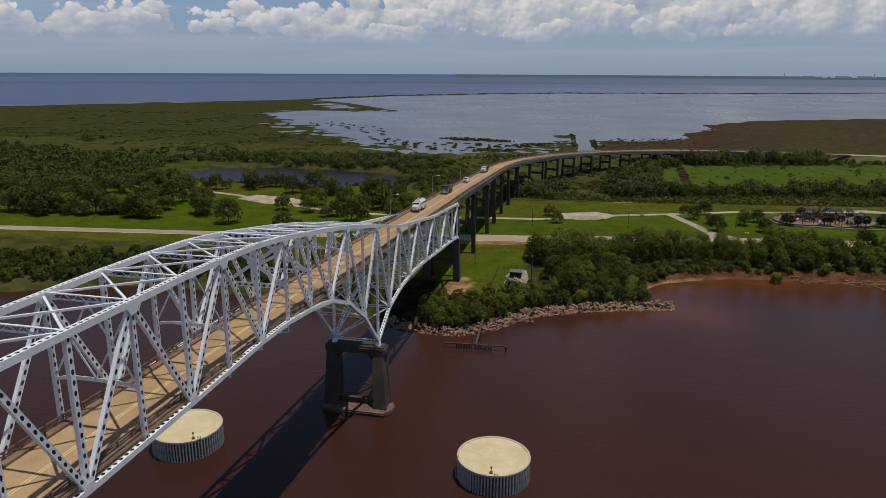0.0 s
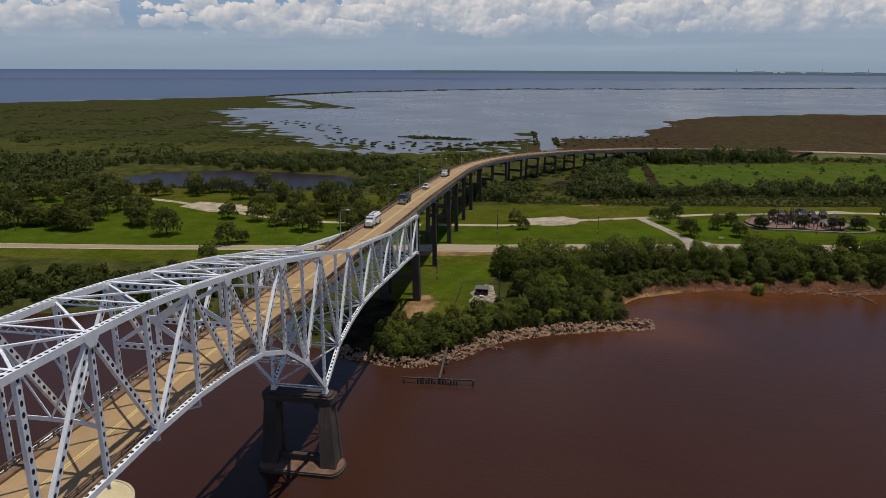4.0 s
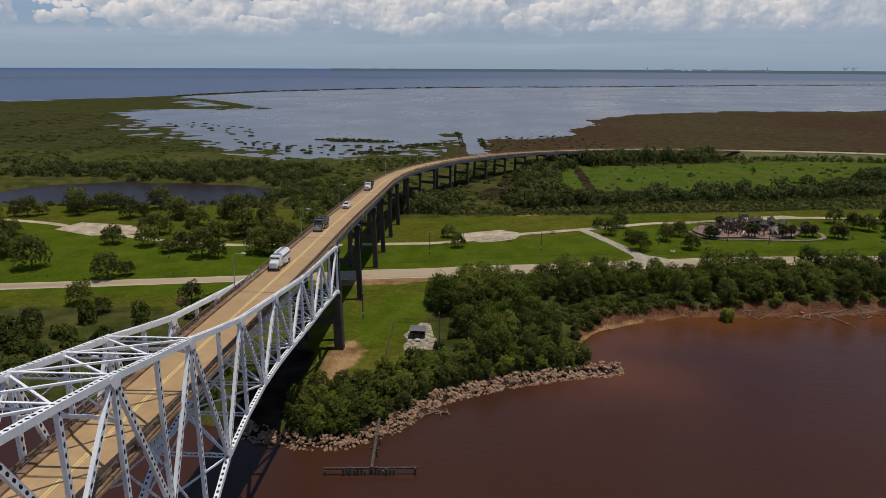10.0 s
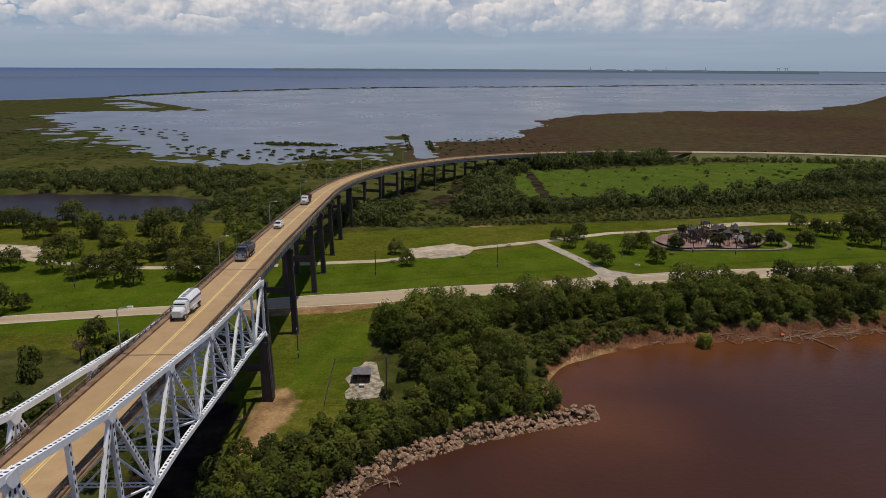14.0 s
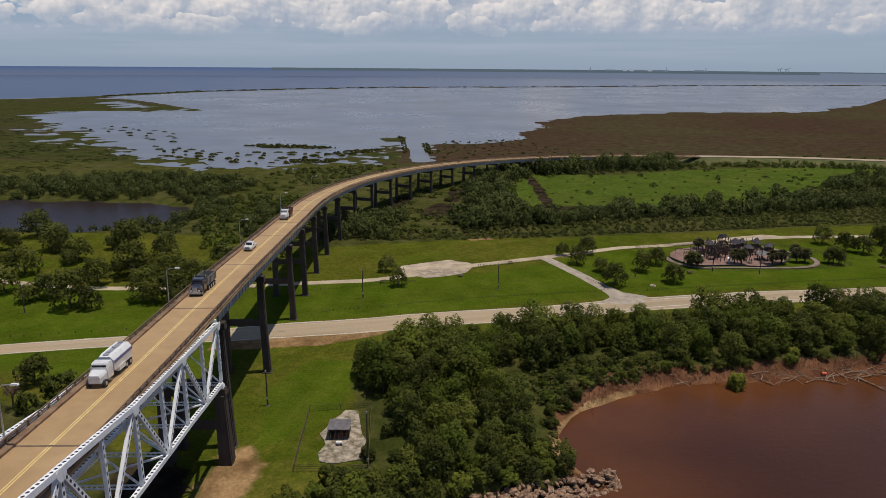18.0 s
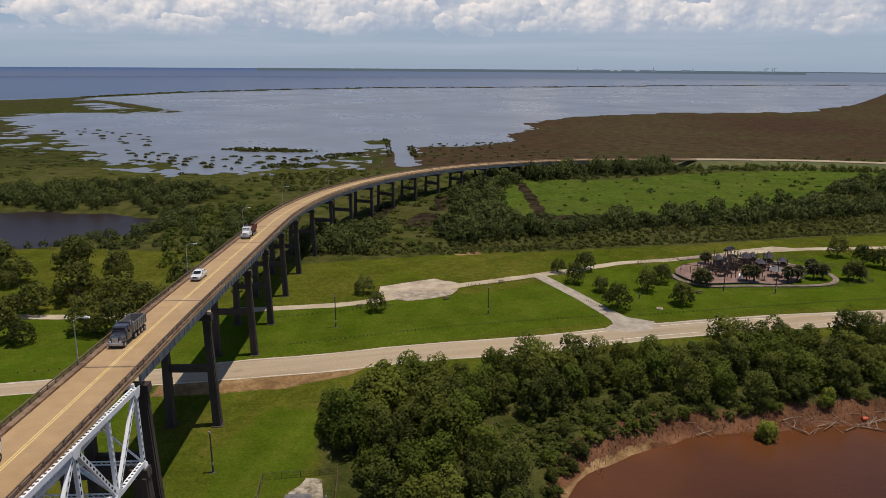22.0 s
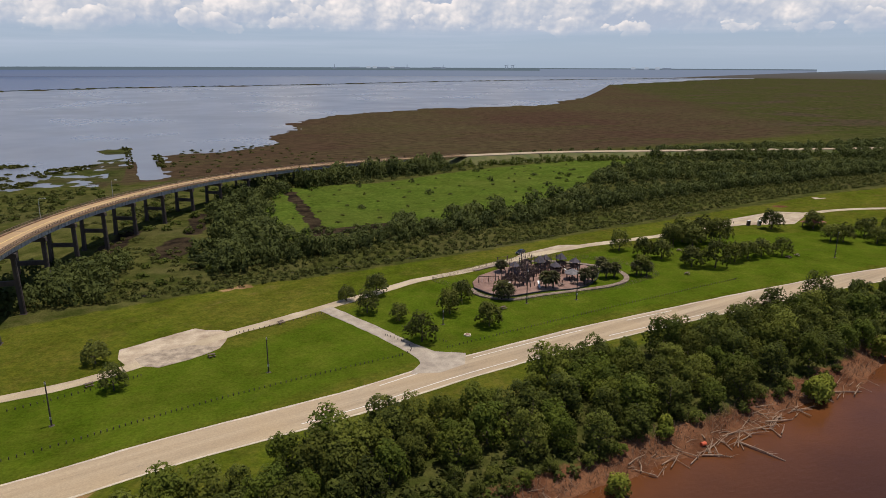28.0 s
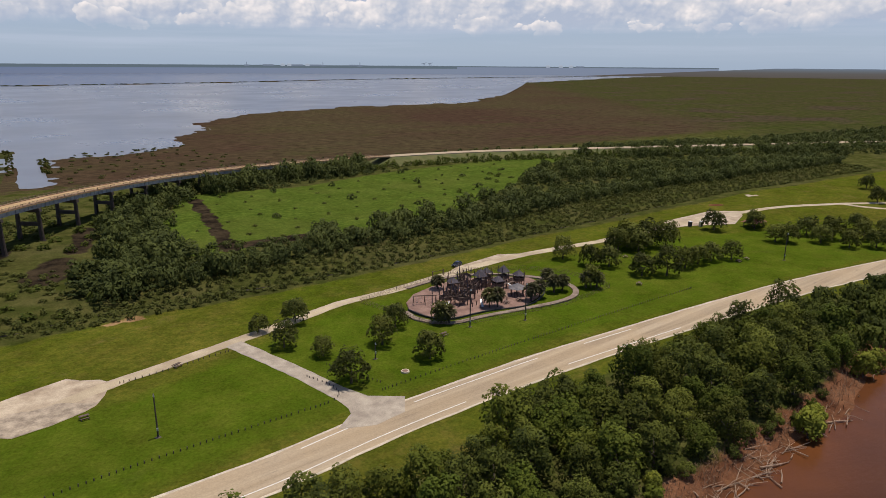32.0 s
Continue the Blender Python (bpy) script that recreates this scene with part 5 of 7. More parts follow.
OAKS = [tree_kind("park_tree", "dark green spreading park tree on the lawn", "oak", 11 + i, 7.0 + i * 0.5, 4.3 + 0.2 * i, 1.1, 1150, 0.31, M["leaf_park"], "park trees") for i in range(4)]
WOODS = [tree_kind("riverside_tree", "dense dark green tree in the riverside wood", "oak" if i % 2 else "tall", 31 + i, 8.6 + i * 0.4, 4.3 + 0.15 * i, 0.5, 2000, 0.265, M["leaf"] if i not in (1, 3) else M["leaf_mid"], "riverside wood") for i in range(5)]
BUSHES = [tree_kind("bush", "dense green bush on the bank", "shrub", 51 + i, 3.0 + i * 0.5, 2.2 + 0.2 * i, 0.1, 720, 0.20, M["leaf"] if i else M["leaf_mid"], "bank bushes") for i in range(3)]
PARK_LEFT = [(-123, 67), (-90, 57), (-165, 109), (-194, 136), (-162, 163), (-152, 168), (-128, 148), (-112, 102), (-96, 99), (-90, 135), (-79, 94), (-68, 84), (-70, 106), (-124, 171), (-106, 150),
             (-79, 153), (-62, 115), (-50, 92), (-48, 111), (-40, 91), (-223, 64), (-222, 79), (-191, 76), (-169, 68), (-168, 86), (-147, 83), (-100, 118), (-156, 154), (-205, 122), (-236, 120), (-267, 97)]
PARK_LEFT2 = [(-265, 137), (-178, 149), (-236, 144), (-60, 140), (-35, 128), (-30, 110)]
PARK_RIGHT = [(92.4, 130.3), (89.4, 142.4), (99.7, 144.8), (98.9, 120.9), (99.4, 104.7), (113.8, 120.3), (121.6, 129.4), (120.3, 107.9), (133.7, 126.5), (201, 159), (204, 148), (208.7, 144), (226, 158), (234, 158.6),
              (188.5, 130), (212, 132), (219, 128), (231, 131), (238, 131.7), (285, 164), (245, 132), (253, 130), (245, 153), (294, 136.5), (290, 139), (303, 158), (305, 130), (314, 131), (307, 120), (443, 191), (407, 165), (316, 115), (323, 124), (311, 140), (338, 135), (345, 128), (331.5, 118)]
tr = random.Random(5)
for x, y in PARK_LEFT + PARK_LEFT2:
    plant(OAKS, x, y, 1.35, tr)
    for k in range(tr.choice((0, 1, 2, 2))):
        a = tr.uniform(0, 6.28)
        plant(OAKS, x + 6.5 * math.cos(a), y + 5.5 * math.sin(a), tr.uniform(0.7, 1.1), tr)
for x, y in PARK_RIGHT:
    plant(OAKS, x, y, 0.86 if x < 200 else 1.1, tr)
for x, y in ((225.8, 159.5), (233.8, 161.5), (231.8, 153.5), (239.8, 157.5)):
    plant(OAKS, x, y, 1.2, tr)
for x, y in ((22.9, 121.2), (27.7, 104.7)):
    plant(OAKS, x, y, 0.9, tr)
for x, y in ((-85, 32), (-52, 35), (-74, 25), (-87, 11.5)):
    plant(OAKS, x, y, 0.85, tr)


def bare_tree(x, y, h):
    """A half-dead tree: forking twigs with a thin reddish haze of dry leaves."""
    rr = random.Random(int(x * 3 + y))
    ob = thing("dry_tree", "half-bare reddish-brown tree beside the road", "tree", (x, y, ground_z(x, y)))
    part("trunk", MB().cyl((0, 0, -0.3), (0.1, 0, h * 0.45), h * 0.03, h * 0.018, 8), M["bark"], ob)
    tips = []
    for k in range(11):
        a, e = k * 2.4, rr.uniform(0.5, 1.25)
        p = Vector((0.1, 0, h * rr.uniform(0.28, 0.45)))
        q = p + Vector((math.cos(a) * math.cos(e), math.sin(a) * math.cos(e), math.sin(e))) * h * rr.uniform(0.35, 0.55)
        twig = MB().cyl(p, q, h * 0.011, h * 0.004, 6)
        for j in range(5):
            m = p.lerp(q, rr.uniform(0.4, 1.0))
            t = m + Vector((rr.uniform(-1, 1), rr.uniform(-1, 1), rr.uniform(0, 1))) * h * 0.13
            twig.cyl(m, t, h * 0.004, h * 0.002, 4)
            tips += [m, t]
        part("branch", twig, M["bark"], ob)
    vs = []
    for c in tips * 3:
        c = c + Vector((rr.gauss(0, 0.25), rr.gauss(0, 0.25), rr.gauss(0, 0.25)))
        u, w = Vector((rr.uniform(-1, 1), rr.uniform(-1, 1), rr.uniform(-1, 1))) * 0.12, Vector((rr.uniform(-1, 1), rr.uniform(-1, 1), rr.uniform(-1, 1))) * 0.12
        vs += [c - u - w, c + u - w, c + u + w, c - u + w]
    part("crown", quads_mesh("crown", np.array([tuple(v) for v in vs]), np.arange(len(vs)).reshape(-1, 4), M["dry_reed"]), None, ob, "thin dry reddish leaves")


bare_tree(-50.0, 23.2, 7.0)
RIVER_WOOD = [(20, 40), (27, 51), (44, 55.5), (60, 61), (74, 64), (86, 66), (103, 68), (131, 75), (167, 80), (215, 84), (260, 85), (330, 82), (330, 70), (260, 65), (215, 61), (184, 54), (171, 54), (151, 49.5), (130, 48), (112, 44.5), (97, 49), (84, 51), (74, 48), (64, 41), (58, 29), (55, 17), (57, 7), (50, 0), (38, -5), (34, 2), (30, 14), (26, 26)]
CLEARING = [(50.3, 35.1), (65.3, 42.0), (89.3, 43.6), (86.3, 37.2), (73.0, 33.0), (67.2, 24.0), (54.6, 22.0), (50.5, 28.3)]
for x, y in scatter(RIVER_WOOD, 4.9, tr):
    if x < 215 and not inside(np.array([x]), np.array([y]), CLEARING)[0]:
        plant(WOODS, x, y, tr.choice((0.74, 0.9, 0.98, 1.08)), tr)
for poly, gap, sc in (([(-3, -37), (8, -37), (17, -31), (24, -19), (30, -11), (24, -3), (15, -10), (6, -19), (-3, -23)], 2.7, 1.2), ([(28, -14), (52, -5), (64, -1.5), (61, 10), (54, 8), (44, 2), (30, -2)], 2.9, 1.05), ([(61, 12), (66, 24), (76, 33), (88, 39), (112, 42.5), (150, 47), (184, 51), (184, 54), (150, 51), (112, 47), (90, 47), (72, 42), (60, 28)], 3.4, 0.75), ([(22, -2), (34, 2), (30, 12), (26, 10)], 5.0, 0.7)):
    for x, y in scatter(poly, gap, tr):
        plant(BUSHES, x, y, sc, tr)
willow = plant([tree_kind("willow_bush", "pale green willow at the water's edge", "oak", 71, 5.0, 2.6, 0.3, 1200, 0.24, M["leaf_light"], "bank bushes")], 109.1, 35.3, 1.2, tr)
for x, y, s in ((128, 46, 0.8), (169.4, 46, 1.1), (173, 47.2, 0.9), (205, 56, 1.1), (212, 57, 0.9)):
    plant([willow], x, y, s, tr)


def thicket(name, label, areas, seed, mat, count, size):
    """Far woods and scrub as one mass of leaf clumps."""
    rr = random.Random(seed)
    temps = [crown_quads("oak" if i % 2 else "shrub", seed + i, count, size, 1.0, 1.0, 0.0) for i in range(5)]
    allv, tones, softs = [], [], []
    for poly, gap, width, h0, h1, *patchy in areas:
        pts = scatter(poly, gap, rr)
        if patchy and pts:
            px, py = np.array(pts).T
            keep = wave(px, py, patchy[0], seed) + 0.6 * wave(px, py, patchy[0] * 0.3, seed + 1) > 0.12
            pts = [p for p, ok in zip(pts, keep) if ok]
        for x, y in pts:
            z = ground_z(x, y)
            if z < 0.12:
                continue
            v, _, tone, soft = temps[rr.randrange(5)]
            tones.append(np.clip(tone * 0.5 + rr.uniform(0, 0.5), 0, 1))
            a, w, h = rr.uniform(0, 6.28), width * rr.uniform(0.75, 1.3), rr.uniform(h0, h1)
            ca, sa = math.cos(a), math.sin(a)
            allv.append(np.stack([x + w * (v[:, 0] * ca - v[:, 1] * sa), y + w * (v[:, 0] * sa + v[:, 1] * ca), z - 0.15 + h * v[:, 2]], 1))
            softs.append(np.stack([soft[:, 0] * ca - soft[:, 1] * sa, soft[:, 0] * sa + soft[:, 1] * ca, soft[:, 2]], 1))
    verts = np.concatenate(allv)
    me = quads_mesh(name, verts, np.arange(len(verts)).reshape(-1, 4), mat, np.concatenate(tones), np.concatenate(softs))
    return tagged(new(name, me), label, "woods", kind="stuff")


CANAL_WOOD = [(56, 186), (70, 190), (97, 196), (132, 205), (179, 212), (226, 224), (272, 237), (367, 251), (530, 260), (620, 300), (560, 385), (440, 412), (380, 370), (331, 348), (277, 294), (214, 250), (177, 240), (131, 231), (96, 232), (80, 234), (84, 262), (60, 262), (56, 205)]
WOOD_NEAR = [
    (CANAL_WOOD, 4.8, 2.7, 1.4, 3.2),
    (CANAL_WOOD, 8.0, 5.4, 5.0, 9.0, 46.0),
    ([(56, 184), (70, 188), (97, 194), (132, 203), (179, 210), (226, 222), (272, 235), (367, 249), (530, 258), (530, 270), (367, 261), (272, 247), (226, 234), (179, 222), (132, 215), (97, 206), (70, 200), (56, 196)], 6.4, 4.9, 5.5, 8.4),
    ([(60, 262), (82, 256), (86, 290), (103, 345), (160, 347), (226, 374), (226, 420), (190, 426), (120, 392), (80, 345), (62, 310)], 7.4, 4.9, 4.5, 8.0, 60.0),
    ([(60, 262), (82, 256), (86, 290), (103, 345), (160, 347), (226, 374), (226, 420), (190, 426), (120, 392), (80, 345), (62, 310)], 5.2, 2.7, 1.6, 3.4),
    ([(112, 236), (180, 236), (255, 290), (320, 352), (300, 366), (240, 366), (160, 336), (116, 338)], 34.0, 2.6, 1.6, 4.0),
    ([(-50, 148), (-15, 122), (-12, 232), (-30, 262), (-62, 262), (-72, 230), (-60, 190)], 9.0, 4.6, 4.0, 7.0, 50.0),
    ([(-262, 262), (-186, 263), (-122, 258), (-78, 262), (-60, 300), (-90, 318), (-138, 330), (-218, 306), (-262, 300)], 6.6, 4.9, 4.6, 7.6),
    ([(-60, 178), (-230, 174), (-236, 181), (-112, 184), (-98, 196), (-60, 196)], 5.0, 2.6, 1.5, 3.6),
    ([(-104, 196), (-72, 196), (-60, 230), (-66, 258), (-98, 254), (-78, 238), (-76, 222), (-82, 202)], 6.0, 4.2, 3.6, 6.0),
    ([(-4, 168), (22, 169), (22, 184), (27, 206), (4, 206), (-8, 196)], 5.2, 4.9, 5.6, 8.6),
    ([(226, 374), (331, 393), (430, 416), (430, 408), (331, 384), (240, 372)], 7.0, 2.6, 1.5, 3.4, 40.0),
    ([(113, 346), (150, 371), (172, 382), (176, 372), (155, 361), (122, 340)], 6.4, 6.6, 8.0, 13.5),
    ([(172, 382), (222, 397), (222, 380), (176, 366)], 6.2, 6.4, 6.5, 12.0),
    ([(60, 262), (84, 262), (92, 306), (108, 343), (90, 348), (72, 328), (62, 300)], 7.4, 6.4, 4.5, 9.6),
    ([(51, 190), (72, 194), (92, 194), (84, 231), (83, 258), (66, 258), (54, 222)], 7.4, 6.6, 4.5, 9.6),
    ([(430, 402), (520, 392), (640, 365), (665, 352), (660, 340), (520, 374), (436, 388)], 7.6, 5.2, 6.5, 9.5),
    ([(100, 345), (160, 350), (215, 372), (215, 424), (200, 424), (130, 398), (100, 372)], 7.6, 4.8, 6.0, 8.5, 60.0),
]
def beside_road(s0, s1, near, far):
    """The plan outline of a verge along the curving road."""
    out = []
    for s, off in [(s0 + (s1 - s0) * i / 12, near) for i in range(13)] + [(s1 + (s0 - s1) * i / 12, far) for i in range(13)]:
        x, y, h = bridge_xy(s)
        out.append((x + off * math.cos(h), y - off * math.sin(h)))
    return out


SHRUBS = [
    (CLEARING, 2.3, 1.6, 0.6, 1.5),
    (beside_road(505, 960, 11.0, 24.0), 4.4, 2.6, 2.4, 4.6),
    (beside_road(505, 960, 7.5, 12.0), 4.0, 1.6, 4.0, 5.4, 30.0),
    ([(-50, 148), (-15, 122), (-12, 232), (-30, 262), (-62, 262), (-72, 230), (-60, 190)], 4.8, 2.7, 1.0, 3.2),
    ([(-62, 262), (-14, 232), (-12, 330), (-6, 400), (-60, 372), (-78, 320)], 6.0, 2.6, 0.7, 2.0, 45.0),
    ([(-16, 232), (-12, 330), (2, 400), (22, 400), (4, 300), (-2, 240)], 6.0, 2.4, 0.8, 2.4, 40.0),
    ([(26, 178), (56, 182), (55, 250), (64, 310), (84, 352), (60, 400), (30, 330), (14, 250), (12, 214), (28, 207)], 7.0, 2.6, 1.0, 3.2, 40.0),
    ([(150, 240), (240, 290), (300, 350), (360, 372), (372, 350), (330, 330), (270, 282), (200, 236)], 9.0, 2.4, 1.0, 2.6, 40.0),
]
LEFT_CLUMPS = [(-236, 65), (-237, 78), (-214, 70), (-236, 89), (-225, 96), (-199, 72), (-192, 73), (-173, 68), (-177, 84), (-177, 104), (-247, 114), (-229, 128), (-216, 143), (-203, 146), (-280, 106), (-263, 104)]
for x, y in LEFT_CLUMPS:
    plant(OAKS, x, y, 1.5, tr)
    for k in range(2):
        a = tr.uniform(0, 6.28)
        plant(OAKS, x + 8.0 * math.cos(a), y + 7.0 * math.sin(a), tr.uniform(0.9, 1.3), tr)
WOOD_FAR = [
    ([(-720, 60), (-330, 95), (-232, 150), (-225, 178), (-262, 205), (-275, 250), (-720, 300)], 7.6, 5.2, 4.5, 8.0),
    ([(-720, 300), (-275, 250), (-262, 310), (-300, 400), (-720, 430)], 10.0, 5.4, 2.5, 5.5, 90.0),
    ([(600, 250), (1000, 300), (1000, 420), (620, 400)], 8.0, 4.2, 3.5, 6.0),
    ([(200, 446), (330, 446), (440, 430), (440, 424), (330, 436), (200, 436)], 7.5, 2.4, 2.0, 4.0),
]
BIG = [a for a in WOOD_NEAR if a[2] > 4]
thicket("far_woods", "dense dark green woods beyond the park", BIG, 101, M["leaf_far"], 430, 0.081)
thicket("bank_woods", "dense dark green wood along the far river bank", [([(-230, -48), (-150, -30), (-122, -22), (-98, -13), (-60, -16), (-16, -29), (-15, -12), (-50, 0), (-90, 11), (-128, 9), (-152, 0), (-230, -16)], 5.2, 3.6, 3.0, 5.4), ([(-56, 12), (-28, 14), (-20, 34), (-48, 30), (-80, 20), (-84, 12)], 9.0, 3.6, 4.0, 7.0), ([(213, 62), (260, 66), (330, 71), (420, 62), (430, 74), (330, 82), (260, 85), (213, 84)], 5.2, 4.2, 5.0, 8.4)], 141, M["leaf_bank"], 480, 0.098)
thicket("undergrowth", "dense dark green thickets and undergrowth beside the woods", [a for a in WOOD_NEAR if a[2] <= 4], 121, M["leaf_far"], 120, 0.14)
thicket("light_shrubs", "mid-green shrubs and young growth beside the bridge", SHRUBS, 171, M["leaf_shrub"], 90, 0.17)
thicket("distant_woods", "hazy dark green woods far beyond the park", WOOD_FAR, 131, M["leaf_far"], 88, 0.17)
SCRUB_AREAS = [
    ([(61, 12), (67, 25), (77, 34.5), (92, 40.5), (112, 42.5), (112, 47), (90, 50), (74, 47), (59, 30)], 2.3, 1.6, 0.8, 1.7),
    ([(-40, 300), (-12, 300), (2, 400), (-60, 372)], 5.0, 2.4, 0.8, 2.4),
    ([(26, 176), (56, 180), (55, 250), (64, 310), (84, 352), (60, 400), (20, 330), (-6, 250), (8, 210), (28, 205)], 3.0, 1.8, 0.5, 1.5, 34.0),
    ([(90, 240), (100, 330), (170, 338), (285, 380), (320, 370), (255, 284), (170, 234), (110, 228)], 13.0, 1.3, 0.5, 1.5),
    ([(-330, 345), (-140, 350), (-90, 370), (-150, 410), (-300, 540), (-700, 520), (-700, 400)], 6.0, 3.2, 0.4, 1.3, 70.0),
    ([(-700, 520), (-330, 560), (-500, 850), (-900, 900)], 11.0, 5.0, 0.4, 1.2, 120.0),
    ([(30, 420), (190, 450), (140, 560), (60, 540)], 11.0, 2.2, 0.6, 1.6),
    ([(20, 166), (50, 167), (92, 172), (142, 181), (196, 191), (249, 202), (367, 222), (530, 236), (530, 256), (367, 249), (272, 235), (226, 222), (179, 210), (132, 203), (96, 193), (70, 188), (50, 184), (20, 184)], 2.5, 1.6, 0.8, 2.0),
]
thicket("scrub", "low pale green scrub and reeds", SCRUB_AREAS, 211, M["reed"], 52, 0.22)


def dry_stalks():
    """Dead reeds, roots and brushwood on the eroded river bank."""
    r = np.random.RandomState(19)
    line = smooth_line([(70, 27), (78, 33), (90, 38.5), (104, 40), (116, 41.5), (130, 44.5), (146, 46.5), (162, 49), (184, 52), (214, 60)], 1.0)
    nrm = normals(line)
    n = 3000
    i = r.randint(0, len(line), n)
    o = r.normal(0, 1.5, n)
    x, y = line[i, 0] + nrm[i, 0] * o, line[i, 1] + nrm[i, 1] * o
    z = np.array([max(0.05, ground_z(a, b)) for a, b in zip(x, y)])
    a, lean, L = r.uniform(0, 6.28, n), r.uniform(0.2, 1.3, n), r.uniform(0.5, 1.7, n)
    d = np.stack([np.cos(a) * np.sin(lean), np.sin(a) * np.sin(lean), np.cos(lean)], 1) * L[:, None]
    p = np.stack([x, y, z - 0.05], 1)
    w = np.stack([-np.sin(a), np.cos(a), 0 * a], 1) * r.uniform(0.03, 0.07, n)[:, None]
    verts = np.stack([p - w, p + w, p + d + w * 0.4, p + d - w * 0.4], 1).reshape(-1, 3)
    me = quads_mesh("dry_reeds", verts, np.arange(len(verts)).reshape(-1, 4), M["dry_reed"])
    tagged(new("dry_reeds", me), "dry brown reeds and brushwood on the bank", "reeds", kind="stuff")


dry_stalks()

# ---- marsh islets in the shallows ----
def islets():
    rr = random.Random(77)
    temps = [crown_quads("shrub", 300 + i, 34, 0.42, 1.0, 1.0, 0.0)[0] for i in range(5)]
    allv = []
    areas = [([(-165, 440), (-95, 400), (-45, 410), (-20, 470), (-60, 480), (-130, 470), (-210, 520)], 11.0, 3.4, 1.0), ([(-128, 524), (-104, 508), (-62, 503), (-40, 508), (-66, 522), (-110, 534)], 3.4, 2.6, 1.0), ([(-70, 410), (-40, 408), (-28, 430), (-60, 432)], 3.6, 2.6, 1.0), ([(-45, 455), (-10, 470), (0, 500), (-30, 490)], 4.5, 2.6, 1.0),
             ([(-260, 590), (-190, 540), (-230, 640), (-330, 720), (-360, 680)], 17.0, 3.4, 0.8),
             ([(50, 545), (120, 560), (150, 600), (60, 565)], 7.0, 2.0, 0.7), ([(13, 600), (18, 602), (24, 470), (20, 470)], 3.4, 1.3, 0.9), ([(36, 545), (42, 540), (44, 470), (40, 470)], 3.4, 1.8, 1.0)]
    for poly, gap, width, h in areas:
        for x, y in scatter(poly, gap, rr):
            v = temps[rr.randrange(5)]
            w = width * rr.uniform(0.35, 1.25)
            allv.append(np.stack([x + w * 1.1 * v[:, 0], y + w * v[:, 1], -0.1 + 1.5 * h * rr.uniform(0.5, 1.3) * v[:, 2]], 1))
    for k in range(7):
        v = temps[k % 5]
        allv.append(np.stack([14 + rr.uniform(-2, 3) + 0.9 * v[:, 0], 600 + rr.uniform(-9, 3) + 1.6 * v[:, 1], 0.1 + rr.uniform(1.2, 2.6) * v[:, 2]], 1))
    for (x0, y0), (x1, y1) in zip(DYKE, DYKE[1:]):
        n = int(math.hypot(x1 - x0, y1 - y0) / 13)
        for i in range(n):
            v = temps[rr.randrange(5)]
            t = (i + rr.random()) / n
            allv.append(np.stack([x0 + (x1 - x0) * t + 9 * v[:, 0], y0 + (y1 - y0) * t + 4 * v[:, 1], 1.0 + rr.uniform(0.6, 2.6) * v[:, 2]], 1))
    verts = np.concatenate(allv)
    me = quads_mesh("marsh_islets", verts, np.arange(len(verts)).reshape(-1, 4), M["marsh_leaf"])
    tagged(new("marsh_islets", me), "dark marsh tufts standing in shallow water", "marsh", kind="stuff")


islets()


# ---- far industry on the other shore ----
def far_works():
    rr = random.Random(12)
    for bearing, kind in ((13.6, "stack"), (15.2, "shed"), (16.3, "tank"), (16.8, "tank"), (17.4, "shed"), (18.2, "tank"), (18.8, "shed"), (19.4, "stack"), (21.8, "shed"), (22.3, "stack"), (27.4, "crane"), (27.9, "crane"), (37.3, "tank"), (38.3, "tank"), (39.1, "tank"), (39.8, "shed")):
        a = radians(bearing)
        c = Vector((40 + 4480 * math.sin(a), -100 + 4480 * math.cos(a), 0))
        ob = thing("storage_tank" if kind == "tank" else {"stack": "chimney", "shed": "industrial_hall", "crane": "crane"}[kind], {"tank": "pale storage tank on the hazy far shore", "stack": "thin chimney of the hazy far works", "shed": "low industrial hall on the hazy far shore", "crane": "tall crane on the hazy far shore"}[kind], "industry", c)
        # both glow: distance haze is painted into their colour
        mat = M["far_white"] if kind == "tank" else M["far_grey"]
        if kind == "tank":
            part("shell", MB().cyl((0, 0, 48), (0, 0, 60), 13, 13, 16), mat, ob)
            part("roof", MB().cyl((0, 0, 60), (0, 0, 63), 13, 3, 16), mat, ob)
        elif kind == "stack":
            part("shaft", MB().cyl((0, 0, 45), (0, 0, 72), 2.6, 1.6, 10), mat, ob)
            part("base", MB().box((0, 0, 51), (26, 20, 8)), mat, ob)
        elif kind == "crane":
            part("leg", MB().beam((-9, 0, 45), (-4, 0, 70), 2.5, 2.5), mat, ob)
            part("leg", MB().beam((9, 0, 45), (4, 0, 70), 2.5, 2.5), mat, ob)
            part("boom", MB().beam((-16, 0, 66), (18, 0, 72), 2, 2.5), mat, ob)
        else:
            w = rr.uniform(40, 80)
            part("wall", MB().box((0, 0, 52), (w, 30, 7)), mat, ob)
            part("roof", MB().prism([(-w / 2, -16), (w / 2, -16), (w / 2, 16), (-w / 2, 16)], 55.5, 57), mat, ob)


far_works()


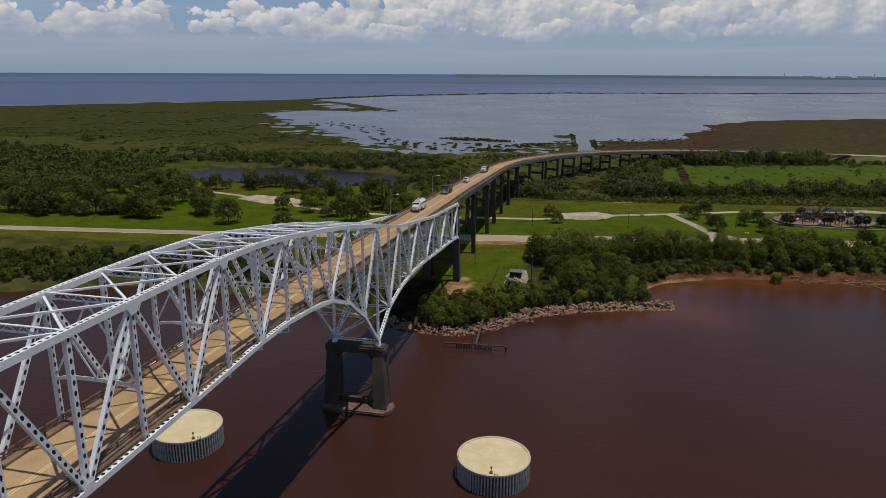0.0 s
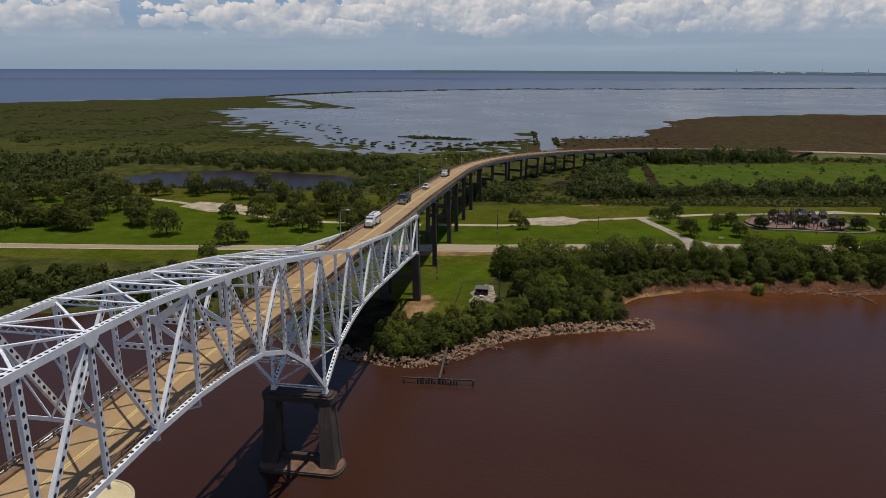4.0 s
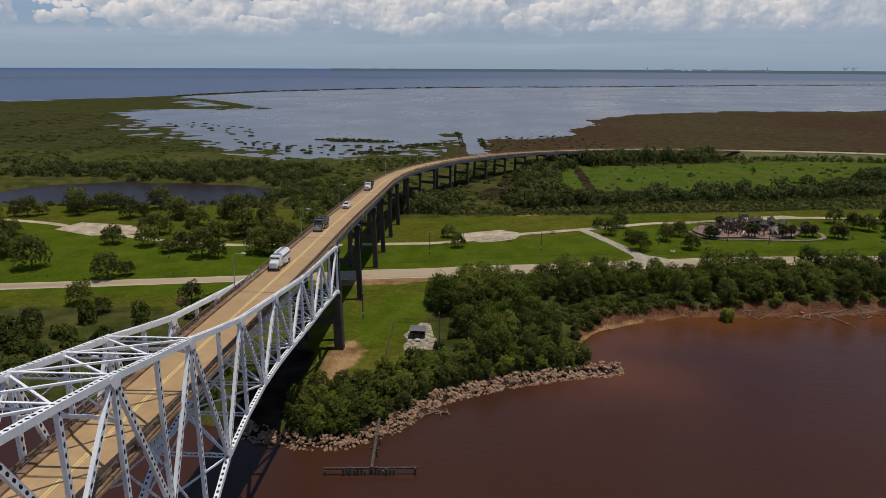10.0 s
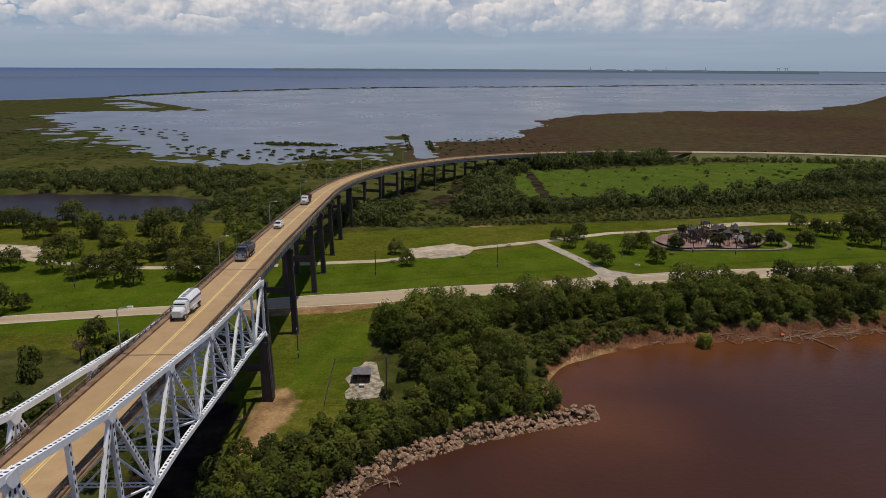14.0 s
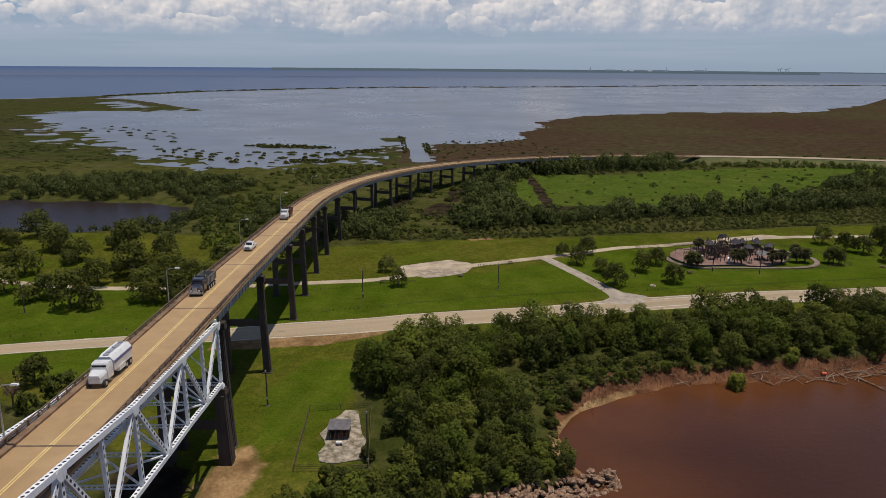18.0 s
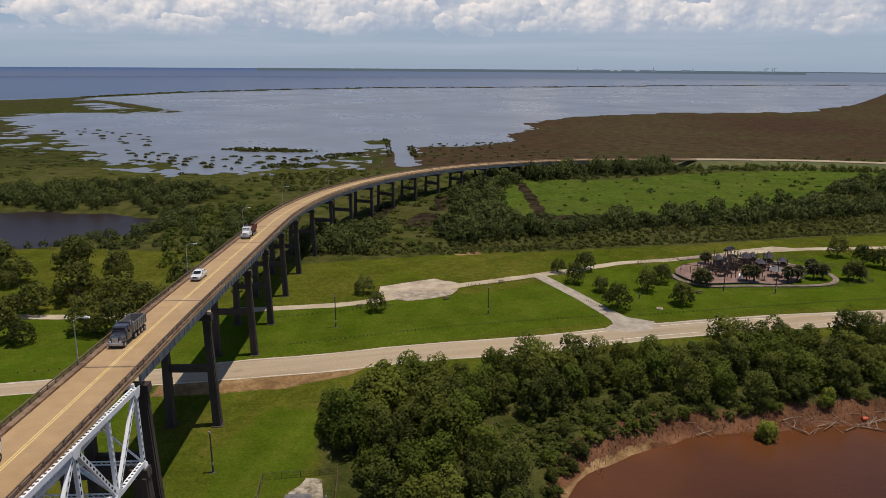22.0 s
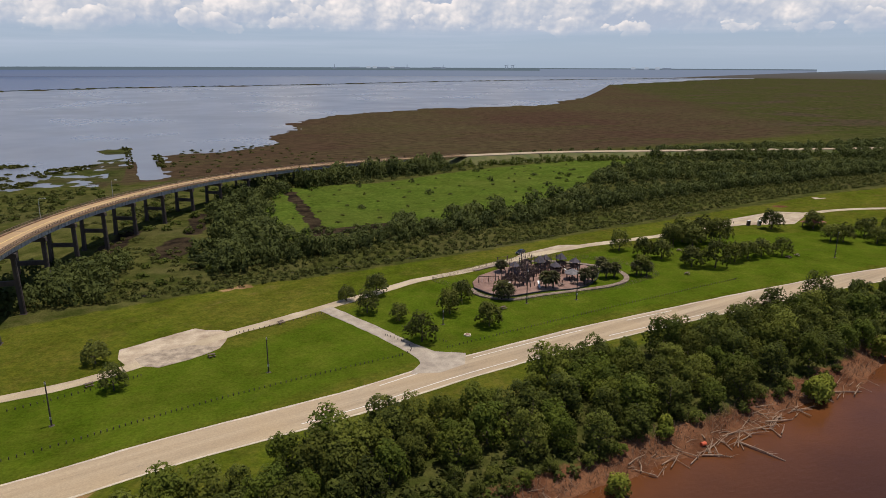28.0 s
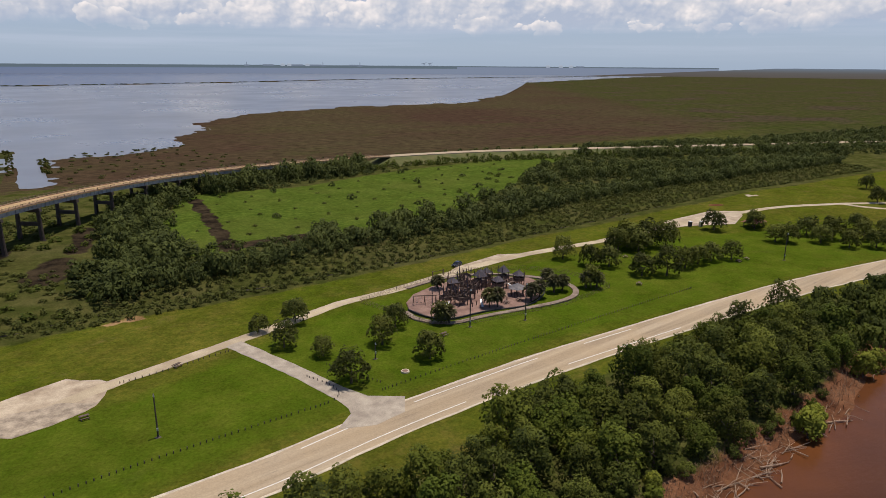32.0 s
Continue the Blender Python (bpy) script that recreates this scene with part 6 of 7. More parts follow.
# ---- river things ----
def cell_cofferdam(x, y, r=6.5, h=4.2):
    ob = thing("sheet_pile_cell", "round sheet-pile cell filled with pale sand in the river", "cofferdam", (x, y, 0), "protection cells")
    # dark wall puts the shade between the piles into colour
    part("inner_wall", MB().cyl((0, 0, -2), (0, 0, h - 0.3), r - 0.02, r - 0.02, 64, False), M["recess_shade"], ob, "recessed sheet-pile web, painted dark as shade between piles")
    pile = MB().add([(-0.15, 0.06, -2), (-0.10, -0.20, -2), (0.10, -0.20, -2), (0.15, 0.06, -2), (-0.15, 0.06, h - 0.30), (-0.10, -0.20, h - 0.30), (0.10, -0.20, h - 0.30), (0.15, 0.06, h - 0.30)],
                    [(0, 1, 5, 4), (1, 2, 6, 5), (2, 3, 7, 6), (4, 5, 6, 7)]).mesh("steel_panel", M["sheet"])
    n = int(2 * math.pi * r / 0.56)
    for i in range(n):
        a = 2 * math.pi * i / n
        p = part("steel_panel", pile, None, ob)
        p.matrix_basis = pose(r * math.sin(a), -r * math.cos(a), 0, 0, 0, math.degrees(a))
    rim = MB()
    m = 48
    for k in range(m):
        a0, a1 = 2 * math.pi * k / m, 2 * math.pi * (k + 1) / m
        vs = []
        for a in (a0, a1):
            for rr_, z in ((r + 0.22, h - 0.30), (r + 0.22, h), (r - 0.16, h), (r - 0.16, h - 0.45)):
                vs.append((rr_ * math.cos(a), rr_ * math.sin(a), z))
        rim.add(vs, [(0, 4, 5, 1), (1, 5, 6, 2), (2, 6, 7, 3)])
    part("rim", rim, M["rim"], ob, "pale concrete rim")
    top = [((r - 0.1) * math.cos(2 * math.pi * k / m), (r - 0.1) * math.sin(2 * math.pi * k / m)) for k in range(m)]
    part("fill", MB().prism(top, h - 1.0, h - 0.12), M["sand_top"], ob, "pale sandy fill")
    for a in (-1.2, 0.2):
        q = Vector((r * 1.04 * math.sin(a), -r * 1.04 * math.cos(a), 0))
        ladder = MB().beam(q + Vector((0.25, 0, -0.5)), q + Vector((0.25, 0, h + 0.7)), 0.08, 0.08, (0, 1, 0)).beam(q + Vector((-0.25, 0, -0.5)), q + Vector((-0.25, 0, h + 0.7)), 0.08, 0.08, (0, 1, 0))
        for k in range(9):
            ladder.beam(q + Vector((-0.25, 0, 0.2 + 0.55 * k)), q + Vector((0.25, 0, 0.2 + 0.55 * k)), 0.05, 0.05)
        part("ladder", ladder, M["grey_steel"], ob)
    lamp = MB().cyl((0.4, -r + 0.8, h - 0.15), (0.4, -r + 0.8, h + 1.0), 0.07, 0.07, 8).box((0.4, -r + 0.8, h + 1.1), (0.35, 0.35, 0.3), 0, 0.7).box((0.4, -r + 0.8, h), (0.6, 0.6, 0.4), 0, 0.8)
    part("marker_lamp", lamp, M["rail"], ob, "small marker lamp on a post")
    return ob


CELL = cell_cofferdam(29.2, -105.4)
copy_thing(CELL, pose(-31.4, -108.6, 0, 0, 0, 40))


def pile_dock():
    ob = thing("ruined_dock", "ruined dark timber dock with bare piles in the river", "dock")
    a, b = Vector((7.4, -49.0, 0)), Vector((23.8, -47.8, 0))
    rr = random.Random(4)
    pile = MB().cyl((0, 0, -2.0), (0, 0, 1.6), 0.27, 0.22, 8).mesh("pile", M["wood"])
    for i in range(26):
        t = i / 25
        if i in (3, 4, 12, 20, 21, 22, 23, 24, 1, 2) :
            continue
        p = a.lerp(b, t)
        o = part("pile", pile, None, ob)
        o.matrix_basis = Matrix.LocRotScale((p.x, p.y + rr.uniform(-0.15, 0.15), 0), Euler((rr.uniform(-0.05, 0.05), rr.uniform(-0.05, 0.05), 0)), (1, 1, rr.uniform(0.55, 1.1)))
    part("top_beam", MB().beam(a + Vector((-0.4, 0.2, 1.25)), b + Vector((0.4, 0.2, 1.25)), 0.32, 0.3), M["wood"], ob)
    part("walkway", MB().beam((15.8, -48.4, 1.5), (15.2, -37.0, 2.2), 0.5, 0.35), M["wood"], ob, "dark walkway beam")
    part("walkway", MB().beam((15.3, -39.0, 2.1), (14.9, -28.5, 2.9), 0.5, 0.35), M["wood"], ob, "dark walkway beam")
    for y in (-42.5, -38.0):
        part("trestle", MB().cyl((15.0, y, -1.5), (15.4, y, 2.1), 0.16, 0.14, 8).cyl((16.2, y, -1.5), (15.6, y, 2.0), 0.16, 0.14, 8).beam((14.6, y, 1.8), (16.5, y, 1.8), 0.22, 0.22), M["wood"], ob)


pile_dock()


def rock_meshes(n):
    out = []
    for i in range(n):
        bm = bmesh.new()
        bmesh.ops.create_icosphere(bm, subdivisions=1, radius=1.0)
        r = random.Random(900 + i)
        for v in bm.verts:
            v.co *= r.uniform(0.72, 1.15)
            v.co.z *= 0.62
            v.co.x *= 1.2
        me = bpy.data.meshes.new("boulder")
        bm.to_mesh(me)
        bm.free()
        me.materials.append(M["rock"])
        out.append(me)
    return out


ROCKS = rock_meshes(9)


def riprap():
    ob = thing("riprap_bank", "bank of tumbled tan riprap boulders at the river edge", "rocks")
    rr = random.Random(8)
    line = smooth_line([(-14, -35.2), (-6, -38.4), (2, -39.8), (9, -38.6), (17, -33.4), (23, -24.5), (26, -20.6), (34, -15.4), (44, -10.6), (54, -6.8), (63, -4.2), (70.5, -2.0)], 0.8)
    nrm = normals(line)
    count = 0
    while count < 290:
        i = rr.randrange(len(line))
        wide = 1.6 if line[i][0] < 22 else 2.5 + 0.6 * math.sin(line[i][0] * 0.3)
        o = rr.uniform(-wide, wide * 0.55)
        x, y = line[i][0] + nrm[i][0] * o, line[i][1] + nrm[i][1] * o
        s = rr.uniform(0.45, 0.95) * (0.85 if x < 22 else 1.1)
        p = part("boulder", rr.choice(ROCKS), None, ob)
        z = 0.25 - o * 0.42 + rr.uniform(-0.1, 0.25)
        p.matrix_basis = Matrix.LocRotScale((x, y, max(-0.2, z)), Euler((rr.uniform(-0.5, 0.5), rr.uniform(-0.5, 0.5), rr.uniform(0, 6.3))), (s, s * rr.uniform(0.7, 1.1), s))
        count += 1
    small = MB()
    for k in range(760):
        i = rr.randrange(len(line))
        o = rr.uniform(-3.0, 1.6)
        me = rr.choice(ROCKS)
        s = rr.uniform(0.25, 0.6)
        c = Vector((line[i][0] + nrm[i][0] * o, line[i][1] + nrm[i][1] * o, max(-0.1, 0.15 - o * 0.42)))
        rot = Euler((rr.uniform(-1, 1), rr.uniform(-1, 1), rr.uniform(0, 6))).to_matrix()
        small.add([c + rot @ (v.co * s) for v in me.vertices], [tuple(q.vertices) for q in me.polygons])
    tagged(part("rubble", small, M["rock"], ob), "smaller broken stones between the boulders", kind="stuff")


riprap()


def driftwood():
    rr = random.Random(15)
    for cx, cy, n, spread in ((135, 41.0, 14, 4), (142, 42.0, 14, 4), (148, 43.2, 16, 4.5), (155, 45, 14, 4), (163, 46.5, 10, 4), (172, 48.5, 8, 4), (183, 48.5, 9, 5), (26, -24.5, 9, 2.2), (96, 38.5, 4, 4), (118, 39.6, 7, 4), (127, 40.8, 8, 4), (212, 57, 8, 5)):
        ob = thing("driftwood_pile", "tangled heap of bleached driftwood on the muddy bank", "driftwood", (cx, cy, 0), "bank driftwood")
        for k in range(n):
            x, y = rr.gauss(0, spread * 0.6), rr.gauss(0, spread * 0.3) - 0.6
            L, a = rr.uniform(1.5, 6.5), rr.uniform(-0.6, 0.6) + (0.15 if rr.random() < 0.75 else 1.6)
            z = max(0.12, ground_z(cx + x, cy + y)) + rr.uniform(0.08, 0.4)
            d = Vector((math.cos(a), math.sin(a), rr.uniform(-0.08, 0.16))) * (L / 2)
            c = Vector((x, y, z))
            r0 = rr.uniform(0.05, 0.15)
            bend = Vector((rr.uniform(-0.3, 0.3), rr.uniform(-0.3, 0.3), 0.1))
            mb = MB().cyl(c - d, c + bend, r0, r0 * 0.8, 6).cyl(c + bend, c + d, r0 * 0.8, r0 * 0.3, 6)
            for j in range(rr.randint(0, 3)):
                s = c.lerp(c + d, rr.uniform(0.1, 0.8))
                mb.cyl(s, s + Vector((rr.uniform(-0.9, 0.9), rr.uniform(-0.9, 0.9), rr.uniform(0.1, 0.8))), r0 * 0.4, r0 * 0.12, 5)
            part("log", mb, M["driftwood"], ob)


driftwood()


def stranded_log(p, q, r0, twigs):
    """A whole dead trunk lying in the shallows with its broken branches."""
    rr = random.Random(int(p[0] * 7))
    ob = thing("stranded_log", "bleached dead trunk lying in the shallow water", "driftwood", group="stranded logs")
    p, q = Vector(p), Vector(q)
    mid = p.lerp(q, 0.5) + Vector((rr.uniform(-0.3, 0.3), rr.uniform(-0.3, 0.3), 0.12))
    part("trunk", MB().cyl(p, mid, r0, r0 * 0.8, 8).cyl(mid, q, r0 * 0.8, r0 * 0.35, 8), M["driftwood"], ob)
    for k in range(twigs):
        s = p.lerp(q, rr.uniform(0.1, 0.95))
        part("branch", MB().cyl(s, s + Vector((rr.uniform(-1.4, 1.4), rr.uniform(-1.2, 1.2), rr.uniform(0.2, 1.2))), r0 * 0.35, r0 * 0.1, 6), M["driftwood"], ob)


stranded_log((141.0, 39.6, 0.35), (144.2, 31.6, 0.15), 0.22, 5)
stranded_log((152.0, 43.6, 0.4), (158.5, 42.4, 0.2), 0.2, 6)
stranded_log((176.0, 47.8, 0.4), (183.5, 45.6, 0.15), 0.2, 6)
stranded_log((131.0, 38.9, 0.3), (136.2, 36.4, 0.1), 0.16, 8)
buoy = thing("barrel", "small red-orange barrel washed up on the bank", "barrel", (133.6, 41.4, 0.35))
part("body", MB().cyl((-0.55, 0, 0.3), (0.55, 0, 0.3), 0.42, 0.42, 14), M["orange"], buoy)
part("lid", MB().cyl((0.55, 0, 0.3), (0.6, 0, 0.3), 0.36, 0.34, 14), M["orange"], buoy)


# ---- poles, lamps, fences ----
def lamp_post(s):
    x, y, h = bridge_xy(s)
    z = deck_z(s)
    ob = thing("street_lamp", "slim grey street lamp with one arm on the bridge parapet", "lamp", pose(x - (HALF + 0.98) * math.cos(h), y + (HALF + 0.98) * math.sin(h), z + 0.30, 0, 0, -math.degrees(h)), "bridge lamps")
    part("pole", MB().cyl((0, 0, 0), (0.15, 0, 6.6), 0.11, 0.07, 8), M["grey_steel"], ob)
    part("base_plate", MB().box((0, 0, 0.06), (0.4, 0.4, 0.12)), M["grey_steel"], ob)
    part("arm", MB().cyl((0.15, 0, 6.5), (0.7, 0, 6.95), 0.055, 0.05, 6).cyl((0.7, 0, 6.95), (1.7, 0, 7.05), 0.05, 0.045, 6), M["grey_steel"], ob)
    part("lamp_head", MB().box((2.05, 0, 7.05), (0.85, 0.32, 0.2), 0, 0.8), M["lamp_white"], ob, "pale lamp head")


for s in (-92, -43, 6.8, 57.5, 108, 158, 209, 260):
    lamp_post(s)


def wood_pole(x, y, h, box=False):
    ob = thing("utility_pole", "plain dark wooden utility pole on the lawn", "pole", (x, y, ground_z(x, y)), "wooden poles")
    part("shaft", MB().cyl((0, 0, -0.5), (0, 0, h), 0.17, 0.11, 9), M["wood"], ob)
    part("top_fitting", MB().box((0.0, -0.18, h - 0.35), (0.3, 0.28, 0.42), 0, 0.8), M["grey_steel"], ob)
    part("meter_box", MB().box((0, -0.2, 1.7), (0.34, 0.2, 0.55)), M["grey_steel"], ob)
    part("base_mat", MB().box((0, 0, 0.02), (1.1, 0.9, 0.08), 0.3, 0.8), M["wood"], ob)


for x, y, h in ((17.1, 92.6, 9.6), (60.2, 101.2, 8.8), (2.5, 24.2, 8.3), (109, 113.6, 4.2), (138.8, 120.2, 10.5), (154.4, 117.3, 10.5), (270, 121.3, 10.0), (-79, 79.8, 9.4), (25.6, 0.2, 11.5), (-190, 60, 9.5)):
    wood_pole(x, y, h)

bollard = thing("lawn_bollard", "short dark timber bollard at the lawn edge", "bollard", group="lawn bollards")
part("post", MB().cyl((0, 0, -0.2), (0, 0, 0.50), 0.10, 0.09, 8), M["wood"], bollard)
part("cap", MB().cyl((0, 0, 0.50), (0, 0, 0.56), 0.11, 0.05, 8), M["wood"], bollard)
first = True
for line, gap in (([(6, 81), (24, 85.5), (41, 90.1), (57, 93.5), (71, 95.6), (84, 97.4), (92, 98.6), (95.2, 101), (95, 106), (92, 112)], 1.1), ([(0, 100.6), (12, 103.5), (25, 107.2), (33, 110)], 1.2),
                  ([(104, 98.5), (118, 101), (135, 103.7), (148.5, 105.7), (175, 109.5), (196, 112.5), (216, 115)], 1.1), ([(56, 128), (66, 130), (74, 132.5), (80, 134)], 1.2), ([(105, 102), (102, 108), (98, 116)], 1.2), ([(-130, 55), (-100, 58.5), (-70, 63), (-45, 67.5)], 3.2)):
    for x, y in smooth_line(line, gap):
        m = pose(x, y, ground_z(x, y), 0, 0, rng.uniform(0, 90))
        if first:
            bollard.matrix_basis, first = m, False
        else:
            copy_thing(bollard, m)


def mesh_fence(name, label, pts, h, gap, closed=True, mat="rail"):
    ob = thing(name, label, "fence")
    ring = pts + [pts[0]] if closed else pts
    post = MB().cyl((0, 0, -0.2), (0, 0, h), 0.05, 0.05, 6).mesh("post", M[mat])
    for (x0, y0), (x1, y1) in zip(ring, ring[1:]):
        L = math.hypot(x1 - x0, y1 - y0)
        n = max(1, int(L / gap))
        for i in range(n):
            x, y = x0 + (x1 - x0) * i / n, y0 + (y1 - y0) * i / n
            p = part("post", post, None, ob)
            p.matrix_basis = Matrix.Translation((x, y, ground_z(x, y)))
            xe, ye = x0 + (x1 - x0) * (i + 1) / n, y0 + (y1 - y0) * (i + 1) / n
            z0, z1 = ground_z(x, y), ground_z(xe, ye)
            mb = MB()
            for k in range(4):
                zz = 0.12 + (h - 0.16) * k / 3
                mb.beam((x, y, z0 + zz), (xe, ye, z1 + zz), 0.035, 0.045)
            for j in range(1, 6):
                t = j / 6
                q = Vector((x + (xe - x) * t, y + (ye - y) * t, z0 + (z1 - z0) * t))
                mb.beam(q + Vector((0, 0, 0.1)), q + Vector((0, 0, h - 0.05)), 0.025, 0.025, (0, 1, 0))
            part("fence_panel", mb, M[mat], ob)
    return ob


mesh_fence("shed_fence", "thin brown wire fence round the pump shed", [(12.4, -0.6), (11.8, 21.2), (24.6, 22.8), (25.8, -1.0)], 1.5, 3.0)
FENCE = [(120.7, 151), (131.3, 154.8), (157.2, 162.4), (170, 160.8), (182, 155), (191, 146), (194.5, 134), (193.8, 127.4), (190.4, 126.2), (172.5, 121.6), (156.5, 121.0), (138, 122), (130, 126.5)]
mesh_fence("playground_fence", "dark wire fence round the playground", FENCE, 1.4, 3.2)


# ---- pump shed ----
def pump_shed():
    solo("gravel_yard", MB().prism([(16.6, 2.2), (18.2, 1.6), (20.0, 1.5), (22.3, 2.2), (24.6, 2.8), (24.1, 5.0), (24.6, 9.2), (23.6, 11.5), (23.2, 13.8), (22.6, 17.5), (22.0, 20.8), (19.3, 21.2), (18.5, 19.0), (17.0, 17.2), (16.4, 14.4), (15.3, 11.8), (16.4, 9.6), (17.0, 7.8), (16.0, 5.0)], G0 - 0.5, G0 + 0.30), M["gravel"], "pale broken gravel yard round the shed", "yard", kind="structure")
    ob = thing("pump_shed", "weathered grey open-sided pump shed with a flat roof", "shed", Matrix.Translation((19.3, 11.4, G0 + 0.3)) @ Matrix.Diagonal((0.82, 0.62, 0.9, 1.0)))
    for x in (-2.2, -0.75, 0.75, 2.2):
        for y in (-2.9, 2.9):
            part("post", MB().box((x, y, 1.15), (0.16, 0.16, 2.3)), M["wood"], ob)
    part("back_wall", MB().box((0, 2.95, 1.1), (4.5, 0.12, 2.2)), M["wood"], ob)
    for sx in (-1, 1):
        part("side_wall", MB().box((sx * 2.28, 0.4, 0.9), (0.12, 5.0, 1.8)), M["wood"], ob)
    for i in range(9):
        part("roof_sheet", MB().box((-2.36 + 0.59 * i, 0, 2.42 + 0.02 * (i % 2)), (0.57, 6.6, 0.07)), M["grey_roof"], ob, "weathered grey roof sheet")
    part("pump", MB().box((0.4, -0.8, 0.5), (1.4, 2.2, 1.0), 0, 0.8).cyl((0.4, -0.8, 1.0), (0.4, -0.8, 1.5), 0.3, 0.25, 10), M["red"], ob, "rusty red pump")
    for k in range(5):
        part("picket", MB().box((-1.9 + 0.9 * k, -2.95, 0.7), (0.12, 0.06, 1.4)), M["driftwood"], ob)
    tank = thing("tank_trailer", "small white tank on a trailer beside the shed", "tank", Matrix.Translation((19.6, 7.6, G0 + 0.3)) @ Matrix.Diagonal((0.6, 0.6, 0.6, 1.0)))
    part("tank", MB().cyl((-1.0, 0, 0.85), (1.0, 0, 0.85), 0.5, 0.5, 14), M["lamp_white"], tank)
    part("frame", MB().box((0, 0, 0.38), (2.4, 0.9, 0.12)), M["grey_steel"], tank)
    for x in (-0.6, 0.6):
        for y in (-0.5, 0.5):
            part("wheel", MB().cyl((x, y - 0.08, 0.3), (x, y + 0.08, 0.3), 0.3, 0.3, 12), M["black"], tank)


pump_shed()


# ---- playground ----
def playground():
    solo("mulch_bed", MB().prism([(130.4, 139), (132, 144), (137, 149.5), (148.5, 155), (160, 155.5), (170, 152), (177.5, 146.5), (177, 139), (170, 131), (160.5, 126.2), (148.5, 127.8), (137, 127.4), (132.5, 131.5)], G0 - 0.5, G0 + 0.30), M["mulch"], "red-brown wood chip bed of the playground", "play surface", kind="structure")
    ring = smooth_line([(138, 156), (148, 158.7), (157, 159.4), (166.5, 157), (174, 152), (180.5, 145), (184, 138.5), (183.5, 132), (179.5, 126.8), (172, 124.3), (159, 124.2), (146, 124.6), (135.5, 124.6), (129.2, 131), (128.6, 138)], 2.0)
    solo("play_path", strip(ring, -0.9, 0.9, G0 - 0.4, G0 + 0.32), M["play_concrete"], "brown stained concrete path round the playground", "path", kind="structure")
    solo("mulch_border", strip(smooth_line([(130.0, 138.8), (132.2, 131.2), (136.8, 127.0), (148.5, 127.3), (160.6, 125.8), (170.4, 130.6), (177.4, 138.6)], 1.5), -0.14, 0.14, G0 - 0.3, G0 + 0.5), M["black"], "black rubber edging of the play bed", "edging", kind="structure")
    rr = random.Random(31)
    z0 = G0 + 0.3
    castle = thing("play_castle", "large brown timber play castle with dark pointed towers", "play structure", (0, 0, z0))
    towers = []
    for x, y, h, w in ((141.5, 138.2, 2.4, 2.6), (145.2, 135.4, 2.8, 2.8), (149.6, 138.5, 3.4, 2.6), (152.4, 148.8, 2.6, 2.6), (156.0, 151.2, 3.6, 2.8), (148.0, 145.0, 3.0, 2.6), (153.2, 142.6, 2.4, 2.6), (158.4, 146.2, 3.0, 2.8), (162.6, 149.4, 2.6, 2.4), (166.8, 146.0, 3.2, 2.6), (161.6, 141.2, 2.4, 2.6), (170.2, 142.6, 2.6, 2.6), (144.6, 141.6, 2.0, 2.4)):
        towers.append((x, y, h, w))
        tower = part("tower", MB().box((x, y, h * 0.55), (w, w, 0.18)), M["timber"], castle, "timber tower platform")
        for sx in (-1, 1):
            for sy in (-1, 1):
                part("post", MB().box((x + sx * w * 0.46, y + sy * w * 0.46, h / 2 + 0.35), (0.18, 0.18, h + 0.7)), M["timber"], tower)
        for sx, sy, bw, bd in ((0, -1, w, 0.08), (0, 1, w, 0.08), (-1, 0, 0.08, w), (1, 0, 0.08, w)):
            if rr.random() < 0.8:
                part("rail_board", MB().box((x + sx * w * 0.48, y + sy * w * 0.48, h * 0.55 + 0.55), (bw, bd, 0.8)), M["timber"], tower)
        for sx, sy in ((-1, -1), (1, -1), (1, 1), (-1, 1)):
            if rr.random() < 0.7:
                q = (x + sx * w * 0.46, y + sy * w * 0.46)
                part("spire", MB().cyl((*q, h + 0.7), (*q, h + rr.uniform(1.7, 2.5)), 0.26, 0.03, 6), M[rr.choice(("shingle", "driftwood", "timber"))], tower, "pointed spire on a tower post")
        if rr.random() < 0.45:
            r = w * 0.60
            part("roof", MB().add([(x - r, y - r, h + 0.6), (x + r, y - r, h + 0.6), (x + r, y + r, h + 0.6), (x - r, y + r, h + 0.6), (x, y, h + 0.6 + w * rr.uniform(0.5, 0.95))], [(3, 2, 1, 0), (0, 1, 4), (1, 2, 4), (2, 3, 4), (3, 0, 4)]), M["shingle"], tower, "dark pointed shingle roof")
        else:
            for sx in (-1, 1):
                part("spike", MB().cyl((x + sx * w * 0.4, y, h + 0.6), (x + sx * w * 0.4, y, h + 2.0), 0.16, 0.02, 6), M["driftwood"], tower, "pale pointed finial")
    for (x0, y0, h0, _), (x1, y1, h1, _) in zip(towers, towers[1:]):
        if math.hypot(x1 - x0, y1 - y0) < 9.5:
            bridge_ = part("bridge_walk", MB().beam((x0, y0, h0 * 0.55), (x1, y1, h1 * 0.55), 0.9, 0.14), M["timber"], castle)
            d = Vector((y1 - y0, x0 - x1, 0)).normalized() * 0.48
            for sg in (-1, 1):
                part("handrail", MB().beam(Vector((x0, y0, h0 * 0.55 + 0.9)) + d * sg, Vector((x1, y1, h1 * 0.55 + 0.9)) + d * sg, 0.08, 0.1), M["timber"], bridge_)
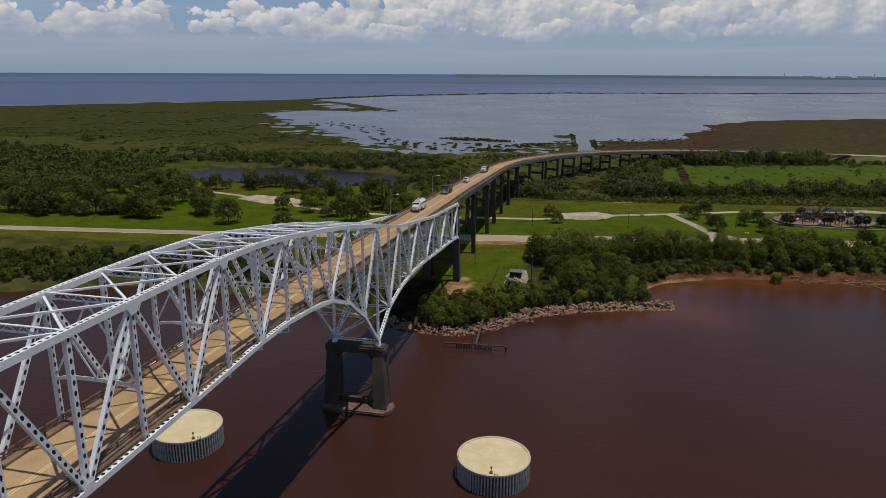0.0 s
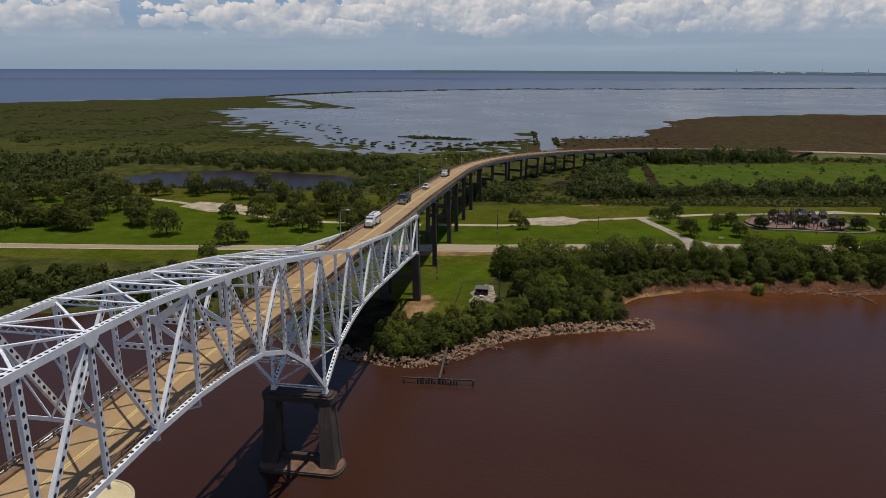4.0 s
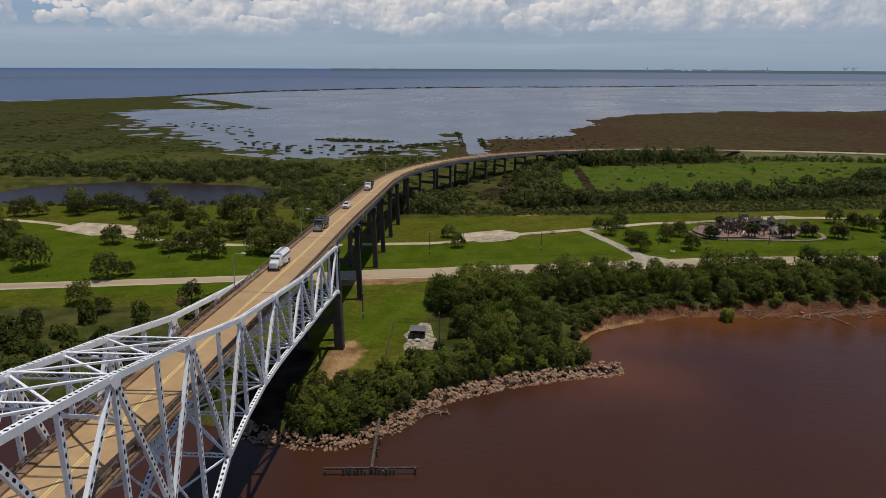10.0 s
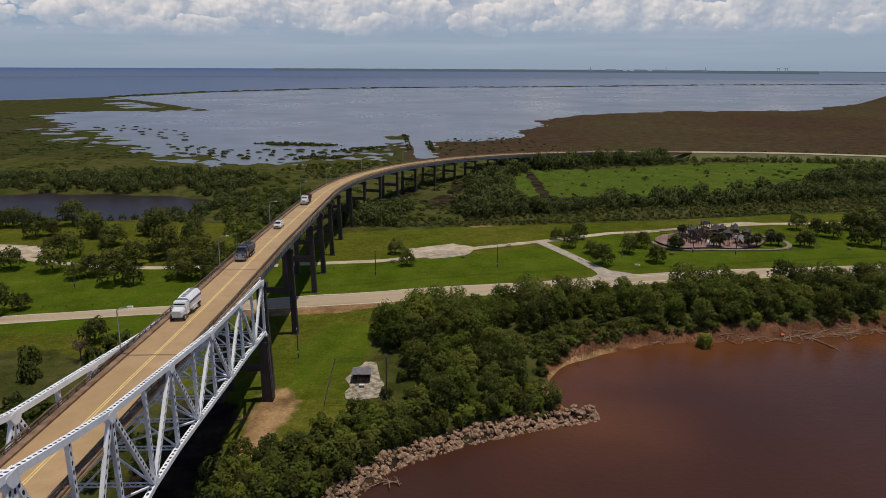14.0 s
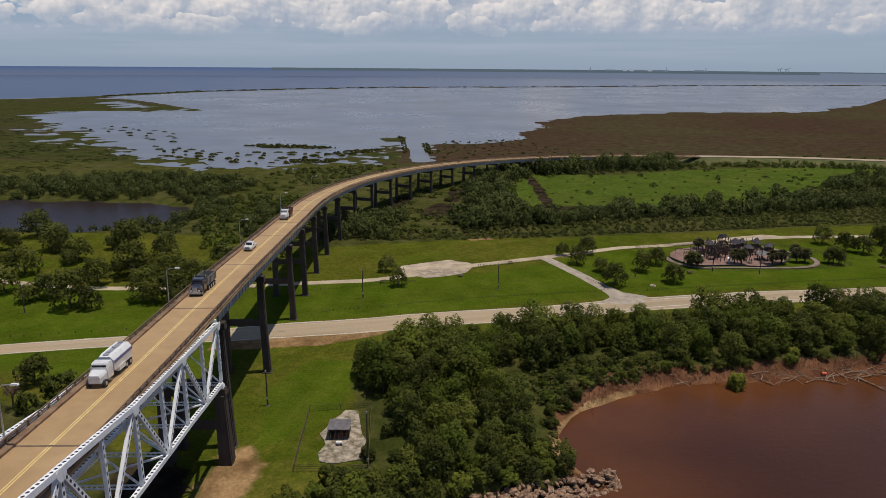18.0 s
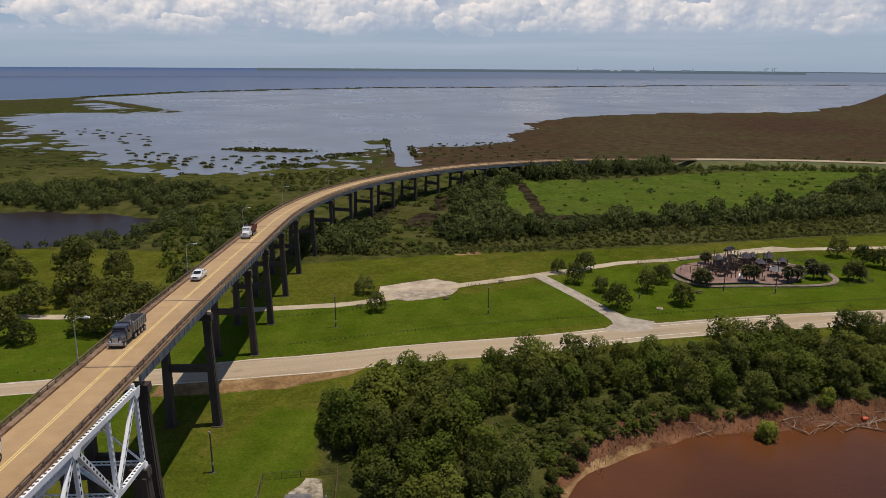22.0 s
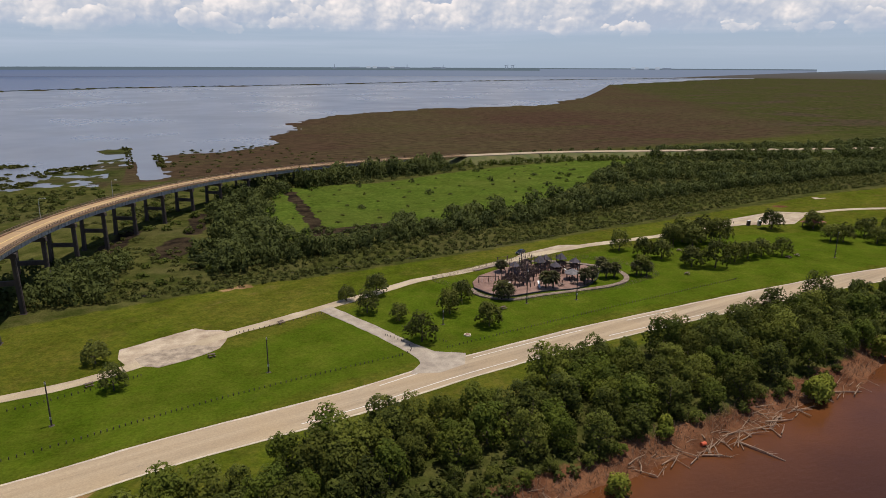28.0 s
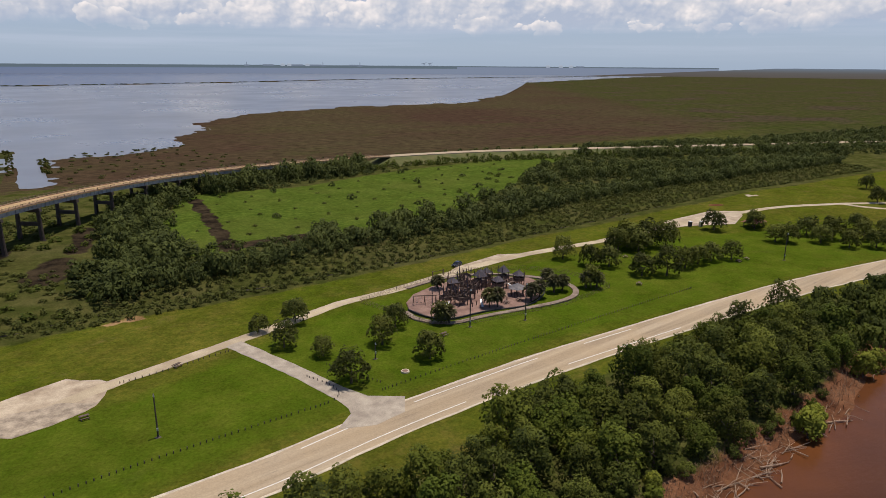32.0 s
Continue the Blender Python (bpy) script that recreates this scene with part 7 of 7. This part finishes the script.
    for (x0, y0, h0, w0), (x1, y1, h1, w1) in zip(towers, towers[3:] + towers[:3]):
        L = math.hypot(x1 - x0, y1 - y0)
        if L > 13:
            continue
        n = int(L / 0.34)
        wall = MB()
        for i in range(2, n - 1):
            t = i / n
            top = 1.5 + 0.5 * math.sin(i * 0.9) + (0.5 if i % 5 == 0 else 0.0)
            wall.box((x0 + (x1 - x0) * t, y0 + (y1 - y0) * t, top / 2), (0.24, 0.12, top), math.atan2(y1 - y0, x1 - x0))
        part("palisade", wall, M[rr.choice(("timber", "shingle", "timber"))], castle, "dark palisade of pointed planks")
    for i in range(26):
        k = towers[i % len(towers)]
        x, y, h = k[0] + rr.uniform(-3, 3), k[1] + rr.uniform(-3, 3), rr.uniform(2.2, 4.2)
        part("mast", MB().cyl((x, y, 0), (x, y, h), 0.14, 0.10, 7).cyl((x, y, h), (x, y, h + 0.7), 0.24, 0.02, 7), M[rr.choice(("timber", "shingle", "driftwood"))], castle, "tall post with a pointed cap")
    for x, y, a in ((141, 135, 200), (153, 146, 80), (165, 141, 300), (150, 132.6, 250)):
        d = Vector((math.cos(radians(a)), math.sin(radians(a)), 0))
        p = Vector((x, y, 1.7))
        sl = part("slide", MB().beam(p, p + d * 2.6 - Vector((0, 0, 1.5)), 0.6, 0.06), M["lamp_white"], castle, "pale metal slide")
        part("slide_edge", MB().beam(p + d.cross(Vector((0, 0, 0.32))), p + d * 2.6 + d.cross(Vector((0, 0, 0.32))) - Vector((0, 0, 1.4)), 0.05, 0.2), M["grey_steel"], sl)
    for i in range(90):
        x, y = rr.uniform(140, 172), rr.uniform(130, 152)
        if inside(np.array([x]), np.array([y]), [(142, 134), (150, 130.5), (162, 130), (172, 139), (172, 147), (158, 152), (148, 147)])[0]:
            part("climbing_post", MB().box((x, y, 0.6), (0.2, 0.2, 1.2 + rr.uniform(0, 1.2))), M["timber"], castle)
    swing = thing("swing_set", "brown timber swing set on wood chips", "swing", pose(136.2, 140.6, z0, 0, 0, -20))
    part("top_beam", MB().beam((-3.4, 0, 2.5), (3.4, 0, 2.5), 0.18, 0.2), M["timber"], swing)
    for x in (-3.2, 0, 3.2):
        for sy in (-1, 1):
            part("leg", MB().beam((x, sy * 1.3, 0), (x, 0, 2.5), 0.16, 0.16, (0, 1, 0)), M["timber"], swing)
    for x in (-2.2, -1.0, 1.0, 2.2):
        seat = part("swing_seat", MB().box((x, 0, 0.5), (0.5, 0.2, 0.05)), M["black"], swing)
        for dx in (-0.2, 0.2):
            part("chain", MB().beam((x + dx, 0, 0.5), (x + dx, 0, 2.45), 0.03, 0.03, (0, 1, 0)), M["grey_steel"], seat)
    pav = thing("play_shelter", "small shelter with a grey hipped roof in the playground", "shelter", (164.0, 134.6, z0))
    for k in range(6):
        a = k * math.pi / 3
        part("post", MB().box((2.0 * math.cos(a), 2.0 * math.sin(a), 1.2), (0.18, 0.18, 2.4)), M["timber"], pav)
    hexa = [(2.9 * math.cos(k * math.pi / 3), 2.9 * math.sin(k * math.pi / 3), 2.3) for k in range(6)]
    part("roof", MB().add(hexa + [(0, 0, 3.7)], [(k, (k + 1) % 6, 6) for k in range(6)] + [(5, 4, 3, 2, 1, 0)]), M["grey_roof"], pav, "grey hipped roof")
    part("table", MB().box((0, 0, 0.7), (1.6, 0.8, 0.08)).box((0, 0, 0.33), (0.3, 0.3, 0.66)), M["timber"], pav)
    for x, y in ((161.6, 130.2), (166.5, 131.8), (157.0, 130.0)):
        picnic(x, y, z0, rr.uniform(0, 90))
    for x, y in ((133.2, 125.6), (135.2, 124.9), (151.0, 129.6), (153.2, 128.8), (164.6, 128.4), (168.8, 129.9), (175.6, 131.8), (178.6, 131.6), (187.0, 130.6), (190.2, 129.4), (178.9, 139.4), (146.0, 150.6)):
        palm(x, y, rr)
    for x in (150.6, 154.8):
        part("gate_post", MB().box((x, 163.3 - (157 - x) * 0.12, 1.0 + G0), (0.3, 0.3, 2.0)), M["rail"], PLAY_GATE)


def picnic(x, y, z, turn):
    ob = thing("picnic_table", "dark picnic table with two benches", "table", pose(x, y, z, 0, 0, turn), "picnic tables")
    part("tabletop", MB().box((0, 0, 0.75), (1.8, 0.75, 0.07)), M["timber"], ob)
    for sy in (-1, 1):
        part("bench", MB().box((0, sy * 0.72, 0.45), (1.8, 0.28, 0.06)), M["timber"], ob)
    for sx in (-0.65, 0.65):
        part("leg", MB().beam((sx, -0.75, 0), (sx, 0.2, 0.74), 0.09, 0.09).beam((sx, 0.75, 0), (sx, -0.2, 0.74), 0.09, 0.09), M["timber"], ob)


palm_proto = []


def palm(x, y, rr):
    """A short fan palm: trunk with a round head of drooping fronds."""
    m = Matrix.LocRotScale((x, y, ground_z(x, y)), Euler((0, 0, rr.uniform(0, 6))), (1.3, 1.3, rr.uniform(1.0, 1.3)))
    if palm_proto:
        c = copy_thing(palm_proto[0], m)
        c.scale = (1.3, 1.3, rr.uniform(0.95, 1.3))
        return
    ob = thing("palm_tree", "short fan palm with a shaggy grey-green head", "palm tree", m, "playground palms")
    part("trunk", MB().cyl((0, 0, -0.2), (0.1, 0, 3.4), 0.22, 0.17, 9), M["bark"], ob)
    vs = []
    r = random.Random(2)
    for i in range(150):
        a, e = r.uniform(0, 6.28), r.uniform(-1.1, 1.3)
        d = Vector((math.cos(a) * math.cos(e), math.sin(a) * math.cos(e), math.sin(e)))
        side = d.cross(Vector((0, 0, 1))).normalized()
        p = Vector((0.1, 0, 3.5)) + d * 0.3
        q = p + d * 1.0 + Vector((0, 0, -0.12))
        t = q + d * 0.75 + Vector((0, 0, -0.5))
        w = r.uniform(0.10, 0.16)
        vs += [p, q - side * w * 2, t, q + side * w * 2]
    v = np.array([tuple(p) for p in vs])
    part("crown", quads_mesh("crown", v, np.arange(len(v)).reshape(-1, 4), M["palm_leaf"]), None, ob)
    palm_proto.append(ob)


PLAY_GATE = thing("playground_gate", "pair of dark gate posts at the lane", "gate")
part("gate_bar", MB().beam((150.6, 162.6, 4.2), (154.8, 163.0, 4.2), 0.08, 0.1), M["rail"], PLAY_GATE)
playground()
for x, y, t in ((48.7, 115.0, 10), (68.0, 131.1, 30), (22.5, 108.8, 20), (204.3, 125.5, 40), (253.0, 127.0, 10), (258.0, 127.6, 20), (222, 150, 60), (130.0, 118.5, 15)):
    picnic(x, y, ground_z(x, y), t)
planter = thing("round_planter", "pale round concrete planter ring on the lawn", "planter", (112.1, 104.3, ground_z(112.1, 104.3)))
part("ring", MB().cyl((0, 0, -0.1), (0, 0, 0.35), 1.0, 0.95, 18), M["rim"], planter)
part("soil", MB().cyl((0, 0, 0.34), (0, 0, 0.40), 0.7, 0.6, 14), M["mulch"], planter)
hut = thing("park_pavilion", "low park pavilion with a red-brown hipped roof", "pavilion", pose(305.7, 160.5, ground_z(305, 160), 0, 0, 8))
for x in (-3.5, 3.5):
    for y in (-2.5, 2.5):
        part("post", MB().box((x, y, 1.2), (0.25, 0.25, 2.4)), M["timber"], hut)
part("roof", MB().add([(-4.6, -3.5, 2.4), (4.6, -3.5, 2.4), (4.6, 3.5, 2.4), (-4.6, 3.5, 2.4), (-1.6, 0, 4.0), (1.6, 0, 4.0)], [(3, 2, 1, 0), (0, 1, 5, 4), (1, 2, 5), (2, 3, 4, 5), (3, 0, 4)]), M["red"], hut, "red-brown hipped roof")
part("table", MB().box((0, 0, 0.75), (2.0, 0.8, 0.08)).box((0, 0, 0.35), (0.4, 0.4, 0.7)), M["timber"], hut)
for x, y, m_ in ((281.3, 173.2, "timber"), (285.6, 171.2, "sand_top")):
    kiosk = thing("portable_toilet", "small box-like portable cabin beside the lane", "cabin", (x, y, ground_z(x, y)))
    part("body", MB().box((0, 0, 1.1), (1.2, 1.2, 2.2)), M[m_], kiosk)
    part("roof", MB().box((0, 0, 2.28), (1.35, 1.35, 0.16), 0, 0.8), M["lamp_white"], kiosk)
    part("door", MB().box((0, -0.62, 1.05), (0.8, 0.05, 1.9)), M["black"], kiosk)


# ---- vehicles ----
def wheel(parent, x, y, r=0.5, w=0.3):
    tyre = part("wheel", MB().cyl((x - w / 2, y, r), (x + w / 2, y, r), r, r, 18), M["black"], parent, "black rubber tyre")
    part("rim", MB().cyl((x - w / 2 - 0.02, y, r), (x + w / 2 + 0.02, y, r), r * 0.55, r * 0.5, 12), M["grey_steel"], tyre, "grey steel rim")


def loft(sections, mat, name, parent, label=""):
    """A body skinned over cross-sections (y, half width low, half width high, z low, z high)."""
    mb = MB()
    vs = []
    for y, a, b, z0, z1 in sections:
        zc = z0 + (z1 - z0) * 0.72
        vs += [(-a, y, z0), (a, y, z0), (a, y, zc), (b, y, z1), (-b, y, z1), (-a, y, zc)]
    n = len(sections)
    fs = [tuple(range(5, -1, -1)), tuple(6 * (n - 1) + i for i in range(6))]
    for i in range(n - 1):
        for k in range(6):
            fs.append((6 * i + k, 6 * i + (k + 1) % 6, 6 * i + 6 + (k + 1) % 6, 6 * i + 6 + k))
    return part(name, mb.add(vs, fs), mat, parent, label)


def on_deck(s, off, back=False):
    x, y, h = bridge_xy(s)
    grade = math.degrees(math.atan((deck_z(s + 2) - deck_z(s - 2)) / 4))
    return Matrix.Translation((x + off * math.cos(h), y - off * math.sin(h), deck_z(s) + 0.01)) @ Euler((radians(grade), 0, -h)).to_matrix().to_4x4()


def dump_truck(m, cab, bed, label):
    """Nose towards -y; a conventional cab, a ribbed tipper body, five axles."""
    ob = thing("dump_truck", label, "truck", m)
    part("frame", MB().box((0, 0.5, 0.85), (0.9, 8.8, 0.3)), M["black"], ob)
    loft([(-4.6, 0.75, 0.6, 0.7, 1.75), (-4.2, 0.95, 0.75, 0.65, 1.9), (-2.9, 1.05, 0.85, 0.65, 2.05)], cab, "hood", ob)
    loft([(-2.9, 1.15, 1.0, 0.75, 2.4), (-2.6, 1.18, 1.02, 0.75, 2.95), (-1.2, 1.18, 1.05, 0.75, 3.0)], cab, "cab", ob)
    part("windscreen", MB().box((0, -2.84, 2.42), (1.85, 0.08, 0.62)), M["glass"], ob)
    for sx in (-1, 1):
        part("side_window", MB().box((sx * 1.17, -2.0, 2.35), (0.06, 0.9, 0.6)), M["glass"], ob)
        part("headlight", MB().box((sx * 0.78, -4.62, 1.15), (0.34, 0.1, 0.26)), M["lamp_glass"], ob)
        part("mudguard", MB().box((sx * 1.02, -3.9, 1.15), (0.4, 1.3, 0.14), 0, 0.85), cab, ob)
        part("exhaust", MB().cyl((sx * 1.05, -1.05, 0.9), (sx * 1.05, -1.05, 3.4), 0.09, 0.09, 8), M["grey_steel"], ob)
        part("mirror", MB().box((sx * 1.45, -2.75, 2.3), (0.22, 0.1, 0.45)), M["black"], ob)
    part("bumper", MB().box((0, -4.72, 0.75), (2.4, 0.2, 0.4)), M["grey_steel"], ob)
    part("grille", MB().box((0, -4.63, 1.35), (0.9, 0.08, 0.8)), M["grey_steel"], ob)
    box = part("tipper_body", MB().box((0, 1.9, 1.3), (2.4, 5.7, 0.2)), bed, ob, "ribbed open tipper body")
    for sx in (-1, 1):
        part("side_wall", MB().box((sx * 1.2, 1.9, 2.05), (0.1, 5.7, 1.5)), bed, box)
        for k in range(7):
            part("rib", MB().box((sx * 1.29, -0.7 + 0.87 * k, 2.05), (0.1, 0.14, 1.45)), bed, box)
    part("front_wall", MB().box((0, -0.95, 2.15), (2.4, 0.1, 1.7)), bed, box)
    part("tailgate", MB().box((0, 4.75, 2.0), (2.4, 0.1, 1.4)), bed, box)
    part("cover_roll", MB().cyl((-1.25, -0.85, 3.05), (1.25, -0.85, 3.05), 0.14, 0.14, 10), M["black"], ob)
    for y in (-3.9, 0.2, 1.5, 2.8, 4.0):
        for sx in (-1, 1):
            wheel(ob, sx * 1.05, y, 0.52, 0.34)
    return ob


def pickup(m, paint, label):
    ob = thing("pickup_truck", label, "car", m)
    loft([(-2.95, 0.86, 0.78, 0.5, 1.05), (-2.6, 0.99, 0.86, 0.42, 1.15), (-1.2, 1.0, 0.9, 0.42, 1.22), (2.8, 1.0, 0.92, 0.42, 1.2), (2.95, 0.96, 0.88, 0.5, 1.1)], paint, "body", ob)
    loft([(-1.35, 0.92, 0.85, 1.15, 1.2), (-0.65, 0.92, 0.74, 1.15, 1.85), (1.0, 0.92, 0.74, 1.15, 1.88), (1.25, 0.92, 0.84, 1.15, 1.3)], paint, "cab", ob)
    part("windscreen", MB().beam((0, -1.28, 1.3), (0, -0.74, 1.78), 1.5, 0.06, (0, 0, 1)), M["glass"], ob)
    for sx in (-1, 1):
        part("side_window", MB().box((sx * 0.86, 0.2, 1.52), (0.1, 1.6, 0.42)), M["glass"], ob)
        part("headlight", MB().box((sx * 0.68, -2.95, 0.95), (0.36, 0.1, 0.2)), M["lamp_glass"], ob)
        part("tail_light", MB().box((sx * 0.86, 2.95, 0.95), (0.16, 0.08, 0.4)), M["tail"], ob)
        part("mirror", MB().box((sx * 1.1, -0.85, 1.32), (0.2, 0.12, 0.18)), M["black"], ob)
    part("bed_floor", MB().box((0, 2.1, 1.21), (1.6, 1.5, 0.04)), M["black"], ob, "dark open load bed")
    part("grille", MB().box((0, -2.97, 0.88), (0.9, 0.06, 0.3)), M["black"], ob)
    part("bumper", MB().box((0, -3.0, 0.55), (1.8, 0.14, 0.22)), M["grey_steel"], ob)
    for y in (-1.95, 1.85):
        for sx in (-1, 1):
            wheel(ob, sx * 0.86, y, 0.4, 0.28)
    return ob


dump_truck(on_deck(17.9, -2.0), M["truck_dark"], M["truck_steel"], "dark tipper truck with a grey ribbed body on the bridge")
pickup(on_deck(55.8, -1.9), M["car_white"], "white pickup truck driving on the bridge deck")
dump_truck(on_deck(102.7, -2.0), M["car_white"], M["truck_red"], "white tipper truck with a red-brown body on the bridge")


def tanker(m):
    ob = thing("tanker_truck", "white tank truck with a blue stripe on the bridge", "truck", m)
    part("frame", MB().box((0, 0.5, 0.85), (0.9, 8.6, 0.3)), M["black"], ob)
    loft([(-4.4, 0.75, 0.6, 0.7, 1.75), (-4.0, 0.95, 0.75, 0.65, 1.9), (-2.9, 1.05, 0.85, 0.65, 2.05)], M["car_white"], "hood", ob)
    loft([(-2.9, 1.15, 1.0, 0.75, 2.3), (-2.6, 1.18, 1.02, 0.75, 2.8), (-1.4, 1.18, 1.05, 0.75, 2.85)], M["car_white"], "cab", ob)
    part("windscreen", MB().box((0, -2.84, 2.35), (1.85, 0.08, 0.55)), M["glass"], ob)
    tank = loft([(-1.1, 1.2, 0.7, 1.15, 3.1), (0.0, 1.25, 0.8, 1.1, 3.2), (4.4, 1.25, 0.8, 1.1, 3.2), (4.7, 1.15, 0.7, 1.2, 3.1)], M["lamp_white"], "tank", ob, "white tank body")
    for sx in (-1, 1):
        part("stripe", MB().box((sx * 1.26, 1.8, 2.35), (0.03, 5.6, 0.4)), M["blue"], tank, "blue stripe")
        part("locker", MB().box((sx * 1.1, 1.0, 1.0), (0.5, 2.0, 0.7)), M["lamp_white"], ob)
    part("walk_plate", MB().box((0, 1.8, 3.24), (0.7, 5.2, 0.06)), M["grey_steel"], tank)
    for y in (0.2, 2.0, 3.8):
        part("hatch", MB().cyl((0, y, 3.25), (0, y, 3.42), 0.3, 0.28, 12), M["grey_steel"], tank)
    for y in (-3.7, 2.6, 3.9):
        for sx in (-1, 1):
            wheel(ob, sx * 1.05, y, 0.52, 0.34)


tanker(on_deck(-23.9, -2.0))


def parked_car():
    ob = thing("parked_car", "black car parked on the pale slab by the lane", "car", pose(163.8, 169.6, G0 + 0.06, 0, 0, -62))
    loft([(-2.3, 0.75, 0.68, 0.4, 0.72), (-2.0, 0.9, 0.78, 0.3, 0.88), (2.0, 0.9, 0.8, 0.3, 0.95), (2.35, 0.8, 0.72, 0.42, 0.85)], M["car_black"], "body", ob)
    loft([(-1.1, 0.82, 0.76, 0.85, 0.92), (-0.3, 0.8, 0.62, 0.85, 1.45), (1.3, 0.8, 0.62, 0.85, 1.47), (2.1, 0.8, 0.72, 0.85, 0.98)], M["glass"], "cabin_glass", ob)
    part("roof", MB().box((0, 0.5, 1.47), (1.2, 1.7, 0.06), 0, 0.9), M["car_black"], ob)
    for sx in (-1, 1):
        part("headlight", MB().box((sx * 0.62, -2.28, 0.66), (0.3, 0.1, 0.14)), M["lamp_glass"], ob)
        part("tail_light", MB().box((sx * 0.66, 2.33, 0.75), (0.3, 0.08, 0.14)), M["tail"], ob)
    for y in (-1.4, 1.4):
        for sx in (-1, 1):
            wheel(ob, sx * 0.8, y, 0.33, 0.22)


parked_car()
